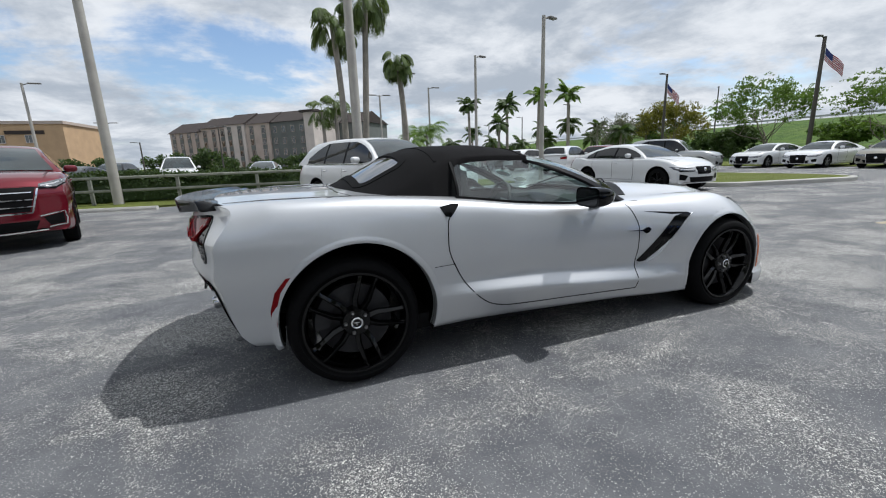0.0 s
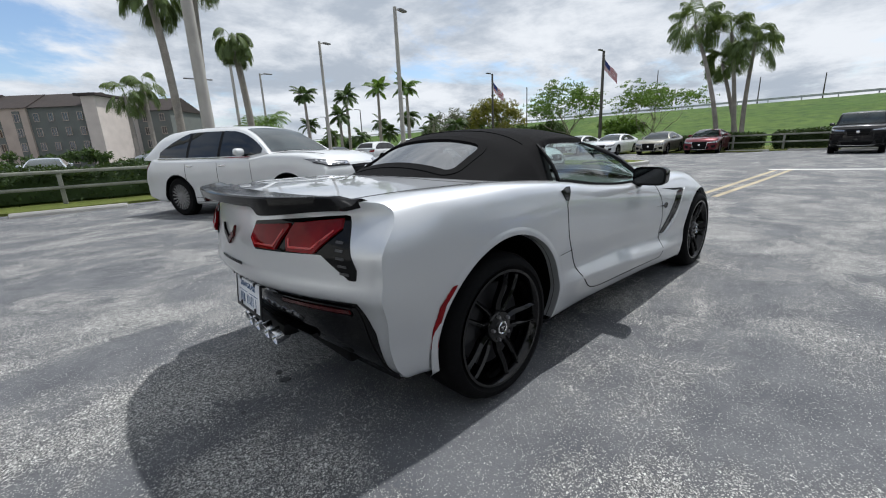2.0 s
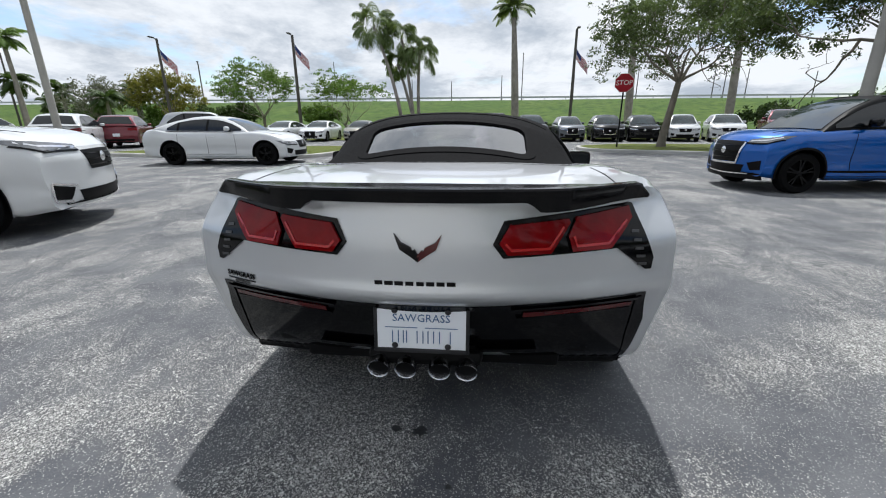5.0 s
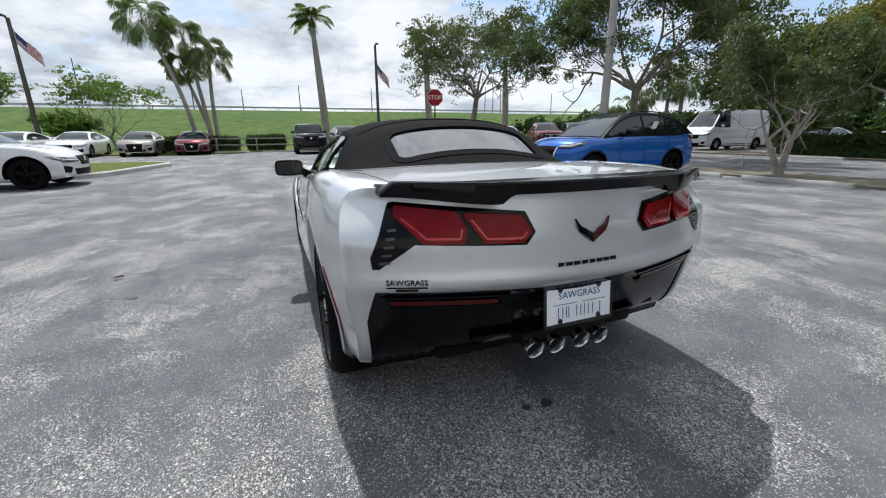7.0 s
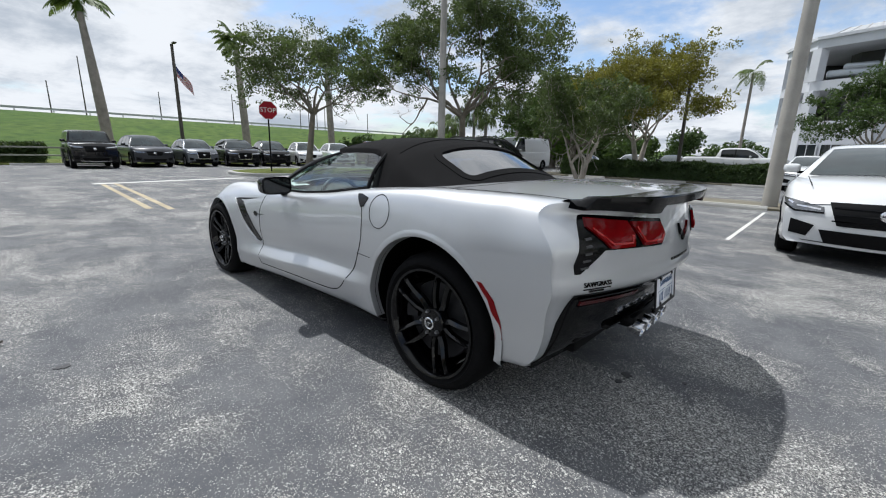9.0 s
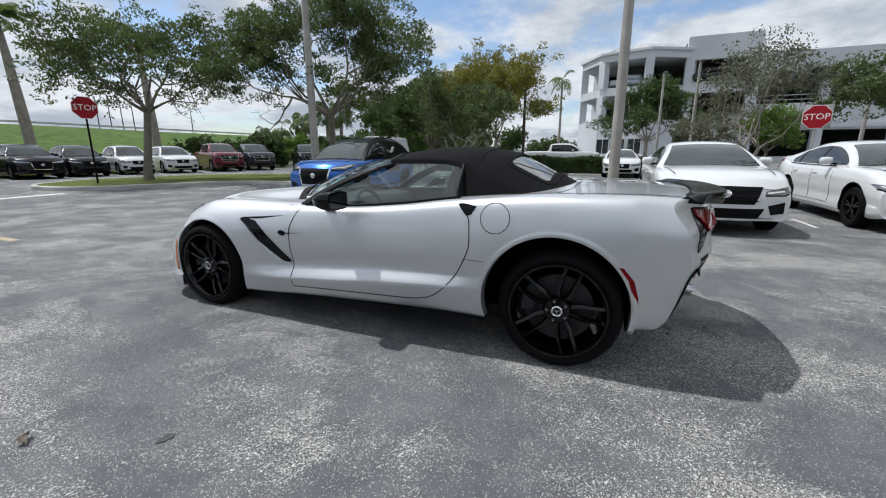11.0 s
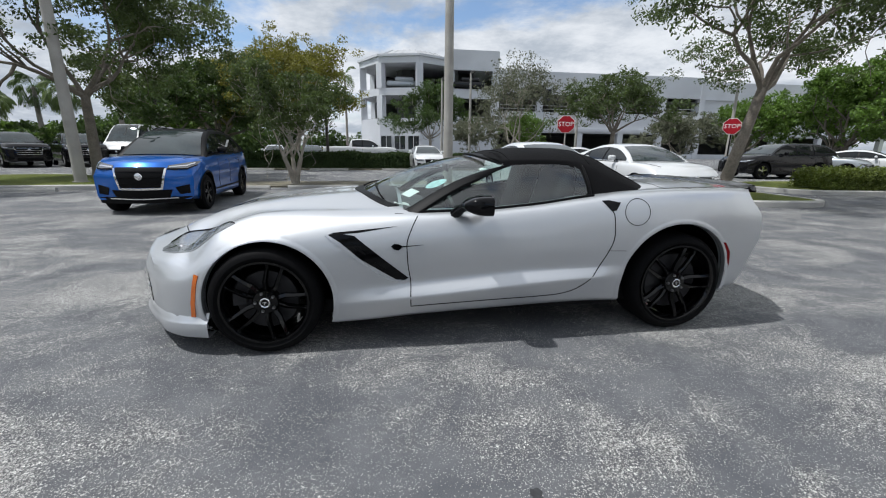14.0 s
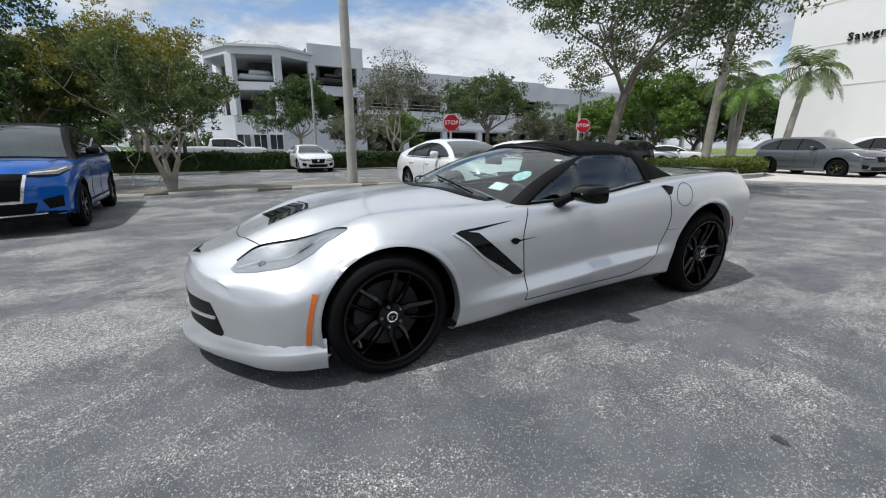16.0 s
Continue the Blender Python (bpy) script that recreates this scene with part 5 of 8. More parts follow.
    if s.get("clad"):
        for sg in (1, -1):
            part("sill_cladding", ribbon([(-wb + ar + 0.03, gz + 0.10), (0, gz + 0.10), (wb - ar - 0.03, gz + 0.10)], flank_s(sg), 0.14, 0.008, 0.02), SATIN_BLACK, car)

    # greenhouse
    tumble = s.get("tumble", 0.17) * w / 0.9
    wb_y = w * 0.905
    roof = curve1((rgb - 0.03, rgb, rft, rft + 0.25, (rft + wst) / 2, wst - 0.25, wst, wsb, wsb + 0.03), (deck - 0.03, deck + 0.0, h - 0.065 - s.get("fall", 0.0), h - 0.02 - s.get("fall", 0.0) * 0.6, h, h - 0.018, h - 0.07, hood + 0.0, hood - 0.03))
    xs = np.linspace(rgb - 0.02, wsb + 0.02, 46)

    def gh_base(x):
        return top(min(max(x, xr), xf)) - 0.01

    def gh_half(x):
        zt, zb = roof(x), gh_base(x)
        hh = max(0.0, (zt - zb) / (h - belt))
        ye = wb_y - tumble * hh - 0.03 * hh
        ze = zt - 0.055 * min(1, hh)
        pts = [(wb_y, zb - 0.02)]
        for k in (0.25, 0.5, 0.75):
            pts.append((wb_y + (ye - wb_y) * k + 0.012 * math.sin(math.pi * k), zb + (ze - zb) * k))
        pts += [(ye, ze), (ye - 0.045, zt - 0.022 * min(1, hh)), (ye * 0.75, zt - 0.006), (ye * 0.4, zt + 0.008), (0, zt + 0.012)]
        return np.array(pts)

    def gh_side(sg):
        def f(x, z, out):
            p = gh_half(x)[:5]
            return (x, sg * (float(np.interp(z, p[:, 1], p[:, 0])) + out), z)
        return f

    def gh_top(x, y, out):
        p = gh_half(x)[4:][::-1]
        return (x + (out * 0.7 if x > wst else -out * 0.7 if x < rft else 0), y, float(np.interp(abs(y), p[:, 0], p[:, 1])) + out)

    gr = []
    for x in xs:
        half = gh_half(x)
        gr.append([(x, p[0], p[1]) for p in half] + [(x, -p[0], p[1]) for p in half[-2::-1]])
    part("cabin", grid(gr), s.get("roof_mat", body_mat), car)
    # windscreen and rear window
    def edge_y(x):
        return gh_half(x)[5][0]
    xs_w = np.linspace(wst + 0.02, wsb - 0.04, 9)
    part("windscreen", grid([[gh_top(x, t * (edge_y(x) - 0.035), 0.008) for t in np.linspace(-1, 1, 13)] for x in xs_w]), s.get("screen", SCREEN_GLASS), car)
    if s.get("rear_glass", True):
        xs_w = np.linspace(rgb + 0.06, rft - 0.04, 6) if rft - rgb > 0.16 else None
        if xs_w is not None:
            part("rear_window", grid([[gh_top(x, t * (edge_y(x) - 0.05), 0.008) for t in np.linspace(-1, 1, 11)] for x in xs_w]), DARK_GLASS, car)
    # side windows
    splits = s["doors"]          # x of pillar lines, front to back

    def z_top_side(x):
        zt = gh_half(x)[4][1] - 0.035
        if len(splits) > 3 and x < splits[-2]:
            zb = top(x) + 0.035
            zt = zb + (zt - zb) * (1 - s.get("taper", 0.6) * ((splits[-2] - x) / (splits[-2] - splits[-1])) ** 1.6)
        return zt
    for sg in (1, -1):
        g = gh_side(sg)
        for a, b in zip(splits[:-1], splits[1:]):
            a2, b2 = (max(a, wsb - 0.10) if a == splits[0] else a - 0.022), b + 0.022
            tops, bots = [], []
            for x in np.linspace(a2, b2, 14):
                zb, zt = top(x) + 0.035, z_top_side(x)
                if zt - zb > 0.03:
                    tops.append((x, zt))
                    bots.append((x, zb))
            if len(tops) > 2:
                rows2 = [[g(x, zb + (zt - zb) * k, 0.006) for k in np.linspace(0, 1, 5)] for (x, zt), (_, zb) in zip(tops, bots)]
                part("side_window", grid(rows2), DARK_GLASS, car)
        f = flank_s(sg)
        for x in splits[1:-1]:
            zs = np.linspace(top(x) + 0.03, z_top_side(x), 5)
            if zs[-1] - zs[0] > 0.05:
                part("pillar_cover", grid([[g(x + d, z, 0.0075) for z in zs] for d in (-0.034, 0.034)]), SATIN_BLACK, car)
        for x, bow in [(splits[0] + 0.10, 0.03)] + [(x, 0.012) for x in splits[1:-1]]:
            line = [(x + bow * math.sin(math.pi * k), (top(x) - 0.03) * (1 - k) + (gz + 0.15) * k) for k in np.linspace(0, 1, 14)]
            part("door_gap", ribbon(line, f, 0.009, 0.004), SATIN_BLACK, car)
        part("door_sill_gap", ribbon([(x, gz + 0.15) for x in np.linspace(splits[0] + 0.10, -wb + ar + 0.04, 10)], f, 0.007, 0.004), SATIN_BLACK, car)
        part("sill_strip", ribbon([(x, gz + 0.045) for x in np.linspace(wb - ar - 0.03, -wb + ar + 0.03, 8)], f, 0.06, 0.006), SATIN_BLACK, car)
        for x in splits[1:min(3, len(splits))]:
            part("door_handle", moved(block((0.17, 0.03, 0.03), (0, 0, 0), 0.012), Matrix.Translation(f(x + 0.16, top(x) - 0.13, 0.012))), s.get("handle_mat", body_mat), car)
        part("belt_moulding", ribbon([(x, top(x) - 0.008) for x in np.linspace(splits[0] + 0.08, splits[-1], 9)], lambda x, z, out: (x, sg * (gh_half(x)[0][0] + 0.004 + out), z + 0.018), 0.018, 0.006), s.get("belt_mat", SATIN_BLACK), car)
        part("hood_gap", ribbon([(x, sg * (0.80 - 0.10 * (x - wsb) / (xf - wsb)) * w * waist(x)) for x in np.linspace(wsb - 0.05, xf - bend_f - 0.10, 8)], lambda x, y, out: (x, y, float(np.interp(abs(y), keys(x)[:6:-1, 0], keys(x)[:6:-1, 1])) + out), 0.008, 0.003), SATIN_BLACK, car)
        mx = splits[0] - 0.05
        y0 = gh_side(sg)(mx, top(mx) + 0.05, 0)[1]
        mir = block((0.12, 0.20, 0.13), (mx, y0 + sg * 0.15, top(mx) + 0.10), 0.05, 3)
        mo = part("door_mirror", mir, s.get("mirror_mat", body_mat), car)
        part("mirror_foot", block((0.06, 0.12, 0.04), (mx + 0.01, y0 + sg * 0.03, top(mx) + 0.045), 0.015), SATIN_BLACK, car)
        if s.get("rails"):
            ys = gh_half((rft + wst) / 2)[5][0] - 0.02
            part("roof_rail", tube([(x, sg * ys, gh_top(x, ys, 0)[2] + 0.032 * math.sin(min(1, 6 * k * (1 - k)) * math.pi / 2)) for k, x in zip(np.linspace(0, 1, 9), np.linspace(rft + 0.05, wst - 0.15, 9))], 0.014, 6), SATIN_BLACK, car)

    def nose_s(y, z, out):
        return clad((xf + 1, y, z), (-1, 0, 0), out) or (front_x(y, z) + out, y, z)

    def tail_s(y, z, out):
        return clad((xr - 1, y, z), (1, 0, 0), out) or (rear_x(y, z) - out, y, z)

    # lamps, grille, bumpers
    lz = nosez - 0.13 if s.get("lz") is None else s["lz"]
    gw = s.get("grille_w", 0.40) * w
    g_top, g_bot = s.get("grille", (nosez - 0.10, nosez - 0.30))
    part("grille", inlay([(-gw, g_top), (0, g_top + 0.01), (gw, g_top), (gw * 0.8, g_bot), (-gw * 0.8, g_bot)], nose_s, 0.010, 0.03), s.get("grille_mat", SATIN_BLACK), car)
    for k in range(3):
        z = g_bot + (g_top - g_bot) * (k + 0.7) / 3.4
        part("grille_bar", ribbon(dense([(-gw * 0.9, z), (gw * 0.9, z)]), nose_s, 0.014, 0.018), s.get("bar_mat", GLOSS_BLACK), car)
    part("grille_badge", moved(lathe([(0, 0.012), (0.05, 0.010), (0.062, 0.0)], 20, "Z"), Matrix.Translation(nose_s(0, (g_top + g_bot) / 2 + 0.02, 0.014)) @ pose(0, 0, 0, 0, 90, 0)), CHROME, car)
    if s.get("grille_trim"):
        part("grille_trim", ribbon(dense([(-gw * 1.03, g_top - 0.02), (-gw * 0.84, g_bot - 0.02), (0, g_bot - 0.025), (gw * 0.84, g_bot - 0.02), (gw * 1.03, g_top - 0.02)]), nose_s, s.get("trim_w", 0.022), 0.018), CHROME, car)
    part("lower_intake", inlay([(-w * 0.55, gz + 0.24), (w * 0.55, gz + 0.24), (w * 0.48, gz + 0.10), (-w * 0.48, gz + 0.10)], nose_s, 0.010, 0.03), SATIN_BLACK, car)
    if s.get("clad"):
        part("bumper_cladding", ribbon([(y, gz + 0.05) for y in np.linspace(-w * 0.86, w * 0.86, 15)], nose_s, 0.11, 0.010, 0.03), SATIN_BLACK, car)
    if s.get("chrome_lip"):
        part("bumper_trim", ribbon(dense([(-w * 0.62, gz + 0.09), (0, gz + 0.075), (w * 0.62, gz + 0.09)]), nose_s, 0.022, 0.016), CHROME, car)
    for sg in (1, -1):
        def ns(y, z, out, sg=sg):
            return nose_s(sg * y, z, out)

        def ts(y, z, out, sg=sg):
            return tail_s(sg * y, z, out)
        part("headlamp", inlay([(gw + 0.03, lz - 0.035), (gw + 0.04, lz + 0.015), (w * 0.88, lz + 0.075), (w * 0.955, lz + 0.085), (w * 0.93, lz + 0.03), (w * 0.82, lz - 0.035)], ns, 0.010, 0.03), CAR_LAMP, car, "clear headlamp")
        part("headlamp_guide", ribbon(dense([(gw + 0.06, lz - 0.012), (w * 0.80, lz + 0.012), (w * 0.90, lz + 0.055)]), ns, 0.018, 0.013), CHROME, car)
        part("headlamp_trim", ribbon(dense([(gw + 0.03, lz - 0.048), (w * 0.82, lz - 0.048), (w * 0.93, lz + 0.018)]), ns, 0.018, 0.013), GLOSS_BLACK, car)
        part("fog_recess", inlay([(w * 0.60, gz + 0.28), (w * 0.84, gz + 0.33), (w * 0.84, gz + 0.17), (w * 0.66, gz + 0.15)], ns, 0.010, 0.02), SATIN_BLACK, car)
        if s.get("fog_trim"):
            part("fog_trim", ribbon(dense([(w * 0.56, gz + 0.30), (w * 0.86, gz + 0.35), (w * 0.875, gz + 0.24), (w * 0.86, gz + 0.15), (w * 0.64, gz + 0.13)]), ns, 0.018, 0.016), CHROME, car)
        part("tail_lamp", inlay([(w * 0.52, deck - 0.26), (w * 0.52, deck - 0.14), (w * 0.90, deck - 0.10), (w * 0.92, deck - 0.26)], ts, 0.012, 0.03), RED_LENS, car, "red tail lamp")
    part("rear_bumper_pad", inlay([(-w * 0.75, gz + 0.26), (w * 0.75, gz + 0.26), (w * 0.7, gz + 0.10), (-w * 0.7, gz + 0.10)], tail_s, 0.010, 0.03), SATIN_BLACK, car)
    part("rear_plate", moved(block((0.02, 0.30, 0.15), (0, 0, 0), 0.004), Matrix.Translation(tail_s(0, gz + 0.46, 0.006))), PLATE_WHITE, car)
    if s.get("bed"):
        part("cargo_bed", block((s["bed"][0] - s["bed"][1], w * 1.5, 0.02), ((s["bed"][0] + s["bed"][1]) / 2, 0, deck + 0.045), 0.004), SATIN_BLACK, car)
    return car


def spec(**k):
    return k


SEDAN = spec(L=4.66, W=1.80, H=1.42, wb=2.74, fo=0.88, gz=0.18, r=0.335, hood=0.96, nose=0.78, belt=0.98, deck=1.06, wsb=0.98, wst=0.18, rft=-1.05, rgb=-1.95, doors=(0.42, -0.32, -1.20, -1.55), tumble=0.20)
JAG = dict(SEDAN, L=4.68, W=1.85, H=1.42, wb=2.835, fo=0.82, hood=0.97, nose=0.76, deck=1.04, rim=GLOSS_BLACK, grille=(0.70, 0.50), grille_w=0.34, wsb=0.92, grille_trim=False)
LEXUS = dict(SEDAN, L=4.9, W=1.86, wb=2.87, fo=0.98, grille=(0.70, 0.28), grille_w=0.42, grille_trim=True)
COUPE_LOW = dict(SEDAN, H=1.41)
SUV = spec(L=4.95, W=1.96, H=1.70, wb=2.82, fo=0.98, gz=0.22, r=0.375, hood=1.12, nose=0.94, belt=1.12, deck=1.16, wsb=1.00, wst=0.22, rft=-1.98, rgb=-2.40, doors=(0.46, -0.28, -1.18, -2.02), tumble=0.20, rear_lean=0.14, rails=False, cat="car", taper=0.72, fall=0.04)
CROSS = spec(L=4.30, W=1.76, H=1.62, wb=2.62, fo=0.86, gz=0.22, r=0.34, hood=1.06, nose=0.90, belt=1.08, deck=1.12, wsb=0.98, wst=0.22, rft=-1.58, rgb=-1.98, doors=(0.42, -0.28, -1.08, -1.66), tumble=0.18, fall=0.05, taper=0.7, rear_lean=0.12, rails=True, clad=True)
BOXY = spec(L=4.3, W=1.88, H=1.84, wb=2.46, fo=0.72, gz=0.28, r=0.40, hood=1.22, nose=1.14, belt=1.22, deck=1.22, wsb=0.62, wst=0.30, rft=-2.16, rgb=-2.27, doors=(0.40, -0.30, -1.02, -2.00), taper=0.1, tumble=0.08, bend=0.05, bend_r=0.03, clad=True, rear_lean=0.03, grille=(1.04, 0.78), grille_w=0.42)
PICKUP = spec(L=5.85, W=2.03, H=1.94, wb=3.68, fo=0.95, gz=0.28, r=0.41, hood=1.32, nose=1.20, belt=1.32, deck=1.34, wsb=1.42, wst=0.68, rft=-0.85, rgb=-1.08, doors=(0.86, -0.02, -0.82), tumble=0.16, bend=0.10, bend_r=0.03, rear_lean=0.02, grille=(1.12, 0.74), grille_w=0.56, bed=(-1.12, -3.0), lz=1.02, bar_mat=CHROME, grille_trim=True)
VAN = spec(L=5.98, W=2.06, H=2.72, wb=3.75, fo=1.02, gz=0.24, r=0.36, hood=1.42, nose=1.10, belt=1.44, deck=1.60, wsb=2.32, wst=1.32, rft=-2.90, rgb=-3.02, doors=(1.72, 0.72), tumble=0.14, bend=0.16, bend_r=0.03, rear_lean=0.03, grille=(0.98, 0.74), grille_w=0.5, rear_glass=False, clad=True, cat="van")

WHITE_PAINT = paint("white_paint", (0.64, 0.65, 0.655), 0.0, 0.3)
PEARL_WHITE = paint("pearl_white_paint", (0.74, 0.75, 0.76), 0.0, 0.3)
RED_PAINT = paint("red_metallic_paint", (0.13, 0.005, 0.013), 0.30, 0.32)
DARK_RED_PAINT = paint("dark_red_paint", (0.13, 0.012, 0.020), 0.35, 0.32)
BLUE_PAINT = paint("bright_blue_paint", (0.004, 0.095, 0.40), 0.35, 0.28)
BLACK_PAINT = paint("black_paint", (0.005, 0.005, 0.006), 0.0, 0.25)
GREY_PAINT = paint("dark_grey_paint", (0.035, 0.037, 0.043), 0.3, 0.32)
MID_GREY_PAINT = paint("slate_grey_paint", (0.12, 0.13, 0.145), 0.5, 0.32)
STEEL_PAINT = paint("silver_car_paint", (0.42, 0.43, 0.44), 0.7, 0.32)
GOLD_PAINT = paint("champagne_paint", (0.34, 0.32, 0.27), 0.6, 0.32)
PALE_GREY = paint("pale_grey_blue_paint", (0.40, 0.43, 0.46), 0.4, 0.32)


def ground_pose(x, y, heading):
    return pose(x, y, 0.0, 0, 0, heading)


NEAR = "cars parked beside the aisle"
FAR = "cars parked along the far kerb"
LOT = "cars in the neighbouring lot"
parked_car("suv", "white three-row SUV with tinted rear glass, parked nose out", ground_pose(0.50, 6.78, -65.5), dict(SUV, rim=STEEL, handle_mat=CHROME, doors=(0.46, -0.28, -1.14, -1.98), grille=(0.90, 0.68), grille_w=0.36, fog_trim=True, belt_mat=CHROME, chrome_lip=False, nose=1.01, hood=1.15, lz=0.95, fall=0.05, spokes=10), WHITE_PAINT, NEAR)
parked_car("suv", "dark red metallic SUV with a wide mesh grille", ground_pose(-6.51, 6.95, -69), dict(SUV, L=4.8, W=1.9, H=1.67, hood=1.17, nose=1.04, belt=1.14, grille=(0.95, 0.60), grille_w=0.58, lz=0.98, grille_trim=True, chrome_lip=True, fog_trim=True, belt_mat=CHROME, bar_mat=CHROME), RED_PAINT, NEAR)
parked_car("sedan", "white sports sedan with black alloy wheels", ground_pose(9.33, 7.67, -87), JAG, WHITE_PAINT, NEAR)
blue_suv = parked_car("compact_suv", "bright blue compact SUV with black roof and black wheels", ground_pose(5.03, -6.83, 93.5), dict(CROSS, rim=GLOSS_BLACK, roof_mat=SATIN_BLACK, mirror_mat=GLOSS_BLACK, grille=(0.85, 0.50), grille_w=0.45, grille_trim=True, chrome_lip=True, lz=0.87, trim_w=0.034, fo=0.80, wsb=1.06, hood=1.03, wst=0.16), BLUE_PAINT, NEAR)
part("window_paper", moved(block((0.17, 0.003, 0.26), (0, 0, 0)), pose(-0.62, 0.752, 1.27, -20, 0, 0)), WHITE_PAPER, blue_suv, "white paper sheet on the rear door glass")
parked_car("sedan", "white hybrid sedan with dark slatted grille", ground_pose(-3.15, -6.20, 90), dict(SEDAN, grille=(0.72, 0.48), grille_w=0.50, fo=0.94), WHITE_PAINT, NEAR)
parked_car("sedan", "white hatchback sedan with black wheels and smoked front intake", ground_pose(-6.15, -6.97, 90), dict(SEDAN, rim=GLOSS_BLACK, grille=(0.68, 0.58), grille_w=0.50, mirror_mat=WHITE_PAINT), WHITE_PAINT, NEAR)
# row along the bank
parked_car("sedan", "white luxury sedan with a dark spindle grille", ground_pose(26.3, 14.1, 180), LEXUS, WHITE_PAINT, FAR)
parked_car("sedan", "white luxury sedan with a dark spindle grille", ground_pose(26.7, 11.5, 182), LEXUS, PEARL_WHITE, FAR)
parked_car("sedan", "champagne luxury sedan with a large grille", ground_pose(27.2, 8.6, 184), LEXUS, GOLD_PAINT, FAR)
parked_car("sedan", "dark red luxury sedan with a large grille", ground_pose(27.7, 5.9, 184), LEXUS, DARK_RED_PAINT, FAR)
parked_car("off_roader", "black boxy off-roader with chrome bumper", ground_pose(25.1, -0.95, 180), dict(BOXY, chrome_lip=True), BLACK_PAINT, FAR)
parked_car("suv", "dark grey SUV with seven-slot grille", ground_pose(26.5, -3.55, 180), dict(SUV, L=4.8, H=1.74), GREY_PAINT, FAR)
parked_car("compact_suv", "grey compact SUV with roof rails", ground_pose(26.5, -6.1, 178), dict(CROSS, grille=(0.86, 0.50), grille_trim=True), MID_GREY_PAINT, FAR)
parked_car("suv", "black SUV with a chrome trimmed grille", ground_pose(26.3, -8.55, 172), dict(SUV, grille=(0.84, 0.50), grille_trim=True), BLACK_PAINT, FAR)
parked_car("suv", "black SUV with roof rails", ground_pose(26.4, -10.9, 168), dict(CROSS, L=4.6, H=1.68, W=1.85, wb=2.69), BLACK_PAINT, FAR)
parked_car("suv", "white SUV with dark wheel arches", ground_pose(26.4, -13.5, 164), dict(CROSS, L=4.6, H=1.70, W=1.85, wb=2.69), WHITE_PAINT, FAR)
parked_car("suv", "white three-row SUV parked by the bank", ground_pose(25.8, -15.9, 160), SUV, WHITE_PAINT, FAR)
parked_car("pickup_truck", "dark red pickup with chrome grille", ground_pose(25.2, -19.0, 155), PICKUP, DARK_RED_PAINT, FAR)
parked_car("pickup_truck", "dark grey crew cab pickup with chrome grille", ground_pose(24.6, -21.6, 150), PICKUP, GREY_PAINT, FAR)
parked_car("pickup_truck", "black crew cab pickup truck", ground_pose(21.6, -24.4, 138), PICKUP, BLACK_PAINT, FAR)
parked_car("pickup_truck", "black pickup with chrome grille", ground_pose(19.0, -25.4, 132), PICKUP, BLACK_PAINT, FAR)
parked_car("cargo_van", "white high-roof cargo van with black bumper", ground_pose(16.1, -27.0, 89), dict(VAN, H=2.56), WHITE_PAINT, FAR)
# beyond the island
parked_car("suv", "white SUV seen from behind", ground_pose(15.6, 19.6, 30), SUV, WHITE_PAINT, LOT)
parked_car("suv", "red SUV seen from behind", ground_pose(18.9, 19.8, 30), SUV, DARK_RED_PAINT, LOT)
parked_car("suv", "large silver SUV behind the island", ground_pose(19.6, 15.2, -62), dict(SUV, L=5.3, H=1.86, W=2.0, wb=3.0), STEEL_PAINT, LOT)
parked_car("suv", "white SUV at the far end", ground_pose(17.5, 27.0, 20), SUV, WHITE_PAINT, LOT)
parked_car("sedan", "dark sedan at the far end", ground_pose(14.0, 28.0, 40), SEDAN, BLACK_PAINT, LOT)
# behind the hedge on the left
parked_car("suv", "white SUV behind the hedge", ground_pose(-7.6, 25.5, -80), dict(SUV, H=1.82), WHITE_PAINT, LOT)
parked_car("sedan", "grey sedan behind the hedge", ground_pose(-3.0, 26.5, -95), SEDAN, PALE_GREY, LOT)
parked_car("sedan", "silver sedan behind the hedge", ground_pose(0.9, 22.8, -150), SEDAN, STEEL_PAINT, LOT)
parked_car("sedan", "dark blue sedan beyond the rail", ground_pose(-12.0, 24.0, -95), SEDAN, GREY_PAINT, LOT)
parked_car("suv", "black SUV beyond the rail", ground_pose(-13.5, 34.0, -90), SUV, BLACK_PAINT, LOT)
# towards the garage and the showroom
parked_car("sedan", "white sedan parked by the long hedge", ground_pose(-2.0, -21.0, 92), dict(SEDAN, grille_trim=True), WHITE_PAINT, LOT)
parked_car("suv", "black SUV with bright wheels", ground_pose(-18.45, -14.4, -3), dict(SUV, L=4.7, H=1.66, rim=CHROME), BLACK_PAINT, LOT)
parked_car("suv", "dark grey SUV beside the showroom", ground_pose(-21.0, -5.8, 75), dict(SUV, L=4.7, H=1.66, rim=CHROME), MID_GREY_PAINT, LOT)
parked_car("suv", "white SUV beside the showroom", ground_pose(-24.0, -3.6, 75), SUV, WHITE_PAINT, LOT)
parked_car("sedan", "pale grey sedan near the garage", ground_pose(-22.8, -16.0, 120), SEDAN, PALE_GREY, LOT)
parked_car("sedan", "white sedan near the showroom", ground_pose(-25.6, -15.6, 120), SEDAN, WHITE_PAINT, LOT)
parked_car("sedan", "pale grey sedan near the garage", ground_pose(-14.2, -18.5, 20), SEDAN, PALE_GREY, LOT)
parked_car("sedan", "white low sedan near the garage", ground_pose(-11.0, -19.4, 160), COUPE_LOW, WHITE_PAINT, LOT)
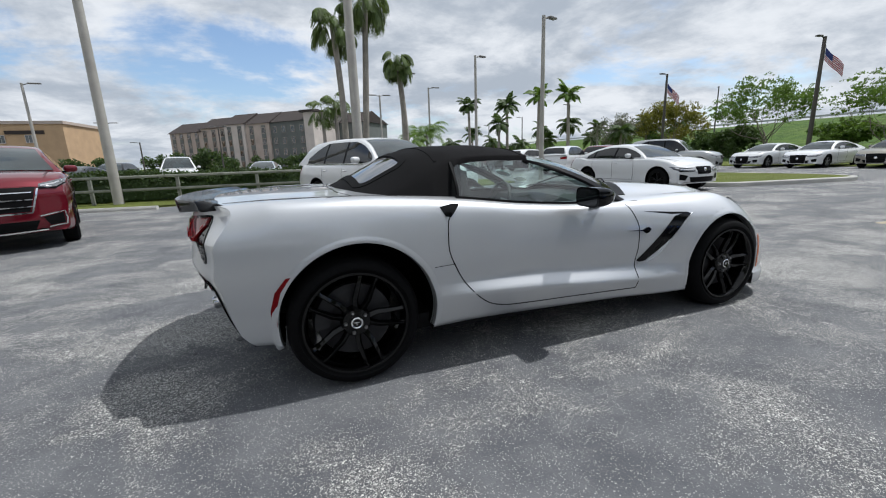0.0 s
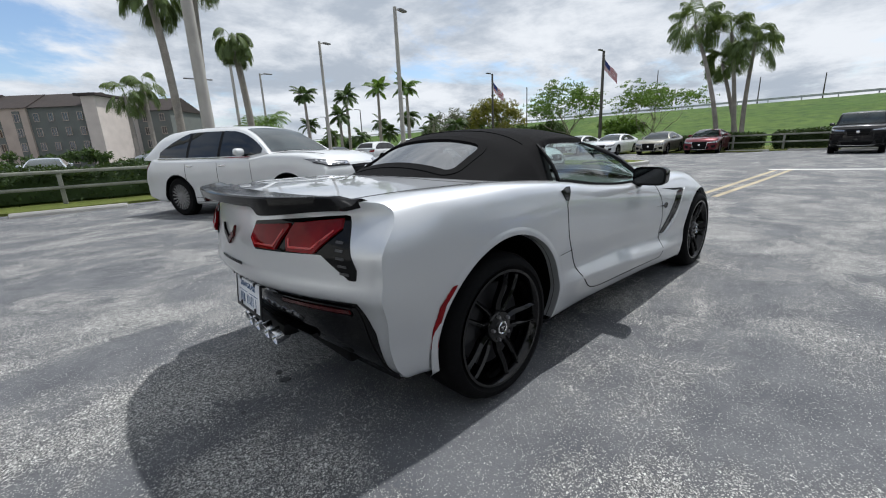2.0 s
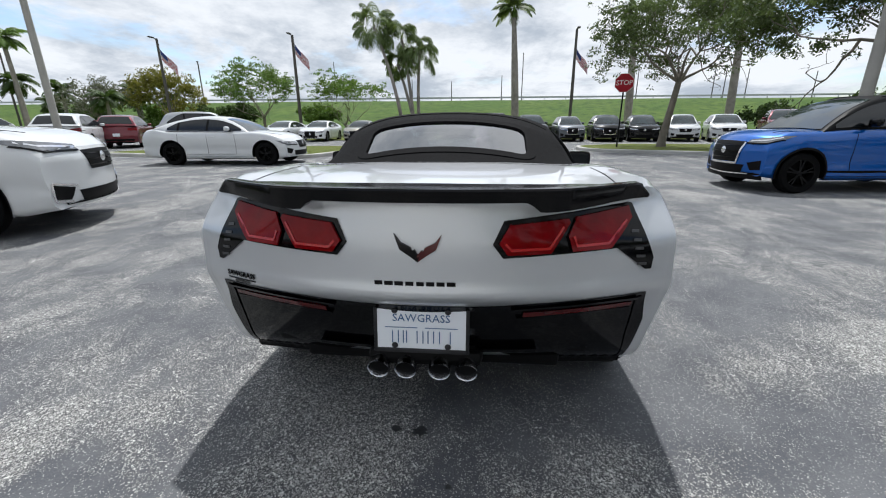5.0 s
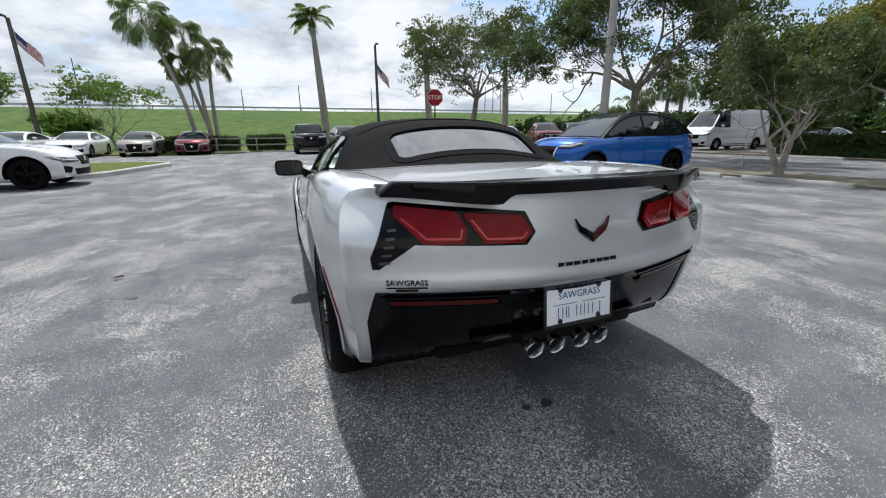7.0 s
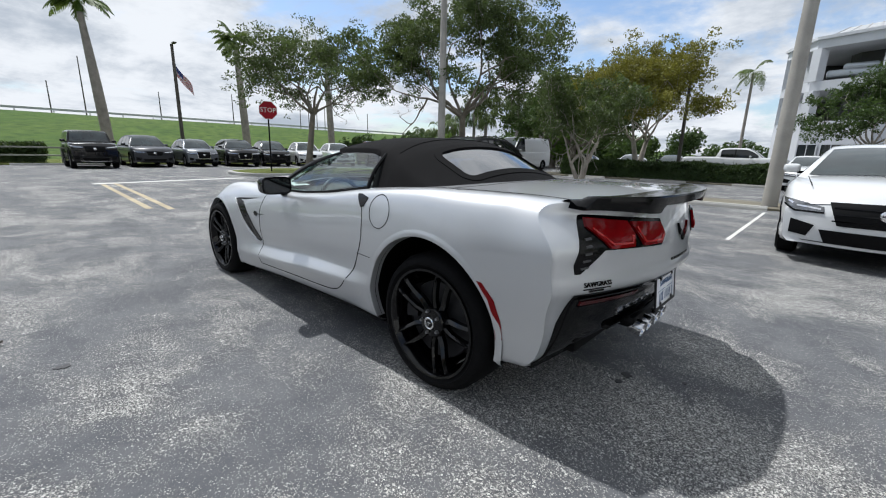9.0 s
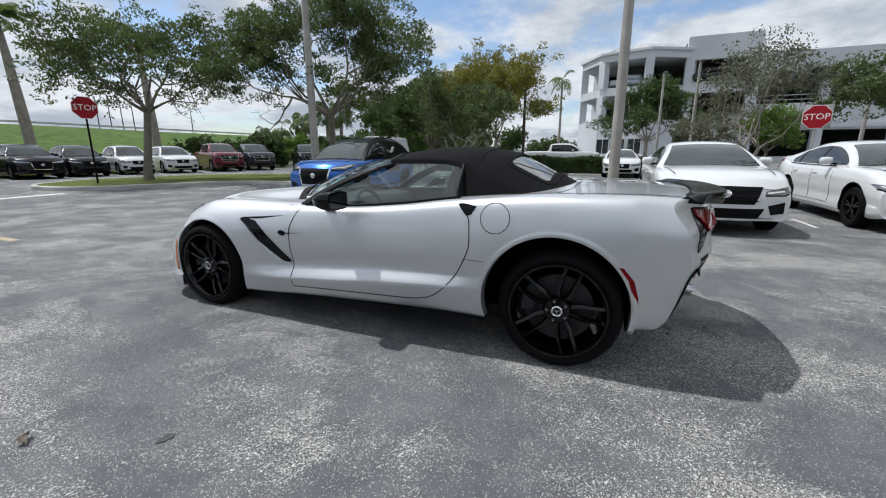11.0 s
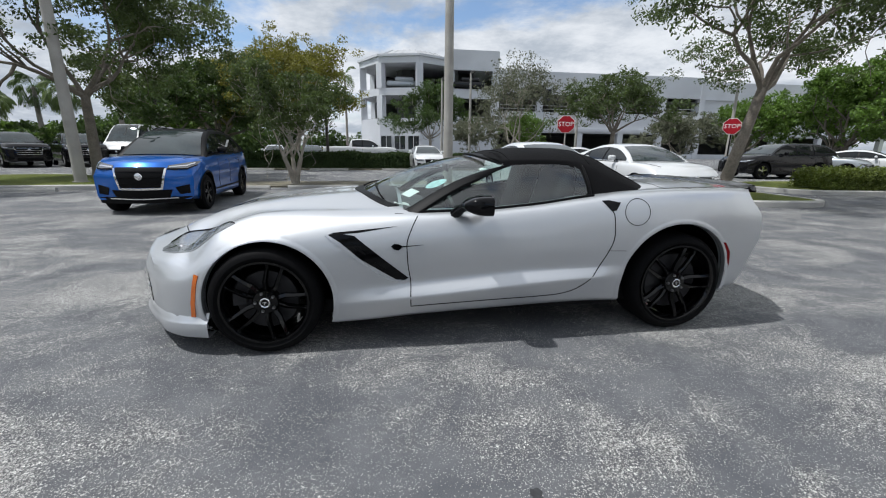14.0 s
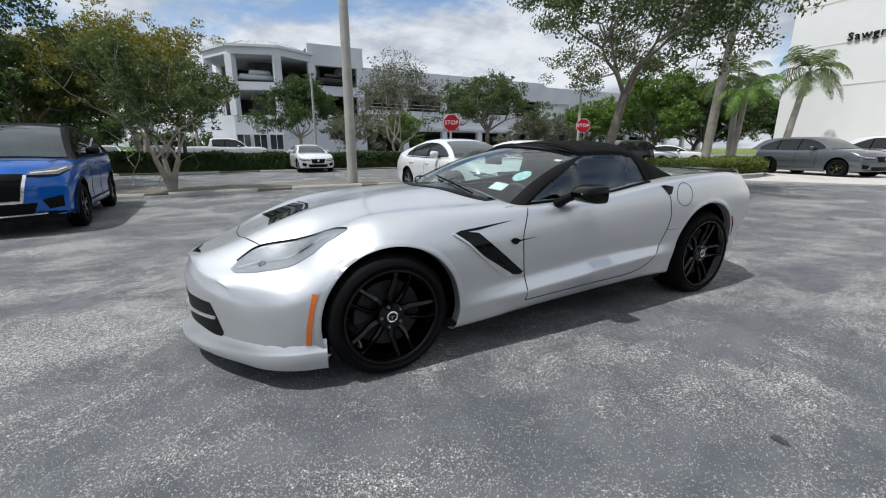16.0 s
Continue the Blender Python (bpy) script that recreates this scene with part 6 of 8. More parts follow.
parked_car("pickup_truck", "white pickup behind the long hedge", ground_pose(2.0, -31.0, 180), PICKUP, WHITE_PAINT, LOT)
for x, y, hd, mt, nm in ((9.0, -32.0, 100, WHITE_PAINT, "white sedan behind the long hedge"), (14.0, -34.0, 95, STEEL_PAINT, "silver sedan behind the long hedge"), (18.0, -36.0, 90, WHITE_PAINT, "white sedan behind the long hedge"), (6.0, -31.5, 100, BLACK_PAINT, "black sedan behind the long hedge")):
    parked_car("sedan", nm, ground_pose(x, y, hd), SEDAN, mt, LOT)

# ---- kerbs, islands, markings ----
def rounded(points, rad, n=6):
    """Outline with its corners rounded."""
    out = []
    for i in range(len(points)):
        a, b, c = (Vector(points[(i + k) % len(points)]) for k in (-1, 0, 1))
        d1, d2 = (a - b), (c - b)
        r = min(rad, d1.length * 0.45, d2.length * 0.45)
        p, q = b + d1.normalized() * r, b + d2.normalized() * r
        for k in range(n + 1):
            t = k / n
            out.append(tuple(p.lerp(b, t).lerp(b.lerp(q, t), t)))
    return out


def inset(points, d):
    n, out = len(points), []
    area = sum(points[i][0] * points[(i + 1) % n][1] - points[(i + 1) % n][0] * points[i][1] for i in range(n))
    sg = 1 if area > 0 else -1
    for i in range(n):
        a, c = Vector(points[i - 1]), Vector(points[(i + 1) % n])
        t = (c - a).normalized()
        out.append((points[i][0] - sg * t.y * d, points[i][1] + sg * t.x * d))
    return out


def island(points, label, rad=1.0, kerb=0.16, grass=GRASS, number=""):
    line = rounded(points, rad)
    inner = inset(line, kerb)
    rows = []
    for (a, b), (c, d) in zip(line, inner):
        rows.append([(a, b, -0.02), (a, b, 0.115), (a * 0.85 + c * 0.15, b * 0.85 + d * 0.15, 0.14), (c, d, 0.14), (c, d, 0.05)])
    rows.append(rows[0])
    tagged(part("kerb" + number, grid(rows), CONCRETE, smooth=False), "pale concrete kerb", "kerb", kind="structure")
    lawn = slab(inner, 0.13, 0.0)
    tagged(part("lawn" + number, lawn, grass, smooth=False), label, "lawn", kind="structure")
    return line


island([(10.9, 11.0), (10.7, 5.9), (16.2, 4.8), (17.2, 6.6), (16.8, 12.6), (11.9, 15.4)], "grass island beside the white sports sedan", 1.2, number="_1")
island([(7.6, -9.75), (12.6, -9.3), (14.8, -4.6), (17.6, -4.6), (19.6, -7.6), (18.6, -12.6), (13.5, -15.2), (7.6, -12.9)], "grass island with a stop sign and young tree", 1.3, number="_2")
island([(-9.9, -4.6), (-7.3, -4.9), (-7.3, -11.6), (-10.2, -11.6)], "small grass island under a tree", 0.8, number="_3")
island([(-11.3, -9.0), (-12.0, -7.0), (-18.4, -6.4), (-22.0, -9.2), (-20.5, -11.0), (-12.6, -10.8)], "clipped lawn with a low hedge", 1.0, number="_4")
STRIP = material("bare_verge", (0.16, 0.145, 0.105), 0.9, grain=0.35, grain_scale=30, blot=0.4, blot_scale=1.2, bump=0.5, bump_scale=40)
tagged(part("verge_1", slab([(-7.3, -12.1), (7.6, -12.1), (7.6, -10.2), (-7.3, -10.2)], 0.05, 0.0), STRIP, smooth=False), "thin dry verge with worn grass", "verge", kind="structure")
tagged(part("verge_2", slab([(-40, 11.9), (4.0, 11.9), (8.0, 13.4), (8.0, 16.6), (-40, 16.6)], 0.06, 0.0), GRASS, smooth=False), "grass verge along the rail", "verge", kind="structure")
tagged(part("verge_3", slab([(28.4, -30), (40, -30), (40, 60), (27.0, 60), (27.0, 3.4), (28.4, 2.4)], 0.06, 0.0), GRASS, smooth=False), "grass verge at the foot of the bank", "verge", kind="structure")
tagged(part("verge_4", slab([(-14, -24.2), (14, -24.2), (14, -20.9), (-14, -20.9)], 0.06, 0.0), STRIP, smooth=False), "planting strip under the long hedge", "verge", kind="structure")
tagged(part("forecourt", slab([(-14.4, -5.5), (-16.6, -1.5), (-18.4, 12.0), (-60, 12), (-60, -9.5), (-22.4, -9.3), (-18.6, -6.2)], 0.05, 0.0), material("pale_concrete", (0.46, 0.435, 0.40), 0.85, grain=0.1, grain_scale=60, blot=0.15, blot_scale=0.8, bump=0.1), smooth=False), "pale concrete showroom forecourt", "forecourt", kind="structure")


def wheel_stop(length=1.9):
    prof = ((-0.075, 0.0), (-0.07, 0.06), (-0.05, 0.11), (0.05, 0.11), (0.07, 0.06), (0.075, 0.0))
    return grid([[(x, y, z) for y, z in prof] for x in (-length / 2, -length / 2 + 0.02, length / 2 - 0.02, length / 2)], True, True)


ws = tagged(part("wheel_stop", wheel_stop(2.1), CONCRETE, smooth=False), "pale concrete wheel stop on the asphalt", "wheel stop", "wheel stops")
ws.matrix_basis = pose(2.40, -9.78, 0, 0, 0, 5)
for x, y, a in ((-0.65, -10.05, 1), (-3.3, -10.0, 0), (5.0, -9.6, 2), (7.4, -9.4, 0), (10.4, -9.15, 4), (-6.1, -10.0, 0), (-6.3, 11.35, -12), (-2.6, 11.0, -6), (1.2, 11.2, 0), (-9.3, 11.6, -8), (27.9, 0.9, 90), (27.9, -1.3, 90), (27.6, 3.8, 90), (3.5, -20.6, 0), (-0.5, -20.6, 0), (7.5, -20.6, 0)):
    copy_thing(ws, pose(x, y, 0, 0, 0, a))


def stripe(pts, width, mat, name, label):
    rows = []
    p = [Vector(q) for q in pts]
    for i, q in enumerate(p):
        d = (p[min(i + 1, len(p) - 1)] - p[max(i - 1, 0)]).normalized()
        nn = Vector((-d.y, d.x)) * width / 2
        rows.append([(q.x + nn.x, q.y + nn.y, 0.004), (q.x - nn.x, q.y - nn.y, 0.004)])
    tagged(part(name, grid(rows), mat, smooth=False), label, "road marking", "road markings", "structure")


stripe([(6.5, 0.42), (9.5, 0.34), (12.9, 0.25)], 0.11, YELLOW_MARK, "marking_1", "faded yellow centre line")
stripe([(6.2, 0.14), (9.5, 0.02), (13.2, -0.08)], 0.11, YELLOW_MARK, "marking_2", "faded yellow centre line")
stripe([(13.2, 0.45), (13.8, -2.0), (14.2, -4.3)], 0.32, WHITE_MARK, "marking_3", "white stop line")
for i, (a, b) in enumerate((((-4.78, -5.3), (-4.78, -6.3)), ((-1.7, -5.0), (-1.7, -9.6)))):
    stripe([a, b], 0.055, WHITE_MARK, f"marking_{4 + i}", "worn white bay line")

# ---- grass bank with guard rail ----
rows = []
for y in np.linspace(-320, 360, 69):
    line = []
    for t in np.linspace(0, 1, 14):
        x = 37 + 43 * t
        z = 5.45 * smooth_step(-0.08, 1.06, t) + 0.16 * noise.noise(Vector((x * 0.12, y * 0.12, 0)))
        line.append((x, y, max(z, -0.02)))
    line += [(95, y, 5.5), (150, y, 5.4)]
    rows.append(line)
tagged(part("bank", grid(rows), BANK_GRASS), "long green grassy highway embankment", "embankment", kind="structure")
GALV = material("galvanised_rail", (0.50, 0.51, 0.52), 0.45, 0.6, blot=0.15, blot_scale=4)
guard = thing("guard_rail", "pale metal guard rail on top of the bank", "guard rail", m=pose(80.5, 0, 5.2))
part("rail", grid([[(0.0, y, 0.55), (0.04, y, 0.62), (0.0, y, 0.70), (0.04, y, 0.78), (0.0, y, 0.86)] for y in np.linspace(-300, 340, 81)]), GALV, guard)
post = part("post", block((0.12, 0.14, 0.95), (0.06, 0, 0.35)), GALV, guard)
for y in np.arange(-148, 152, 4.0):
    q = post.copy()
    scene.collection.objects.link(q)
    q.location = (0, y, 0)

# ---- timber rail fence on the left ----
RAIL_MAT = material("weathered_rail_paint", (0.23, 0.235, 0.20), 0.8, grain=0.2, grain_scale=40, blot=0.3, blot_scale=3, rand=0.08)


def rail_fence(name, label, a, b, posts, m=None):
    f = thing(name, label, "fence")
    a, b = Vector(a), Vector(b)
    d = (b - a)
    ang = math.degrees(math.atan2(d.y, d.x))
    for z in (0.88, 0.46):
        part("rail", moved(block((d.length, 0.06, 0.09), (d.length / 2, 0, z), 0.02), pose(a.x, a.y, 0.04, 0, 0, ang)), RAIL_MAT, f)
    for k in range(posts):
        p = a.lerp(b, (k + 0.5) / posts)
        part("post", moved(block((0.10, 0.10, 1.0), (0, 0, 0.44), 0.015), pose(p.x, p.y + 0.07, 0, 0, 0, ang)), RAIL_MAT, f)
    return f


rail_fence("rail_fence", "low weathered two-rail fence before the hedge", (-34, 15.2), (3.6, 12.9), 15)
rail_fence("rail_fence", "low weathered two-rail fence at the foot of the bank", (28.9, 6.0), (28.9, -14.0), 8)


# ---- foliage ----
BARK = material("grey_bark", (0.19, 0.165, 0.135), 0.9, grain=0.3, grain_scale=25, blot=0.3, blot_scale=3, bump=0.6, bump_scale=22)
PALE_BARK = material("pale_smooth_bark", (0.33, 0.30, 0.255), 0.85, grain=0.15, grain_scale=30, blot=0.3, blot_scale=4, bump=0.3, bump_scale=25)
PALM_BARK = material("palm_trunk", (0.27, 0.245, 0.215), 0.9, grain=0.2, grain_scale=30, blot=0.25, blot_scale=2.5, bump=0.5, bump_scale=14)
LEAF_OAK = leaf_material("oak_leaves", (0.068, 0.096, 0.036), (0.12, 0.17, 0.036))
LEAF_DARK = leaf_material("dark_leaves", (0.046, 0.078, 0.022), (0.09, 0.15, 0.028))
LEAF_YELLOW = leaf_material("yellow_green_leaves", (0.150, 0.155, 0.026), (0.27, 0.25, 0.036))
LEAF_BRIGHT = leaf_material("bright_leaves", (0.095, 0.165, 0.028), (0.17, 0.28, 0.04))
LEAF_GREY = leaf_material("grey_leaves", (0.14, 0.15, 0.10), (0.16, 0.17, 0.10))
LEAF_PALM = leaf_material("palm_leaves", (0.085, 0.125, 0.036), (0.16, 0.22, 0.05), 0.3)
LEAF_HEDGE = leaf_material("hedge_leaves", (0.035, 0.062, 0.018), (0.07, 0.11, 0.02))
LEAF_HEDGE2 = leaf_material("low_hedge_leaves", (0.115, 0.150, 0.030), (0.18, 0.22, 0.03))


def leaf_cards(rng, centres, radii, count, size, squash=0.8):
    """Many small pointed leaves scattered through clumps, denser at their skins."""
    centres, radii = np.array(centres), np.array(radii)
    share = radii ** 2 / np.sum(radii ** 2)
    which = rng.choice(len(radii), count, p=share)
    d = rng.normal(size=(count, 3))
    d /= np.linalg.norm(d, axis=1)[:, None]
    rad = radii[which] * rng.uniform(0.1, 1.0, count) ** 0.5
    p = centres[which] + d * rad[:, None] * np.array([1, 1, squash])
    a = rng.normal(size=(count, 3)) + np.array([0, 0, -0.35])
    a /= np.linalg.norm(a, axis=1)[:, None]
    b = np.cross(a, rng.normal(size=(count, 3)))
    b /= np.linalg.norm(b, axis=1)[:, None]
    s = (size * rng.uniform(0.6, 1.35, count))[:, None]
    verts = np.stack([p - a * s, p + b * s * 0.45, p + a * s, p - b * s * 0.45], 1).reshape(-1, 3)
    faces = np.arange(4 * count).reshape(-1, 4)
    return verts.tolist(), faces.tolist()


def mesh_part(name, verts, faces, mat, parent, label="", kind=""):
    me = bpy.data.meshes.new(name)
    me.from_pydata(verts, [], faces)
    me.materials.append(mat)
    ob = new(name, me)
    ob.parent = parent
    return tagged(ob, label, kind=kind)


def tube_data(path, radii, seg, verts, faces):
    """Adds a round tapering bar to lists of corners and faces."""
    ref = None
    for i, p in enumerate(path):
        d = (path[min(i + 1, len(path) - 1)] - path[max(i - 1, 0)]).normalized()
        ref = d.orthogonal().normalized() if ref is None else (ref - d * ref.dot(d)).normalized()
        o = d.cross(ref)
        b = len(verts)
        for k in range(seg):
            a = 2 * math.pi * k / seg
            verts.append(tuple(p + (ref * math.cos(a) + o * math.sin(a)) * radii[i]))
            if i:
                k2 = (k + 1) % seg
                faces.append((b - seg + k, b - seg + k2, b + k2, b + k))


def broad_tree(label, at, height, spread, seed, leaf=LEAF_OAK, bark=BARK, trunk=0.20, fork=0.28, leaves=7000, leaf_size=0.06, lean=(0, 0), stems=1, squash=0.75, limbs=7, z0=0.0, low=0.42, droop=0.0):
    """A tapered trunk with forking limbs and a crown of many small leaves; spread and height are those of the finished crown."""
    rng = np.random.default_rng(seed)
    tree = thing("tree", label, "tree", m=pose(at[0], at[1], z0))
    fork_z = height * fork
    top = Vector((lean[0], lean[1], fork_z))
    tips, wood = [], []

    def grow(p, d, length, rad, depth, foot):
        q = [p]
        for _ in range(4):
            d = (d + Vector(rng.normal(size=3)) * 0.17 + Vector((0, 0, 0.05))).normalized()
            q.append(q[-1] + d * length / 4)
        wood.append((q, [max(0.007, rad * (1 - 0.5 * k / 4)) for k in range(5)], 7 if depth < 2 else 4, foot))
        if depth >= 2:
            tips.append((q[2].lerp(q[3], rng.random()), rng.uniform(0.4, 0.8), foot))
        if depth >= 5:
            tips.append((q[-1], rng.uniform(0.55, 1.0), foot))
            return
        for _ in range(2 if depth > 1 or rng.random() < 0.5 else 3):
            grow(q[-1], (d + Vector(rng.normal(size=3)) * 0.60 + Vector((0, 0, 0.08))).normalized(), length * rng.uniform(0.62, 0.84), rad * 0.56, depth + 1, foot)

    for k in range(stems):
        a = 2 * math.pi * k / stems + rng.uniform(0, 1)
        off = Vector((math.cos(a), math.sin(a), 0)) * (0.22 * (stems > 1))
        r = trunk / stems ** 0.5
        q = [Vector((0, 0, -0.1)) + off * 0.2, Vector((0, 0, fork_z * 0.12)) + off * 0.35, Vector((lean[0] * 0.5, lean[1] * 0.5, fork_z * 0.55)) + off * 0.9, top + off * 1.8]
        wood.append((q, [r * 1.4, r, r * 0.85, r * 0.72], 10, None))
        n = max(2, limbs // stems)
        for j in range(n):
            b = a + 2 * math.pi * (j + rng.uniform(-0.3, 0.3)) / n
            d = Vector((math.cos(b), math.sin(b), rng.uniform(0.5, 1.5))).normalized()
            foot = q[-1] - Vector((0, 0, rng.uniform(0, 0.06) * fork_z))
            grow(foot, d, 1.0, r * 0.45, 1, foot)
    # fit the limbs to the crown's size
    far = np.percentile([math.hypot(p.x - lean[0], p.y - lean[1]) for p, _, _ in tips], 92)
    high = max(p.z for p, _, _ in tips) - fork_z
    clump = spread * 0.085
    sx, sz = (spread / 2 - clump * 0.6) / far, (height - fork_z - clump * 0.6) / high

    def fitted(p, foot):
        if foot is None:
            return p
        e = p - foot
        return foot + Vector((e.x * sx, e.y * sx, e.z * sz))

    tv, tf = [], []
    for q, r, n, g in wood:
        tube_data([fitted(p, g) for p in q], r, n, tv, tf)
    mesh_part("trunk", tv, tf, bark, tree).data.shade_smooth()
    cs, rs = [], []
    for p, k, g in tips:
        c = fitted(p, g)
        if c.z > height * low and rng.random() < 0.85:
            for _ in range(3):
                e = Vector(rng.normal(size=3)) * clump * 0.55
                cs.append((c.x + e.x, c.y + e.y, c.z + e.z * 0.7))
                rs.append(clump * (0.22 + 0.34 * k) * rng.uniform(0.6, 1.25))
    v, f = leaf_cards(rng, cs, rs, leaves, leaf_size * 1.2, squash)
    mesh_part("crown", v, f, leaf, tree, kind="stuff")
    return tree


def palm_crown(rng, size, fronds, droop, leaflets=22, width=0.03, fan=False, hang=0.25):
    verts, faces = [], []
    for i in range(fronds):
        az = 2 * math.pi * (i + rng.uniform(-0.3, 0.3)) / fronds * 2.4
        el = radians(rng.uniform(-15, 75)) if not fan else radians(rng.uniform(-35, 80))
        ln = size * rng.uniform(0.8, 1.1)
        d = Vector((math.cos(az) * math.cos(el), math.sin(az) * math.cos(el), math.sin(el)))
        p = Vector((0, 0, 0))
        side = d.cross(Vector((0, 0, 1))).normalized()
        spine = [p.copy()]
        for k in range(9):
            d = (d + Vector((0, 0, -droop * (0.35 + 0.16 * k) * 0.32))).normalized()
            p = p + d * ln / 9
            spine.append(p.copy())
        for k in range(9):
            a, b = spine[k], spine[k + 1]
            base = len(verts)
            wv = side * 0.022 * (1 - k / 10)
            verts += [tuple(a - wv), tuple(a + wv), tuple(b + wv), tuple(b - wv)]
            faces.append((base, base + 1, base + 2, base + 3))
        for k in range(leaflets):
            t = (0.42 if fan else 0.14) + (0.56 if fan else 0.86) * (k + rng.uniform(0, 0.6)) / leaflets
            j = min(int(t * 9), 8)
            c = spine[j].lerp(spine[j + 1], t * 9 - j)
            along = (spine[j + 1] - spine[j]).normalized()
            L = size * (0.30 if not fan else 0.42) * (math.sin(math.pi * min(1, 0.12 + t * 0.92)) * 0.8 + 0.2)
            for sg in (-1, 1):
                dd = (side * sg * 0.85 + along * 0.55 + Vector((0, 0, -hang - 0.25 * rng.random()))).normalized()
                m1, e = c + dd * L * 0.5 + Vector((0, 0, 0.02)), c + dd * L + Vector((0, 0, -hang * L * 0.8))
                wv = along * width
                base = len(verts)
                verts += [tuple(c - wv * 0.6), tuple(c + wv * 0.6), tuple(m1 + wv), tuple(m1 - wv), tuple(e)]
                faces += [(base, base + 1, base + 2, base + 3), (base + 3, base + 2, base + 4)]
    return verts, faces


def palm(label, at, height, seed, size=2.4, fronds=15, droop=0.55, r0=0.20, r1=0.13, lean=(0, 0), curve=0.0, royal=False, fan=False, leaf=None, z0=0.0, leaflets=22, group="palms", wide=0.032):
    rng = np.random.default_rng(seed)
    p = thing("palm_tree", label, "palm tree", group, pose(at[0], at[1], z0))
    pts, rad = [], []
    for k in np.linspace(0, 1, 12):
        bend = math.sin(math.pi * k) * curve
        pts.append((lean[0] * k ** 1.3 + bend, lean[1] * k ** 1.3 + bend * 0.4, -0.15 + (height + 0.15) * k))
        rad.append(r0 * (1.35 - 0.35 * min(1, k * 8)) * (1 - k) + r1 * k + (0.05 * math.sin(math.pi * k) if royal else 0))
    part("trunk", tube(pts, rad, 10), PALM_BARK, p)
    if royal:
        part("crown_shaft", tube([pts[-1], (pts[-1][0], pts[-1][1], height + size * 0.38)], [r1 * 1.05, r1 * 0.45], 10), LEAF_BRIGHT, p, "smooth green crown shaft")
    v, f = palm_crown(rng, size, fronds, droop, leaflets, wide if not fan else 0.028, fan, 0.55 if fan else 0.25)
    zt = height + (size * 0.34 if royal else 0)
    v = [(a + pts[-1][0], b + pts[-1][1], c + zt) for a, b, c in v]
    mesh_part("crown", v, f, leaf or LEAF_PALM, p, kind="stuff")
    return p


def hedge(label, line, width, height, seed, leaf=LEAF_HEDGE, count=3500, leaf_size=0.05, z0=0.05, bumpy=0.08, name="hedge"):
    """A clipped hedge: a lumpy woody core with a coat of leaves."""
    rng = np.random.default_rng(seed)
    h = thing(name, label, "hedge", "hedges")
    rows, skin = [], []
    p = [Vector(q) for q in smooth_line(line, max(6, int(sum((Vector(b) - Vector(a)).length for a, b in zip(line, line[1:])) / 0.35)))]
    for i, q in enumerate(p):
        d = (p[min(i + 1, len(p) - 1)] - p[max(i - 1, 0)]).normalized()
        nn = Vector((-d.y, d.x))
        ring = []
        for k in range(14):
            a = math.pi * k / 13
            e = 1 + bumpy * 3 * noise.noise(Vector((q.x * 0.9, q.y * 0.9, k * 0.45 + seed)))
            ca, sa = math.cos(a), math.sin(a)
            ww = width / 2 * math.copysign(abs(ca) ** 0.4, ca) * e
            zz = z0 + (height - z0) * abs(sa) ** 0.35 * (1 + bumpy * 2 * noise.noise(Vector((q.x * 0.7, q.y * 0.7, seed + 9))))
            ring.append((q.x + nn.x * ww, q.y + nn.y * ww, max(zz, z0)))
        rows.append(ring)
    ends = [[tuple(Vector(v).lerp(Vector((c.x, c.y, height * 0.4)), 0.93)) for v in r] for r, c in ((rows[0], p[0]), (rows[-1], p[-1]))]
    rows = [ends[0]] + rows + [ends[1]]
    p = [p[0]] + p + [p[-1]]
    core = [[tuple(Vector(v).lerp(Vector((p[i].x, p[i].y, height * 0.45)), 0.16)) for v in r] for i, r in enumerate(rows)]
    part("core", grid(core, False, False), leaf, h)
    count *= 4
    pts = np.array(rows)
    i, k = rng.integers(0, len(rows) - 1, count), rng.integers(0, 13, count)
    u, v = rng.random((count, 1)), rng.random((count, 1))
    q = (pts[i, k] * (1 - u) + pts[i + 1, k] * u) * (1 - v) + (pts[i, k + 1] * (1 - u) + pts[i + 1, k + 1] * u) * v
    q += rng.normal(size=(count, 3)) * np.array([0.07, 0.07, 0.05])
    q[:, 2] = np.maximum(q[:, 2], z0)
    a = rng.normal(size=(count, 3))
    a /= np.linalg.norm(a, axis=1)[:, None]
    b = np.cross(a, rng.normal(size=(count, 3)))
    b /= np.linalg.norm(b, axis=1)[:, None]
    s = (leaf_size * rng.uniform(0.5, 1.2, count))[:, None]
    verts = np.stack([q - a * s, q + b * s * 0.5, q + a * s, q - b * s * 0.5], 1).reshape(-1, 3).tolist()
    faces = np.arange(4 * count).reshape(-1, 4).tolist()
    mesh_part("leaves", verts, faces, leaf, h, kind="stuff")
    return h


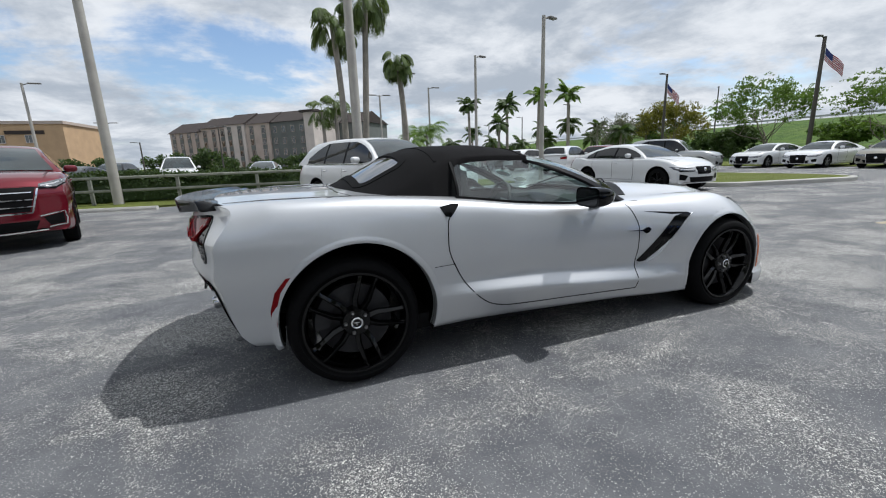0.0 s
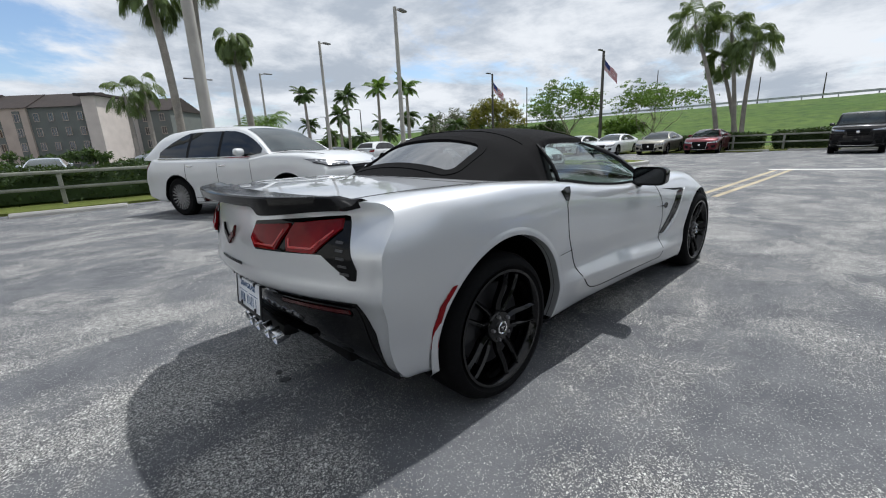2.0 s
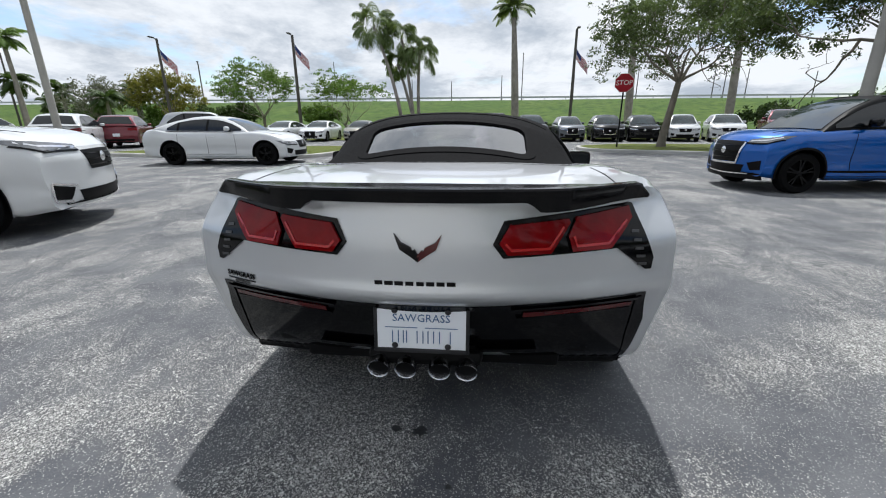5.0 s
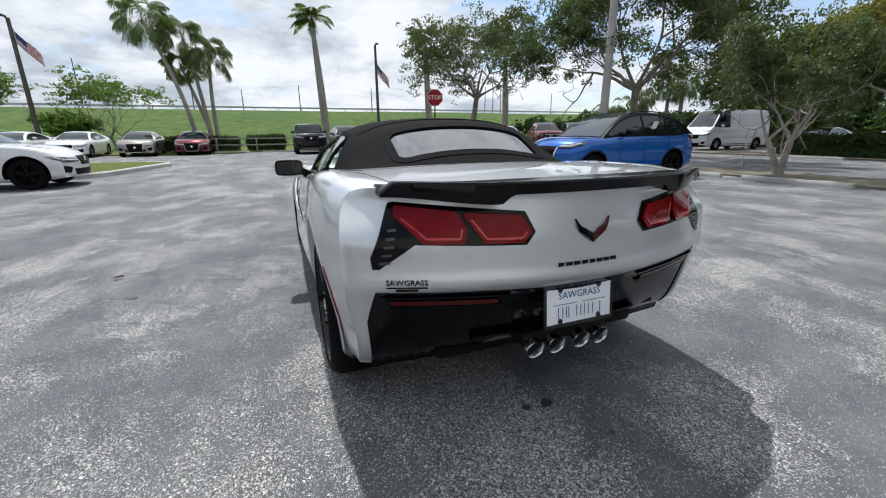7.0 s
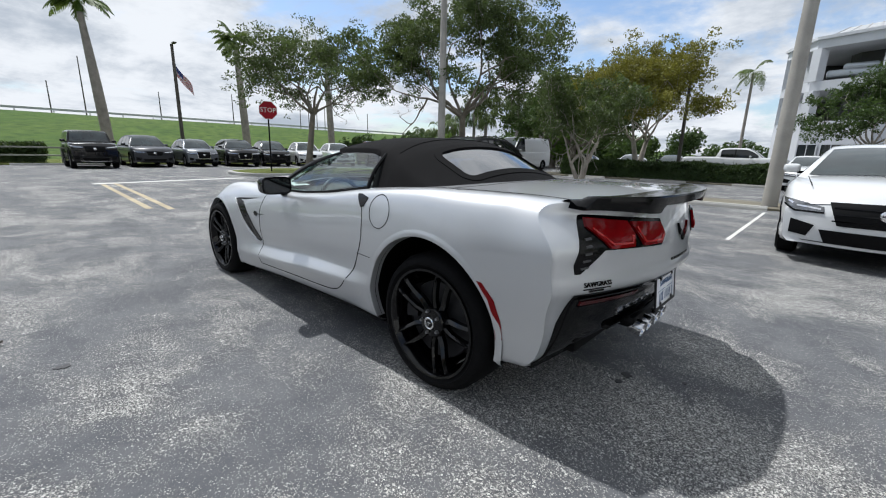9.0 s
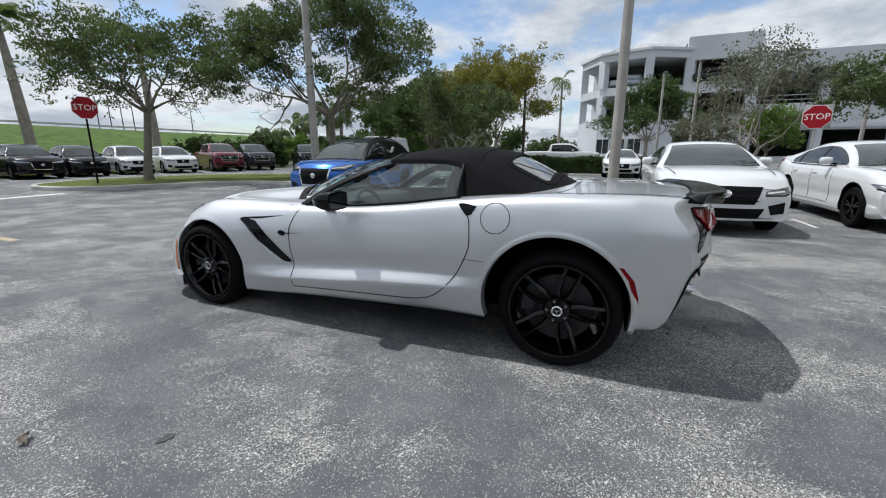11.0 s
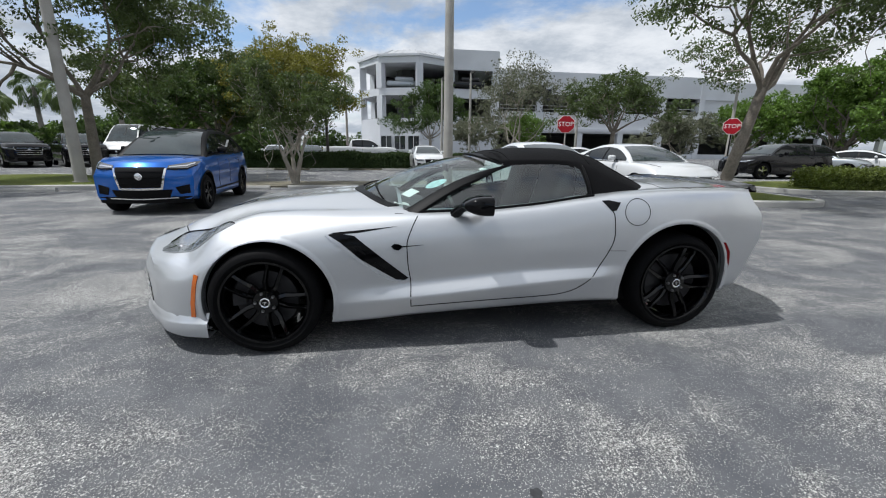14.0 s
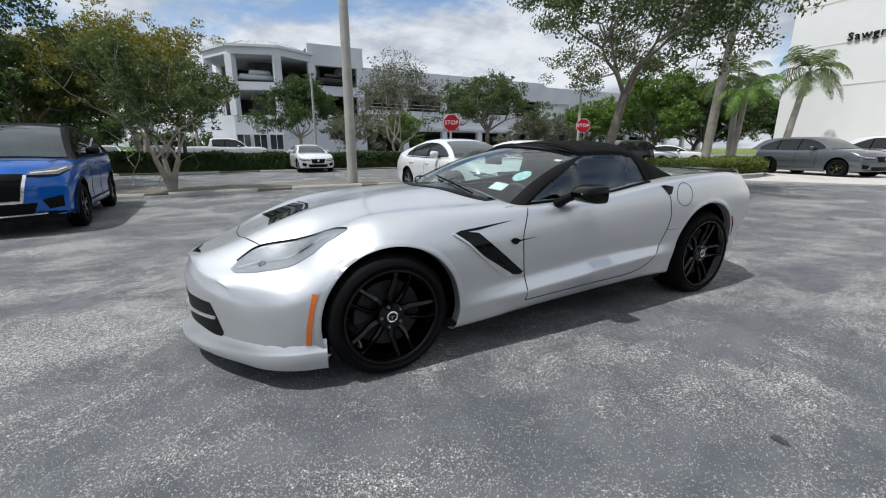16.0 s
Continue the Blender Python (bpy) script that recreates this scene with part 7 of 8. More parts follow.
# hedges
hedge("loose dark green hedge behind the two-rail fence", [(-33, 16.3), (-15, 15.4), (-4, 14.5), (4.6, 13.9)], 1.15, 1.02, 3, count=11000, leaf_size=0.06, bumpy=0.16)
for y0, y1 in ((8.4, 3.6), (2.9, 0.5), (-4.2, -7.5), (-8.5, -14.5)):
    hedge("clipped dark hedge at the foot of the bank", [(30.3, y0), (30.3, y1)], 1.3, 1.05, 30 + int(y0), count=2600, leaf_size=0.07)
hedge("long clipped hedge along the road", [(9.7, -22.3), (2, -22.2), (-8.0, -22.3)], 1.2, 0.92, 21, count=9000, leaf_size=0.075)
hedge("low yellow-green clipped hedge", [(-12.9, -7.9), (-15.2, -7.5), (-18.4, -7.5), (-20.3, -9.0)], 1.4, 0.70, 23, LEAF_HEDGE2, 9000, 0.05, 0.13, 0.07)

# ---- trees near the lot ----
broad_tree("young live oak with open flat crown on the grass island", (16.4, -8.3), 6.9, 7.6, 11, LEAF_OAK, trunk=0.17, fork=0.40, leaves=24000, leaf_size=0.050, lean=(0.0, -0.35), z0=0.12, squash=0.55, limbs=7, low=0.46)
broad_tree("tall live oak beside the blue compact SUV", (10.9, -13.6), 9.2, 9.4, 12, LEAF_OAK, trunk=0.19, fork=0.32, leaves=64000, leaf_size=0.054, limbs=8, lean=(-0.2, 0.3), low=0.38, squash=0.7)
broad_tree("low multi-stemmed tree with grey stems on the verge", (3.5, -11.2), 3.85, 3.7, 13, LEAF_OAK, PALE_BARK, trunk=0.15, fork=0.24, leaves=21000, leaf_size=0.038, stems=3, limbs=9, low=0.47, squash=0.7)
broad_tree("spreading tree with yellowing leaves behind the road", (5.8, -23.6), 8.1, 9.2, 14, LEAF_YELLOW, PALE_BARK, trunk=0.24, fork=0.26, leaves=48000, leaf_size=0.058, stems=2, limbs=8, low=0.34, squash=0.7)
broad_tree("dense dark tree behind the road", (10.6, -25.0), 6.8, 8.4, 15, LEAF_DARK, trunk=0.28, fork=0.25, leaves=34000, leaf_size=0.085, low=0.25)
broad_tree("dense dark tree behind the van", (17.0, -34.0), 7.6, 9.0, 16, LEAF_DARK, trunk=0.28, fork=0.25, leaves=28000, leaf_size=0.10, low=0.2)
broad_tree("leaning live oak on the small island", (-8.75, -6.75), 7.2, 8.2, 17, LEAF_OAK, trunk=0.165, fork=0.38, leaves=46000, leaf_size=0.043, lean=(-0.35, 0.30), z0=0.12, limbs=6, low=0.48, squash=0.6)
broad_tree("half-bare tree before the garage", (-8.6, -24.6), 7.6, 7.4, 18, LEAF_GREY, PALE_BARK, trunk=0.17, fork=0.20, leaves=11000, leaf_size=0.062, stems=2, limbs=9, low=0.30)
broad_tree("tree before the garage wall", (-13.2, -20.2), 6.0, 6.6, 19, LEAF_OAK, trunk=0.17, fork=0.40, leaves=16000, leaf_size=0.062, low=0.48, squash=0.6)
broad_tree("small dark tree before the garage tower", (-4.3, -38.0), 7.4, 8.0, 20, LEAF_DARK, PALE_BARK, trunk=0.18, fork=0.30, leaves=20000, leaf_size=0.08, low=0.36)
broad_tree("bright young tree before the garage", (-10.6, -29.0), 4.2, 4.6, 21, LEAF_BRIGHT, trunk=0.12, fork=0.3, leaves=9000, leaf_size=0.07, low=0.4)
broad_tree("grey-leaved shrub tree by the garage", (-7.4, -30.5), 4.0, 4.6, 22, LEAF_GREY, PALE_BARK, trunk=0.12, fork=0.25, leaves=12000, leaf_size=0.06, low=0.3, stems=2)
broad_tree("grey-leaved shrub tree by the garage", (-20.5, -24.0), 3.9, 6.0, 23, LEAF_GREY, PALE_BARK, trunk=0.12, fork=0.25, leaves=18000, leaf_size=0.06, low=0.3, stems=2)
broad_tree("broad bright green tree", (-25.5, -23.5), 5.2, 6.5, 24, LEAF_BRIGHT, trunk=0.2, fork=0.25, leaves=18000, leaf_size=0.085, low=0.28)
broad_tree("broad bright green tree", (-29.0, -19.5), 6.8, 7.6, 25, LEAF_BRIGHT, trunk=0.25, fork=0.25, leaves=24000, leaf_size=0.085, low=0.28)
broad_tree("broad dull green tree", (-32.5, -17.5), 6.4, 7.5, 26, LEAF_OAK, trunk=0.25, fork=0.25, leaves=20000, leaf_size=0.085, low=0.28)
for i, (x, y, h, w) in enumerate(((-36.5, -21.0, 6.6, 8.5), (-41.0, -15.5, 6.0, 8.0), (-38.0, -27.5, 7.0, 9.0))):
    broad_tree("broad dull green tree beyond the lot", (x, y), h, w, 80 + i, LEAF_DARK, trunk=0.25, fork=0.2, leaves=20000, leaf_size=0.10, low=0.12, stems=2)
# row below the bank
broad_tree("thin flat-topped tree with pale leaves at the bank", (36.5, 12.6), 6.0, 8.4, 31, LEAF_BRIGHT, BARK, trunk=0.15, fork=0.18, leaves=5200, leaf_size=0.085, stems=3, limbs=9, low=0.62, squash=0.28)
broad_tree("flat-topped tree with pale leaves at the bank", (39.5, 22.6), 7.4, 8.5, 32, LEAF_BRIGHT, BARK, trunk=0.16, fork=0.25, leaves=9000, leaf_size=0.09, stems=2, limbs=9, low=0.5, squash=0.4)
broad_tree("open tree with pale leaves", (43.0, 35.5), 7.4, 8.5, 33, LEAF_YELLOW, BARK, trunk=0.16, fork=0.25, leaves=12000, leaf_size=0.10, stems=2, limbs=8, low=0.35)
broad_tree("open tree with pale leaves", (42.0, 43.5), 6.8, 8.0, 34, LEAF_GREY, BARK, trunk=0.16, fork=0.25, leaves=6000, leaf_size=0.10, stems=2, limbs=8, low=0.35)
for i, (x, y, h, w) in enumerate(((37.5, 15.6, 3.3, 4.4), (41, 26, 3.5, 5.0), (43, 30, 3.2, 5.0), (47, 40, 4.2, 6.0), (52, 54, 4.5, 7.0), (30, -37, 3.2, 6), (26, -37, 3.0, 6), (22, -38, 3.6, 7), (33, -32, 2.6, 4), (17.5, -35, 3.6, 6), (29.6, -22.0, 2.6, 5.0), (28.2, -25.6, 3.0, 5.5), (25.8, -28.9, 3.0, 5.5), (22.5, -30.2, 2.8, 5.0))):
    broad_tree("low dense green shrubbery beyond the lot", (x, y), h, w, 40 + i, LEAF_DARK if i % 3 else LEAF_BRIGHT, trunk=0.10, fork=0.12, leaves=11000, leaf_size=0.10, low=0.10, stems=2)

# fan palms in a clump on the far kerb
for i, (x, y, h, ln, cv) in enumerate(((30.6, 6.1, 8.2, (-0.3, 2.0), -0.75), (31.1, 5.3, 7.4, (-0.2, 0.8), -0.3), (30.8, 4.8, 6.5, (-0.4, -0.15), 0.5), (31.4, 5.1, 5.7, (0.2, 1.5), 0.1))):
    palm("slim leaning fan palm in a clump", (x, y), h, 50 + i, 2.15 if i < 3 else 1.5, 30, 0.75, 0.16, 0.10, ln, cv, fan=True, leaflets=20)
# royal palms
palm("royal palm with pale grey trunk by the bank", (34.0, -3.1), 9.3, 60, 2.1, 19, 0.55, 0.32, 0.17, (-0.2, 0.5), 0, True, wide=0.06)
palm("royal palm with pale grey trunk by the bank", (36.0, -13.2), 9.2, 61, 2.1, 19, 0.55, 0.33, 0.18, (-0.1, 0.4), 0, True, wide=0.06)
palm("royal palm with pale grey trunk by the bank", (34.0, -20.6), 9.2, 62, 2.1, 19, 0.55, 0.33, 0.18, (0.1, 0.3), 0, True, wide=0.06)
for i, (az, el, d) in enumerate(((65.6, 7.35, 62), (60.6, 7.1, 60), (56.6, 7.9, 58), (52.7, 8.0, 56))):
    hgt = 1.2 + d * math.tan(radians(el)) - 0.5
    palm("tall coconut palm beyond the lot", (-1.6 + d * math.cos(radians(az)), -2.9 + d * math.sin(radians(az))), hgt, 70 + i, 2.2, 22, 0.5, 0.22, 0.16, (0.15 * (i % 3 - 1), 0), 0.05, leaf=LEAF_BRIGHT if i > 1 else LEAF_DARK, wide=0.07)
for i in range(14):
    az = 40 + 2.1 * i + 0.8 * math.sin(i * 2.1)
    d = 66 + 9 * math.sin(i * 1.7)
    palm("dark palm in the far grove", (-1.6 + d * math.cos(radians(az)), -2.9 + d * math.sin(radians(az))), 4.3 + 1.1 * math.sin(i * 3.3), 90 + i, 2.2, 22, 0.7, 0.2, 0.15, leaf=LEAF_DARK, leaflets=16, group="far palms", wide=0.08)
# tall palms close to the hotel side
palm("tall shaggy palm with curved trunk", (0.85, 15.7), 6.7, 110, 1.45, 26, 1.1, 0.15, 0.12, (-0.1, 0.1), 0.12, fan=True, leaflets=22)
palm("tall shaggy palm beside the light pole", (1.72, 16.0), 7.9, 111, 1.6, 26, 1.1, 0.16, 0.12, (0.5, 0), 0.05, fan=True, leaflets=22)
palm("wind-blown palm with drooping crown", (4.75, 19.6), 6.3, 112, 1.3, 34, 1.35, 0.17, 0.14, (-0.3, 0), 0.10, fan=True, leaflets=22)
palm("small palm by the hotel", (1.37, 31.0), 5.0, 113, 1.6, 20, 0.9, 0.16, 0.12, fan=True, leaflets=16)
palm("small palm by the hotel", (2.35, 31.0), 5.7, 114, 1.6, 20, 0.9, 0.16, 0.12, fan=True, leaflets=16)
palm("bright young palm behind the lot", (7.6, 29.0), 2.6, 115, 2.3, 18, 0.8, 0.14, 0.10, leaf=LEAF_BRIGHT)
palm("bright young palm behind the lot", (9.6, 30.5), 3.2, 116, 2.3, 18, 0.8, 0.14, 0.10, leaf=LEAF_BRIGHT)
# palms by the showroom and garage
palm("drooping palm before the showroom", (-26.0, -9.4), 5.2, 120, 2.4, 18, 0.95, 0.2, 0.13, (-0.5, 0.4), 0.1)
palm("young palm before the showroom", (-23.4, -10.6), 4.2, 121, 2.2, 16, 0.8, 0.16, 0.11, (0.2, 0.4), 0, leaf=LEAF_BRIGHT)
palm("palm before the showroom", (-25.4, -11.8), 5.2, 122, 2.4, 16, 0.85, 0.2, 0.13, (0.3, 0), 0)
palm("royal palm with thick white trunk by the hedge", (-22.6, -11.6), 7.6, 124, 2.6, 15, 0.7, 0.21, 0.15, (0.3, 0.7), 0, True)
palm("slim palm beside the garage", (4.6, -50.0), 9.6, 123, 2.3, 14, 0.9, 0.16, 0.11)
for i, (x, y, h) in enumerate(((22.5, -30.5, 4.9), (26.0, -33.0, 5.4), (29.5, -33.5, 4.4), (19.6, -31.5, 6.0), (33, -34, 4.0), (38, -36, 3.6), (31.0, -35.5, 4.8), (17.6, -32.5, 5.4))):
    palm("dark fan palm beyond the pickups", (x, y), h, 130 + i, 1.8, 24, 1.0, 0.2, 0.14, fan=True, leaf=LEAF_DARK if i % 2 else LEAF_PALM, leaflets=18)
# far woods
rng = np.random.default_rng(7)
for nm, lab, pts, hh, sz in (("far_woods", "dark far treeline behind the lots", [(-62 + 4.2 * i + rng.uniform(-2, 2), 92 + rng.uniform(-6, 6)) for i in range(34)], (2.4, 4.4), 0.32),
                             ("far_woods", "green thicket at the end of the road", [(14 + 2.6 * i + rng.uniform(-1, 1), -47 - 0.4 * i + rng.uniform(-3, 3)) for i in range(12)], (3.0, 5.5), 0.22),
                             ("far_woods", "far treeline beyond the garage", [(40 - 5 * i, -120 + rng.uniform(-6, 6)) for i in range(26)], (5, 9), 0.45)):
    cs, rs = [], []
    for x, y in pts:
        h = rng.uniform(*hh)
        for k in range(6):
            cs.append((x + rng.uniform(-2, 2), y + rng.uniform(-2, 2), h * rng.uniform(0.15, 0.8)))
            rs.append(h * 0.33)
    v, f = leaf_cards(rng, cs, rs, 26000, sz, 0.9)
    w = mesh_part(nm, v, f, LEAF_DARK, None, lab, "stuff")
    tagged(w, category="woods")

# ---- lamp posts ----
POLE = material("concrete_pole", (0.36, 0.345, 0.315), 0.85, grain=0.12, grain_scale=70, blot=0.2, blot_scale=1.5, bump=0.15, bump_scale=60)
POLE_DARK = material("bronze_pole", (0.09, 0.082, 0.072), 0.6, 0.4, blot=0.2, blot_scale=2)
HEAD = material("lamp_head", (0.20, 0.195, 0.185), 0.5, 0.5, blot=0.1)


def lamp_post(at, height, heads, label, r=0.13, mat=POLE, z0=0.0, arm=0.35, head=0.55, hmat=HEAD):
    lp = thing("lamp_post", label, "lamp post", "lamp posts", pose(at[0], at[1], z0))
    part("pole", tube([(0, 0, -0.1), (0, 0, height * 0.5), (0, 0, height)], [r, r * 0.85, r * 0.68], 12), mat, lp)
    part("base_collar", tube([(0, 0, 0), (0, 0, 0.05)], r * 1.35, 12), mat, lp)
    for a in heads:
        c, s = math.cos(radians(a)), math.sin(radians(a))
        ar = part("arm", tube([(0, 0, height - 0.12), (c * arm, s * arm, height - 0.02)], 0.035, 8), hmat, lp)
        part("lamp_head", moved(block((head, 0.26, 0.09), (arm + head / 2, 0, height), 0.035, 2), pose(0, 0, 0, 0, 0, a)), hmat, lp)
    return lp


lamp_post((-6.95, 13.5), 9.6, (0, 180), "thick concrete lamp post by the rail", 0.15)
lamp_post((0.72, 11.35), 9.8, (0, 180), "thick concrete lamp post by the palms", 0.17)
lamp_post((-1.66, -10.9), 9.5, (90, 270), "thick concrete lamp post on the verge", 0.17)
lamp_post((9.8, -10.9), 9.5, (90, 270), "thick concrete lamp post on the grass", 0.165, z0=0.1)
lamp_post((10.1, 14.5), 7.4, (20,), "concrete lamp post with one flat head", 0.12)
lamp_post((10.3, 22.3), 7.5, (20,), "concrete lamp post with one flat head", 0.11)
lamp_post((34.0, 16.2), 8.5, (180,), "dark lamp post by the bank", 0.16, POLE_DARK, hmat=POLE_DARK)
lamp_post((32.6, 27.6), 8.2, (180,), "dark lamp post by the bank", 0.14, POLE_DARK, hmat=POLE_DARK)
lamp_post((36.0, -8.1), 8.8, (180,), "dark lamp post by the bank", 0.15, POLE_DARK, hmat=POLE_DARK)
lamp_post((4.1, -25.5), 6.6, (90,), "slim dark lamp post behind the hedge", 0.11, POLE_DARK, hmat=POLE_DARK)
lamp_post((-6.4, -29.4), 6.9, (90,), "slim lamp post before the garage", 0.11)
lamp_post((-4.7, -33.0), 6.9, (90,), "slim lamp post before the garage", 0.11)
lamp_post((-14.2, -27.0), 5.6, (90,), "slim lamp post before the garage", 0.11)
lamp_post((-20.5, -19.5), 5.4, (0,), "slim lamp post behind the stop sign", 0.11)
for az, el, d, hd in ((113.5, 8.3, 44, (0,)), (107.8, 4.9, 62, (0, 180)), (97.3, 4.7, 70, (0, 180)), (105.2, 2.9, 75, (180,)), (77.5, 8.4, 45, (0, 180)), (71.0, 9.2, 44, (0,)), (74.6, 11.0, 33, (0,)), (63.0, 4.2, 85, (180,)), (58.6, 5.0, 80, (180,)), (52.6, 6.2, 70, (180,)), (36.5, 6.8, 80, (40,))):
    x, y = -1.6 + d * math.cos(radians(az)), -2.9 + d * math.sin(radians(az))
    lamp_post((x, y), 1.2 + d * math.tan(radians(el)), hd, "distant parking-lot lamp post", 0.12, POLE if d < 60 else POLE_DARK, head=0.8)
for y, hh in ((-30, 6), (-18, 5), (-8, 9), (-4, 5), (6, 4), (14, 4.5), (-44, 6), (-46, 6), (-48, 6), (-50, 5.6), (-62, 5), (30, 8)):
    lamp_post((84.0, y), hh, (), "slim pole beyond the guard rail", 0.10, POLE_DARK, z0=5.2)


# ---- signs and flags ----
SIGN_RED = material("sign_red", (0.33, 0.008, 0.018), 0.5, spec=0.25, blot=0.06, blot_scale=4)
SIGN_WHITE = material("sign_white", (0.80, 0.80, 0.79), 0.5)
SIGN_BACK = material("sign_back", (0.38, 0.38, 0.38), 0.5, 0.7)


def stop_sign(at, height, facing, label, size=0.80, z0=0.0, tilt=0.0, board=False, pole_mat=SATIN_BLACK):
    sg = thing("stop_sign", label, "stop sign", "stop signs", pose(at[0], at[1], z0, 0, tilt, facing))
    part("pole", tube([(0, 0, -0.1), (0, 0, height - size * 0.3)], 0.032, 10), pole_mat, sg)
    r = size / 2 / math.cos(math.pi / 8)
    def octagon(rad, x0, x1):
        p = [(rad * math.cos(math.pi / 8 + k * math.pi / 4), rad * math.sin(math.pi / 8 + k * math.pi / 4)) for k in range(8)]
        return moved(slab(p, x1 - x0, x0), Matrix.Translation((0, 0, height)) @ pose(0, 0, 0, 90, 0, 90))
    if board:
        part("backing_board", block((0.012, size * 1.02, size * 1.02), (0.030, 0, height), 0.004), SIGN_BACK, sg)
    part("border", octagon(r, 0.036, 0.041), SIGN_WHITE, sg, smooth=False)
    face = part("face", octagon(r * 0.955, 0.038, 0.044), SIGN_RED, sg, smooth=False)
    part("lettering", moved(lettering("STOP", size * 0.37, 0.001, 1.0), Matrix.Translation((0.0455, 0, height)) @ pose(0, 0, 0, 90, 0, 90)), SIGN_WHITE, sg, smooth=False)
    return sg


stop_sign((16.2, -6.3), 2.70, 168, "red stop sign on a dark leaning pole, grass island", 0.76, 0.12, 2)
stop_sign((-8.28, -16.1), 2.40, 68, "red stop sign on a square backing board", 0.80, 0.05, 0, True, POLE)
stop_sign((-17.1, -15.8), 2.45, 45, "red stop sign beside the small island", 0.78, 0.05)
FLAG_RED = material("flag_red", (0.36, 0.03, 0.045), 0.8, blot=0.1)
FLAG_WHITE = material("flag_white", (0.66, 0.65, 0.66), 0.8, blot=0.1)
FLAG_BLUE = material("flag_blue", (0.03, 0.045, 0.16), 0.8, blot=0.1)


def flag(at, z, ang, w=1.25, h=0.8, droop=1.25):
    fl = thing("flag", "striped red and white flag with a dark blue corner", "flag", "flags", pose(at[0], at[1], z, 0, 0, ang))

    def spot(u, v):
        return (u * w * 0.86, 0.09 * math.sin(u * 7 + v * 2) * u, h * v - droop * u * w * 0.86 - 0.05 * math.sin(u * 6))
    for k in range(13):
        v0, v1 = k / 13 - 1, (k + 1) / 13 - 1
        u0 = 0.42 if k >= 6 else 0.0
        part("stripe", grid([[spot(u, v) for v in (v0, v1)] for u in np.linspace(u0, 1, 12)]), FLAG_RED if k % 2 == 0 else FLAG_WHITE, fl)
    part("canton", grid([[spot(u, v) for v in np.linspace(6 / 13 - 1, 0, 5)] for u in np.linspace(0, 0.42, 7)]), FLAG_BLUE, fl)
    part("staff", tube([(0, 0, -h - 0.1), (0, 0, 0.1)], 0.02, 6), GALV, fl)


flag((34.0, 16.06), 7.8, -60)
flag((32.6, 27.49), 7.4, -60)
flag((36.0, -8.21), 7.3, -85)

# ---- buildings ----
STUCCO_TAN = material("tan_stucco", (0.44, 0.365, 0.315), 0.9, grain=0.06, grain_scale=30, blot=0.10, blot_scale=0.5)
STUCCO_PALE = material("pale_stucco", (0.56, 0.50, 0.455), 0.9, grain=0.06, grain_scale=30, blot=0.10, blot_scale=0.5)
STUCCO_GREEN = material("grey_green_stucco", (0.135, 0.145, 0.135), 0.9, grain=0.06, grain_scale=30, blot=0.12, blot_scale=0.5)
STUCCO_SAND = material("sand_stucco", (0.47, 0.32, 0.19), 0.9, grain=0.06, grain_scale=30, blot=0.12, blot_scale=0.5)
ROOF_BROWN = material("brown_shingles", (0.036, 0.027, 0.024), 0.85, grain=0.3, grain_scale=12, blot=0.2, blot_scale=1)
GARAGE_WHITE = material("white_painted_concrete", (0.58, 0.595, 0.625), 0.8, grain=0.05, grain_scale=30, blot=0.10, blot_scale=0.35, bump=0.05)
# base colour set far below bare concrete to stand in for deep interior shade
GARAGE_SHADE_GREY = material("shaded_concrete", (0.085, 0.085, 0.088), 0.9, grain=0.1, grain_scale=20, blot=0.25, blot_scale=0.5)
SHOW_WHITE = material("white_panel_wall", (0.76, 0.755, 0.735), 0.7, grain=0.03, grain_scale=30, blot=0.05, blot_scale=0.4)
PANE = material("window_pane", (0.03, 0.035, 0.04), 0.06, spec=0.8, coat=0.6, rand=0.4)


def wall_window(parent, m, w, h, frame_mat):
    win = part("window", moved(join(block((w + 0.16, 0.10, 0.09), (0, -0.02, h / 2 + 0.02)), block((w + 0.16, 0.14, 0.09), (0, -0.04, -h / 2 - 0.02)), block((0.08, 0.10, h), (-w / 2 - 0.03, -0.02, 0)), block((0.08, 0.10, h), (w / 2 + 0.03, -0.02, 0)), block((0.05, 0.08, h), (0, -0.02, 0))), m), frame_mat, parent, smooth=False)
    part("pane", moved(block((w, 0.03, h), (0, 0.0, 0)), m), PANE, win, smooth=False)


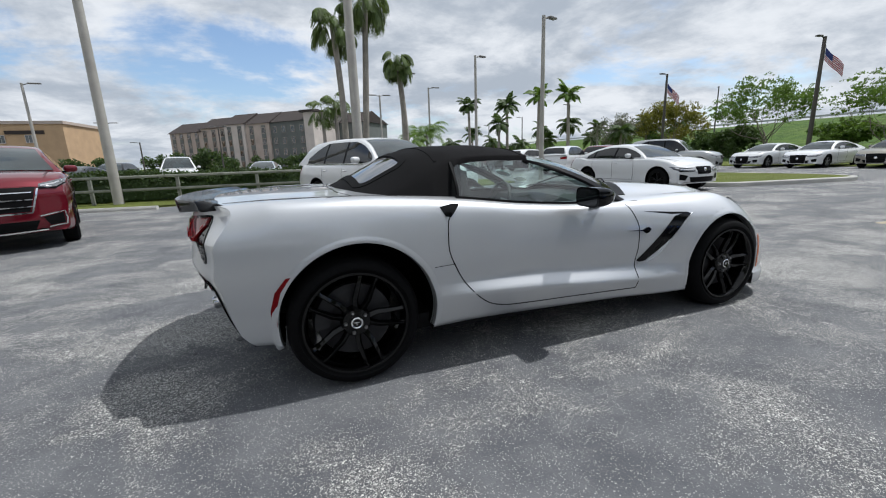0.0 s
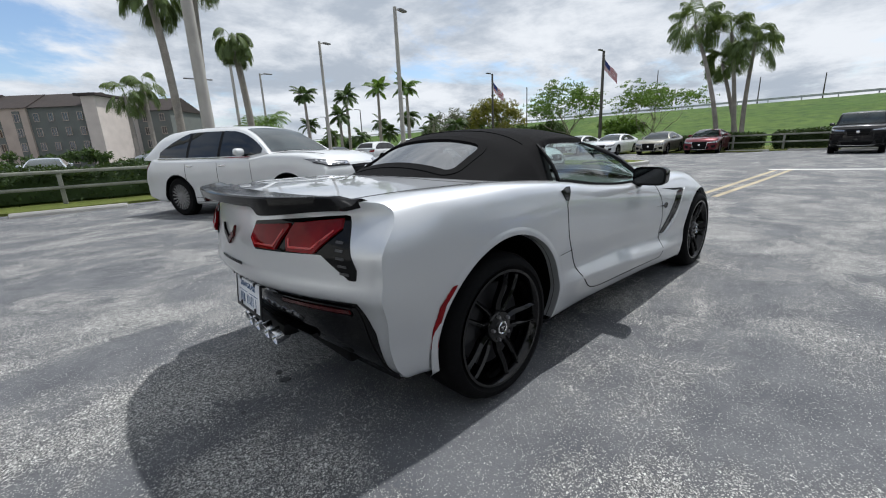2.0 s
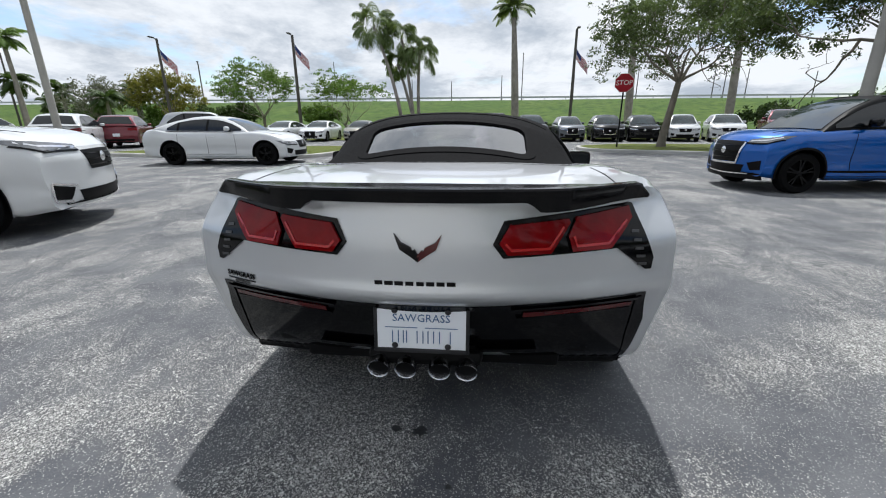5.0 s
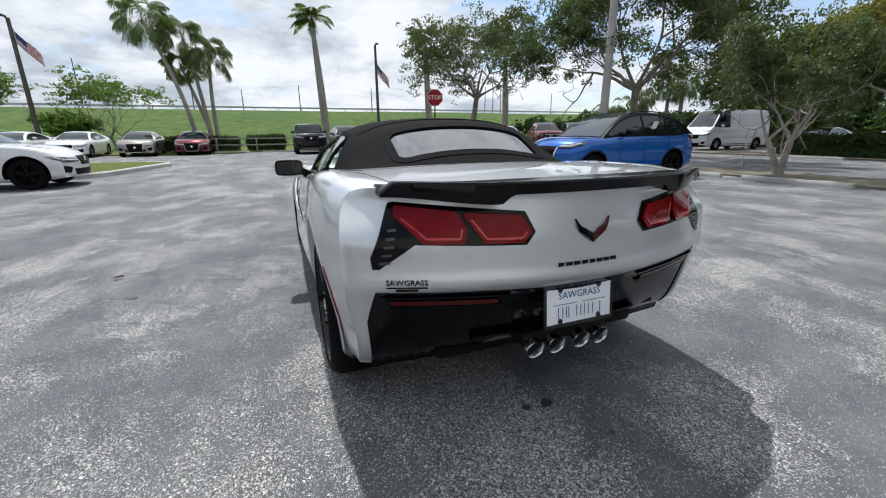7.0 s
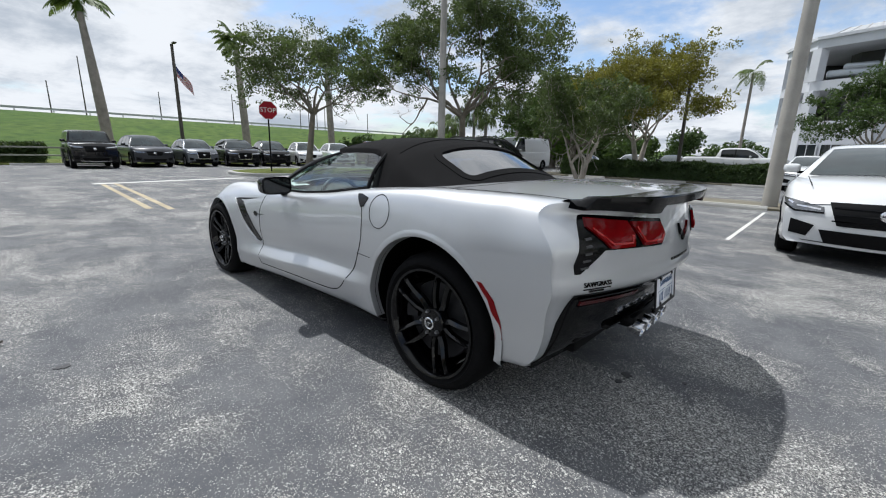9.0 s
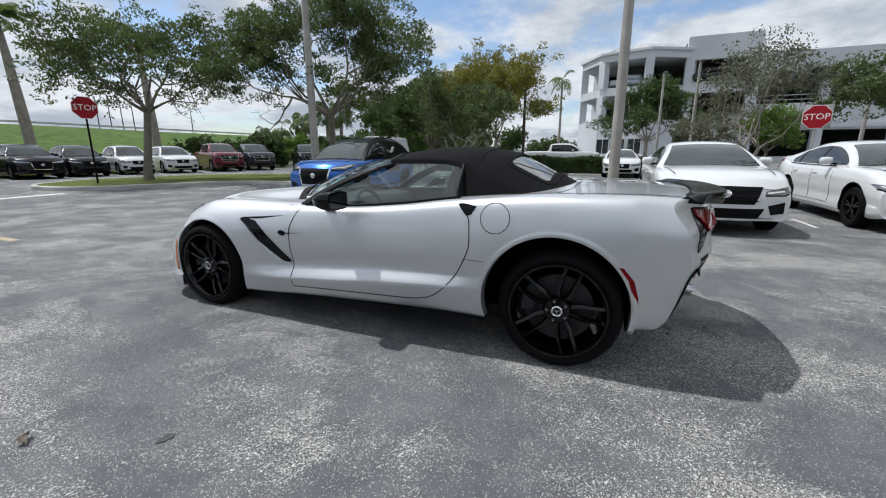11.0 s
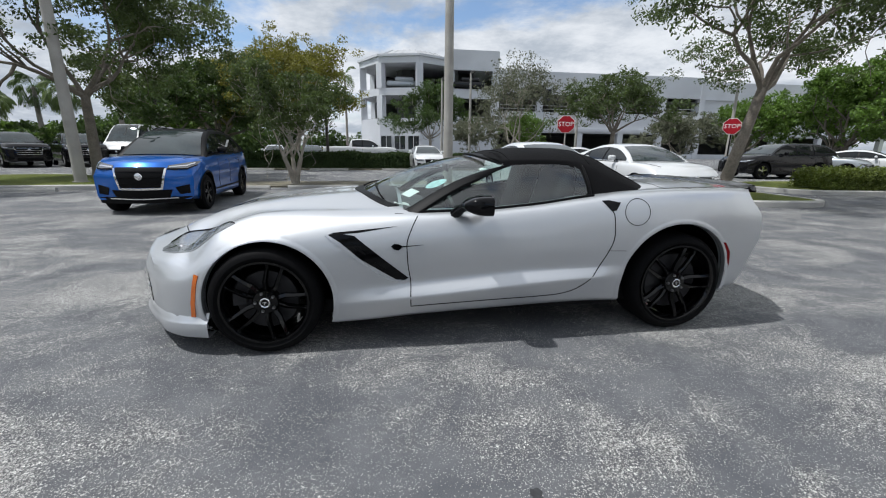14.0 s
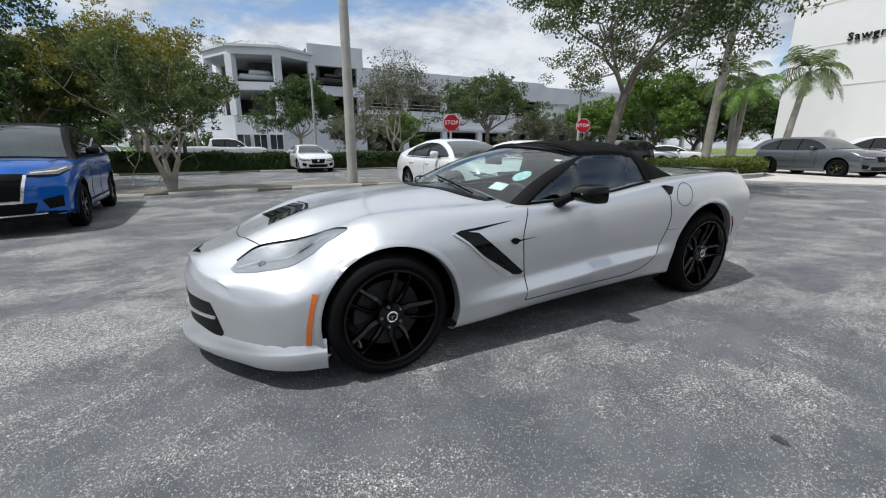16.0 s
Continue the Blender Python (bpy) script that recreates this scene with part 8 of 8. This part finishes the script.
def hotel():
    h = thing("hotel", "four-storey beige and dark green hotel with brown gabled roof", "building", m=pose(12.6, 90.5, 0, 0, 0, 138.5) @ Matrix.Diagonal((0.88, 0.88, 0.88, 1)))
    # x runs along the front, y inwards; front faces -y turned
    segs = ((11.7, 14.5, 14.4, STUCCO_PALE, 0.0), (14.5, 26.5, 12.6, STUCCO_GREEN, 0.8), (26.5, 35, 12.6, STUCCO_TAN, 0.4), (35, 42.5, 12.8, STUCCO_PALE, 0.0),
            (42.5, 53, 12.4, STUCCO_TAN, 0.8), (53, 66, 11.6, STUCCO_TAN, 0.8), (4.0, 11.7, 12.2, STUCCO_GREEN, 11.5))
    for i, (a, b, z, mt, back) in enumerate(segs):
        part("wall", block((b - a, 14, z), ((a + b) / 2, -(7 + back), z / 2)), mt, h, smooth=False)
        zz = z
        if i == 0:
            part("roof", block((b - a + 1.6, 15.4, 0.5), ((a + b) / 2, -(7 + back), zz + 0.25)), ROOF_BROWN, h, smooth=False)
        else:
            rid = raw([(a - 0.4, 0.5 - back, zz), (b + 0.4, 0.5 - back, zz), (b + 0.4, -14.5 - back, zz), (a - 0.4, -14.5 - back, zz), (a - 0.4, -5 - back, zz + 3.2), (b + 0.4, -5 - back, zz + 3.2)], [(0, 1, 5, 4), (2, 3, 4, 5), (0, 4, 3), (1, 2, 5), (0, 3, 2, 1)])
            part("roof", rid, ROOF_BROWN, h, smooth=False)
        n = max(1, int((b - a) / 3.0))
        for k in range(n):
            x = a + (k + 0.5) * (b - a) / n
            for fl in range(4):
                if i == 0:
                    continue
                if mt is not STUCCO_GREEN and fl == 0:      # dark recessed strip behind a column of windows
                    part("window_bay", block((1.5, 0.10, z - 1.2), (x, -back + 0.02, z / 2)), STUCCO_GREEN, h, smooth=False)
                wall_window(h, Matrix.Translation((x, -back + 0.06, 1.8 + 2.95 * fl)) @ pose(0, 0, 0, 0, 0, 180), 1.0, 1.55, STUCCO_TAN)
    part("porch_roof", moved(raw([(-5, -4, 0), (5, -4, 0), (5, 4, 0), (-5, 4, 0), (-3.5, 0, 1.4), (3.5, 0, 1.4)], [(0, 1, 5, 4), (2, 3, 4, 5), (0, 4, 3), (1, 2, 5), (0, 3, 2, 1)]), pose(46, 6, 3.6)), ROOF_BROWN, h, smooth=False)
    for x in (41.5, 50.5):
        part("porch_post", block((0.6, 0.6, 3.6), (x, 9.4, 1.8)), STUCCO_TAN, h, smooth=False)
    return h


hotel()


def sand_hotel():
    b = thing("hotel", "tan and sand coloured hotel with a plain parapet", "building", m=pose(-44.0, 106, 0, 0, 0, 176))
    part("wall", block((16, 16, 11.0), (8, -8, 5.5)), STUCCO_SAND, b, smooth=False)
    part("wall", block((26, 16, 10.2), (29, -8.6, 5.1)), STUCCO_TAN, b, smooth=False)
    part("parapet", block((16.6, 16.6, 0.6), (8, -8, 11.2)), STUCCO_TAN, b, smooth=False)
    part("parapet", block((26.4, 16.4, 0.5), (29, -8.6, 10.4)), STUCCO_TAN, b, smooth=False)
    part("wall_sign", block((6.5, 0.15, 0.7), (6.5, 0.10, 9.3)), ROOF_BROWN, b, "dark wall sign, unreadable from here", smooth=False)
    for x in (6, 10.5, 18.5, 22.5, 26.5, 30.5):
        for fl in range(3):
            wall_window(b, Matrix.Translation((x, 0.06 if x < 16 else -0.54, 2.2 + 2.9 * fl)) @ pose(0, 0, 0, 0, 0, 180), 1.1, 1.5, STUCCO_PALE)


sand_hotel()


def garage():
    """Parking garage: an eight-sided corner tower and long open-sided wings."""
    g = thing("parking_garage", "white concrete parking garage with an octagonal corner tower", "building", m=pose(1.6, -56.5, 0) @ Matrix.Diagonal((1.32, 1.32, 1.28, 1)))
    # tower
    cx, cy, R = -4.4, -5.2, 5.75
    turn = 6.0                 # the tower's corners stand at this angle and every 45 degrees on

    def octo(r, z0, z1, x=cx, y=cy):
        p = [(x + r * math.cos(radians(turn + 45 * k)), y + r * math.sin(radians(turn + 45 * k))) for k in range(8)]
        return slab(p, z1 - z0, z0)
    for z0, z1, r in ((0, 4.2, R), (6.6, 7.35, R), (9.85, 10.5, R)):
        part("band", octo(r, z0, z1), GARAGE_WHITE, g, smooth=False)
    part("cornice", octo(R + 0.2, 10.5, 10.72), GARAGE_WHITE, g, smooth=False)
    cap = [[(cx + r * math.cos(radians(turn + 45 * k)), cy + r * math.sin(radians(turn + 45 * k)), z) for k in range(8)] for r, z in ((R * 0.88, 10.72), (R * 0.56, 11.6), (0.05, 11.7))]
    part("roof_cap", grid(cap, True), GALV, g, smooth=False)
    for k in range(8):
        for f in (0.0, 0.25, 0.5, 0.75):
            a, b = (Vector(cap[j][k]).lerp(Vector(cap[j][(k + 1) % 8]), f) for j in (0, 1))
            part("roof_seam", tube([a + Vector((0, 0, 0.02)), b + Vector((0, 0, 0.02))], 0.04, 4), GALV, g)
    # decks and core carry the interior shade in their dark colour
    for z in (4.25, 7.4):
        part("deck", octo(R - 0.5, z - 0.05, z + 0.04), GARAGE_SHADE_GREY, g, smooth=False)
    part("core", octo(1.6, 0, 10), GARAGE_SHADE_GREY, g, smooth=False)
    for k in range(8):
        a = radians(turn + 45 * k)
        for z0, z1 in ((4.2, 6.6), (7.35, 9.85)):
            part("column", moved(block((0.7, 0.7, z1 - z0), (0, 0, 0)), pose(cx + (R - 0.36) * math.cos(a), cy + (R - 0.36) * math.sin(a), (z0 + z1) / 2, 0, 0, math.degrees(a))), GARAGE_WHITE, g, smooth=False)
    # rear sides closed with added dark infills that keep daylight out of the openings
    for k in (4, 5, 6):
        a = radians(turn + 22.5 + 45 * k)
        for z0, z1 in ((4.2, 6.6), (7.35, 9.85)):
            part("infill", moved(block((0.3, 4.2, z1 - z0), (0, 0, 0)), pose(cx + (R * math.cos(radians(22.5)) - 0.4) * math.cos(a), cy + (R * math.cos(radians(22.5)) - 0.4) * math.sin(a), (z0 + z1) / 2, 0, 0, math.degrees(a))), GARAGE_SHADE_GREY, g, smooth=False)
    face = radians(turn + 67.5)
    for d in (-1.5, 0.0, 1.5):
        at = (cx + (R * math.cos(radians(22.5)) + 0.06) * math.cos(face) - d * math.sin(face), cy + (R * math.cos(radians(22.5)) + 0.06) * math.sin(face) + d * math.cos(face))
        wall_window(g, pose(at[0], at[1], 1.6, 0, 0, turn + 67.5 + 90), 1.2, 1.5, GARAGE_WHITE)
    # taller bay beside the tower, open on two floors
    x0, x1, y = -8.2, -13.9, -1.6
    L, c = x0 - x1, (x0 + x1) / 2
    for z0, z1 in ((0, 4.6), (6.6, 7.6), (9.6, 11.7)):
        part("bay_band", block((L, 0.5, z1 - z0), (c, y, (z0 + z1) / 2)), GARAGE_WHITE, g, smooth=False)
    for x in (x0 - 0.3, x1 + 0.3):
        part("bay_column", block((0.7, 0.6, 11.6), (x, y - 0.03, 5.8)), GARAGE_WHITE, g, smooth=False)
    # the bay's inner shade is put into the dark back and decks
    part("bay_back", block((L, 0.4, 11.4), (c, y - 11, 5.7)), GARAGE_SHADE_GREY, g, smooth=False)
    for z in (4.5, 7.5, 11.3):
        part("bay_deck", block((L, 11, 0.25), (c, y - 5.6, z)), GARAGE_SHADE_GREY, g, smooth=False)
    part("bay_end", block((0.4, 11, 2.3), (x1 + 0.2, y - 5.5, 10.55)), GARAGE_WHITE, g, smooth=False)
    # wings
    for a, b, y, zt, op in ((-13.9, -40.0, -2.2, 9.9, True), (-40.0, -52.0, -3.0, 9.6, False), (-52.0, -84.0, -6.0, 10.2, True)):
        L, c = a - b, (a + b) / 2
        part("lower_wall", block((L, 0.4, 0.6), (c, y, 0.3)), GARAGE_WHITE, g, smooth=False)
        part("band", block((L, 0.5, 2.4), (c, y, 4.2)), GARAGE_WHITE, g, smooth=False)
        part("parapet", block((L, 0.5, zt - 7.4), (c, y, (zt + 7.4) / 2)), GARAGE_WHITE, g, smooth=False)
        # dark colour here paints the shade behind the wing's openings
        part("back_wall", block((L, 0.4, zt - 0.4), (c, y - 12, (zt - 0.4) / 2)), GARAGE_SHADE_GREY, g, smooth=False)
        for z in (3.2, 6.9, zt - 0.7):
            part("deck", block((L, 12, 0.3), (c, y - 6.2, z)), GARAGE_SHADE_GREY, g, smooth=False)
        part("ledge", block((L, 0.25, 0.35), (c, y + 0.36, 3.35)), GARAGE_WHITE, g, smooth=False)
        n = max(1, round(L / 5.6))
        for k in range(n + 1):
            x = a - L * k / n
            part("column", block((0.7, 0.6, zt - 0.3), (x, y - 0.02, (zt - 0.3) / 2)), GARAGE_WHITE, g, smooth=False)
        if op:
            for z in (5.75, 6.15):
                part("guard_bar", block((L, 0.06, 0.06), (c, y - 0.1, z)), GALV, g, smooth=False)
        else:
            part("infill", block((L, 0.3, 2.2), (c, y - 0.2, 6.4)), GARAGE_WHITE, g, smooth=False)
    # inner wall in the same shade-darkened tone
    part("end_wall", block((0.4, 14, 9.8), (-14.2, -9, 4.9)), GARAGE_SHADE_GREY, g, smooth=False)
    for x, z in ((-3.4, 7.45), (-10.6, 7.62), (-18.4, 7.1)):
        shape = join(block((3.6, 1.6, 0.62), (x, -1.8, z + 0.45), 0.2, 3), block((2.0, 1.4, 0.5), (x - 0.1, -1.8, z + 0.95), 0.2, 3))
        part("car_on_deck", shape, PALE_GREY if x > -8 else BLACK_PAINT, g)
    return g


garage()


def showroom():
    s = thing("showroom", "tall white panelled car showroom wall", "building", m=pose(-30.0, -11.7, 0))
    part("wall", block((26, 60, 15.5), (-13, 30, 7.75)), SHOW_WHITE, s, smooth=False)
    for z in (4.7, 7.0, 9.3, 11.6):
        part("panel_joint", block((0.02, 59.9, 0.05), (0.006, 30, z)), STUCCO_PALE, s, smooth=False)
    part("plinth", block((0.06, 60, 0.35), (0.03, 30, 0.175)), GARAGE_SHADE_GREY, s, smooth=False)
    part("wall_lettering", moved(lettering("Sawgrass", 0.60, 0.05, 1.12), Matrix.Translation((0.07, 3.95, 7.25)) @ pose(0, 0, 0, 90, 0, 90)), SATIN_BLACK, s, "dark raised lettering on the wall", smooth=False)


showroom()
tagged(part("wall_end", block((40, 0.4, 6), (-60, 60, 3)), STUCCO_TAN, smooth=False), "plain far boundary wall", "wall", kind="structure")

# ---- oil spots and a dry leaf on the asphalt ----
OIL = material("oil_stain", (0.028, 0.029, 0.031), 0.55, grain=0.3, grain_scale=120, blot=0.3, blot_scale=20)
rng = np.random.default_rng(11)
for i, (x, y, r) in enumerate(((-2.02, 0.13, 0.018), (-2.03, 0.03, 0.026), (0.12, 2.12, 0.026), (-2.28, -0.10, 0.010))):
    pts = [(x + r * rng.uniform(0.6, 1.25) * math.cos(a), y + r * 1.2 * rng.uniform(0.6, 1.25) * math.sin(a)) for a in np.linspace(0, 2 * math.pi, 18, endpoint=False)]
    tagged(part(f"oil_spot_{i + 1}", slab(pts, 0.004, 0.0), OIL, smooth=False), "small dark oil spot soaked into the asphalt", "stain", kind="structure")
DRY_LEAF = material("dry_leaf", (0.15, 0.125, 0.10), 0.8, blot=0.3, blot_scale=40, bump=0.3)
leaf = tagged(part("dry_leaf", grid([[(0.085 * u, 0.018 * v * math.sin(math.pi * min(1, 0.08 + 0.92 * u)) + 0.012 * math.sin(5 * u), 0.006 + 0.014 * abs(v) + 0.010 * math.sin(3 * u)) for v in (-1, -0.5, 0, 0.5, 1)] for u in np.linspace(0, 1, 10)]), DRY_LEAF), "curled brown dry leaf lying on the asphalt", "leaf")
leaf.matrix_basis = pose(0.62, 2.37, 0, 0, 0, -20)
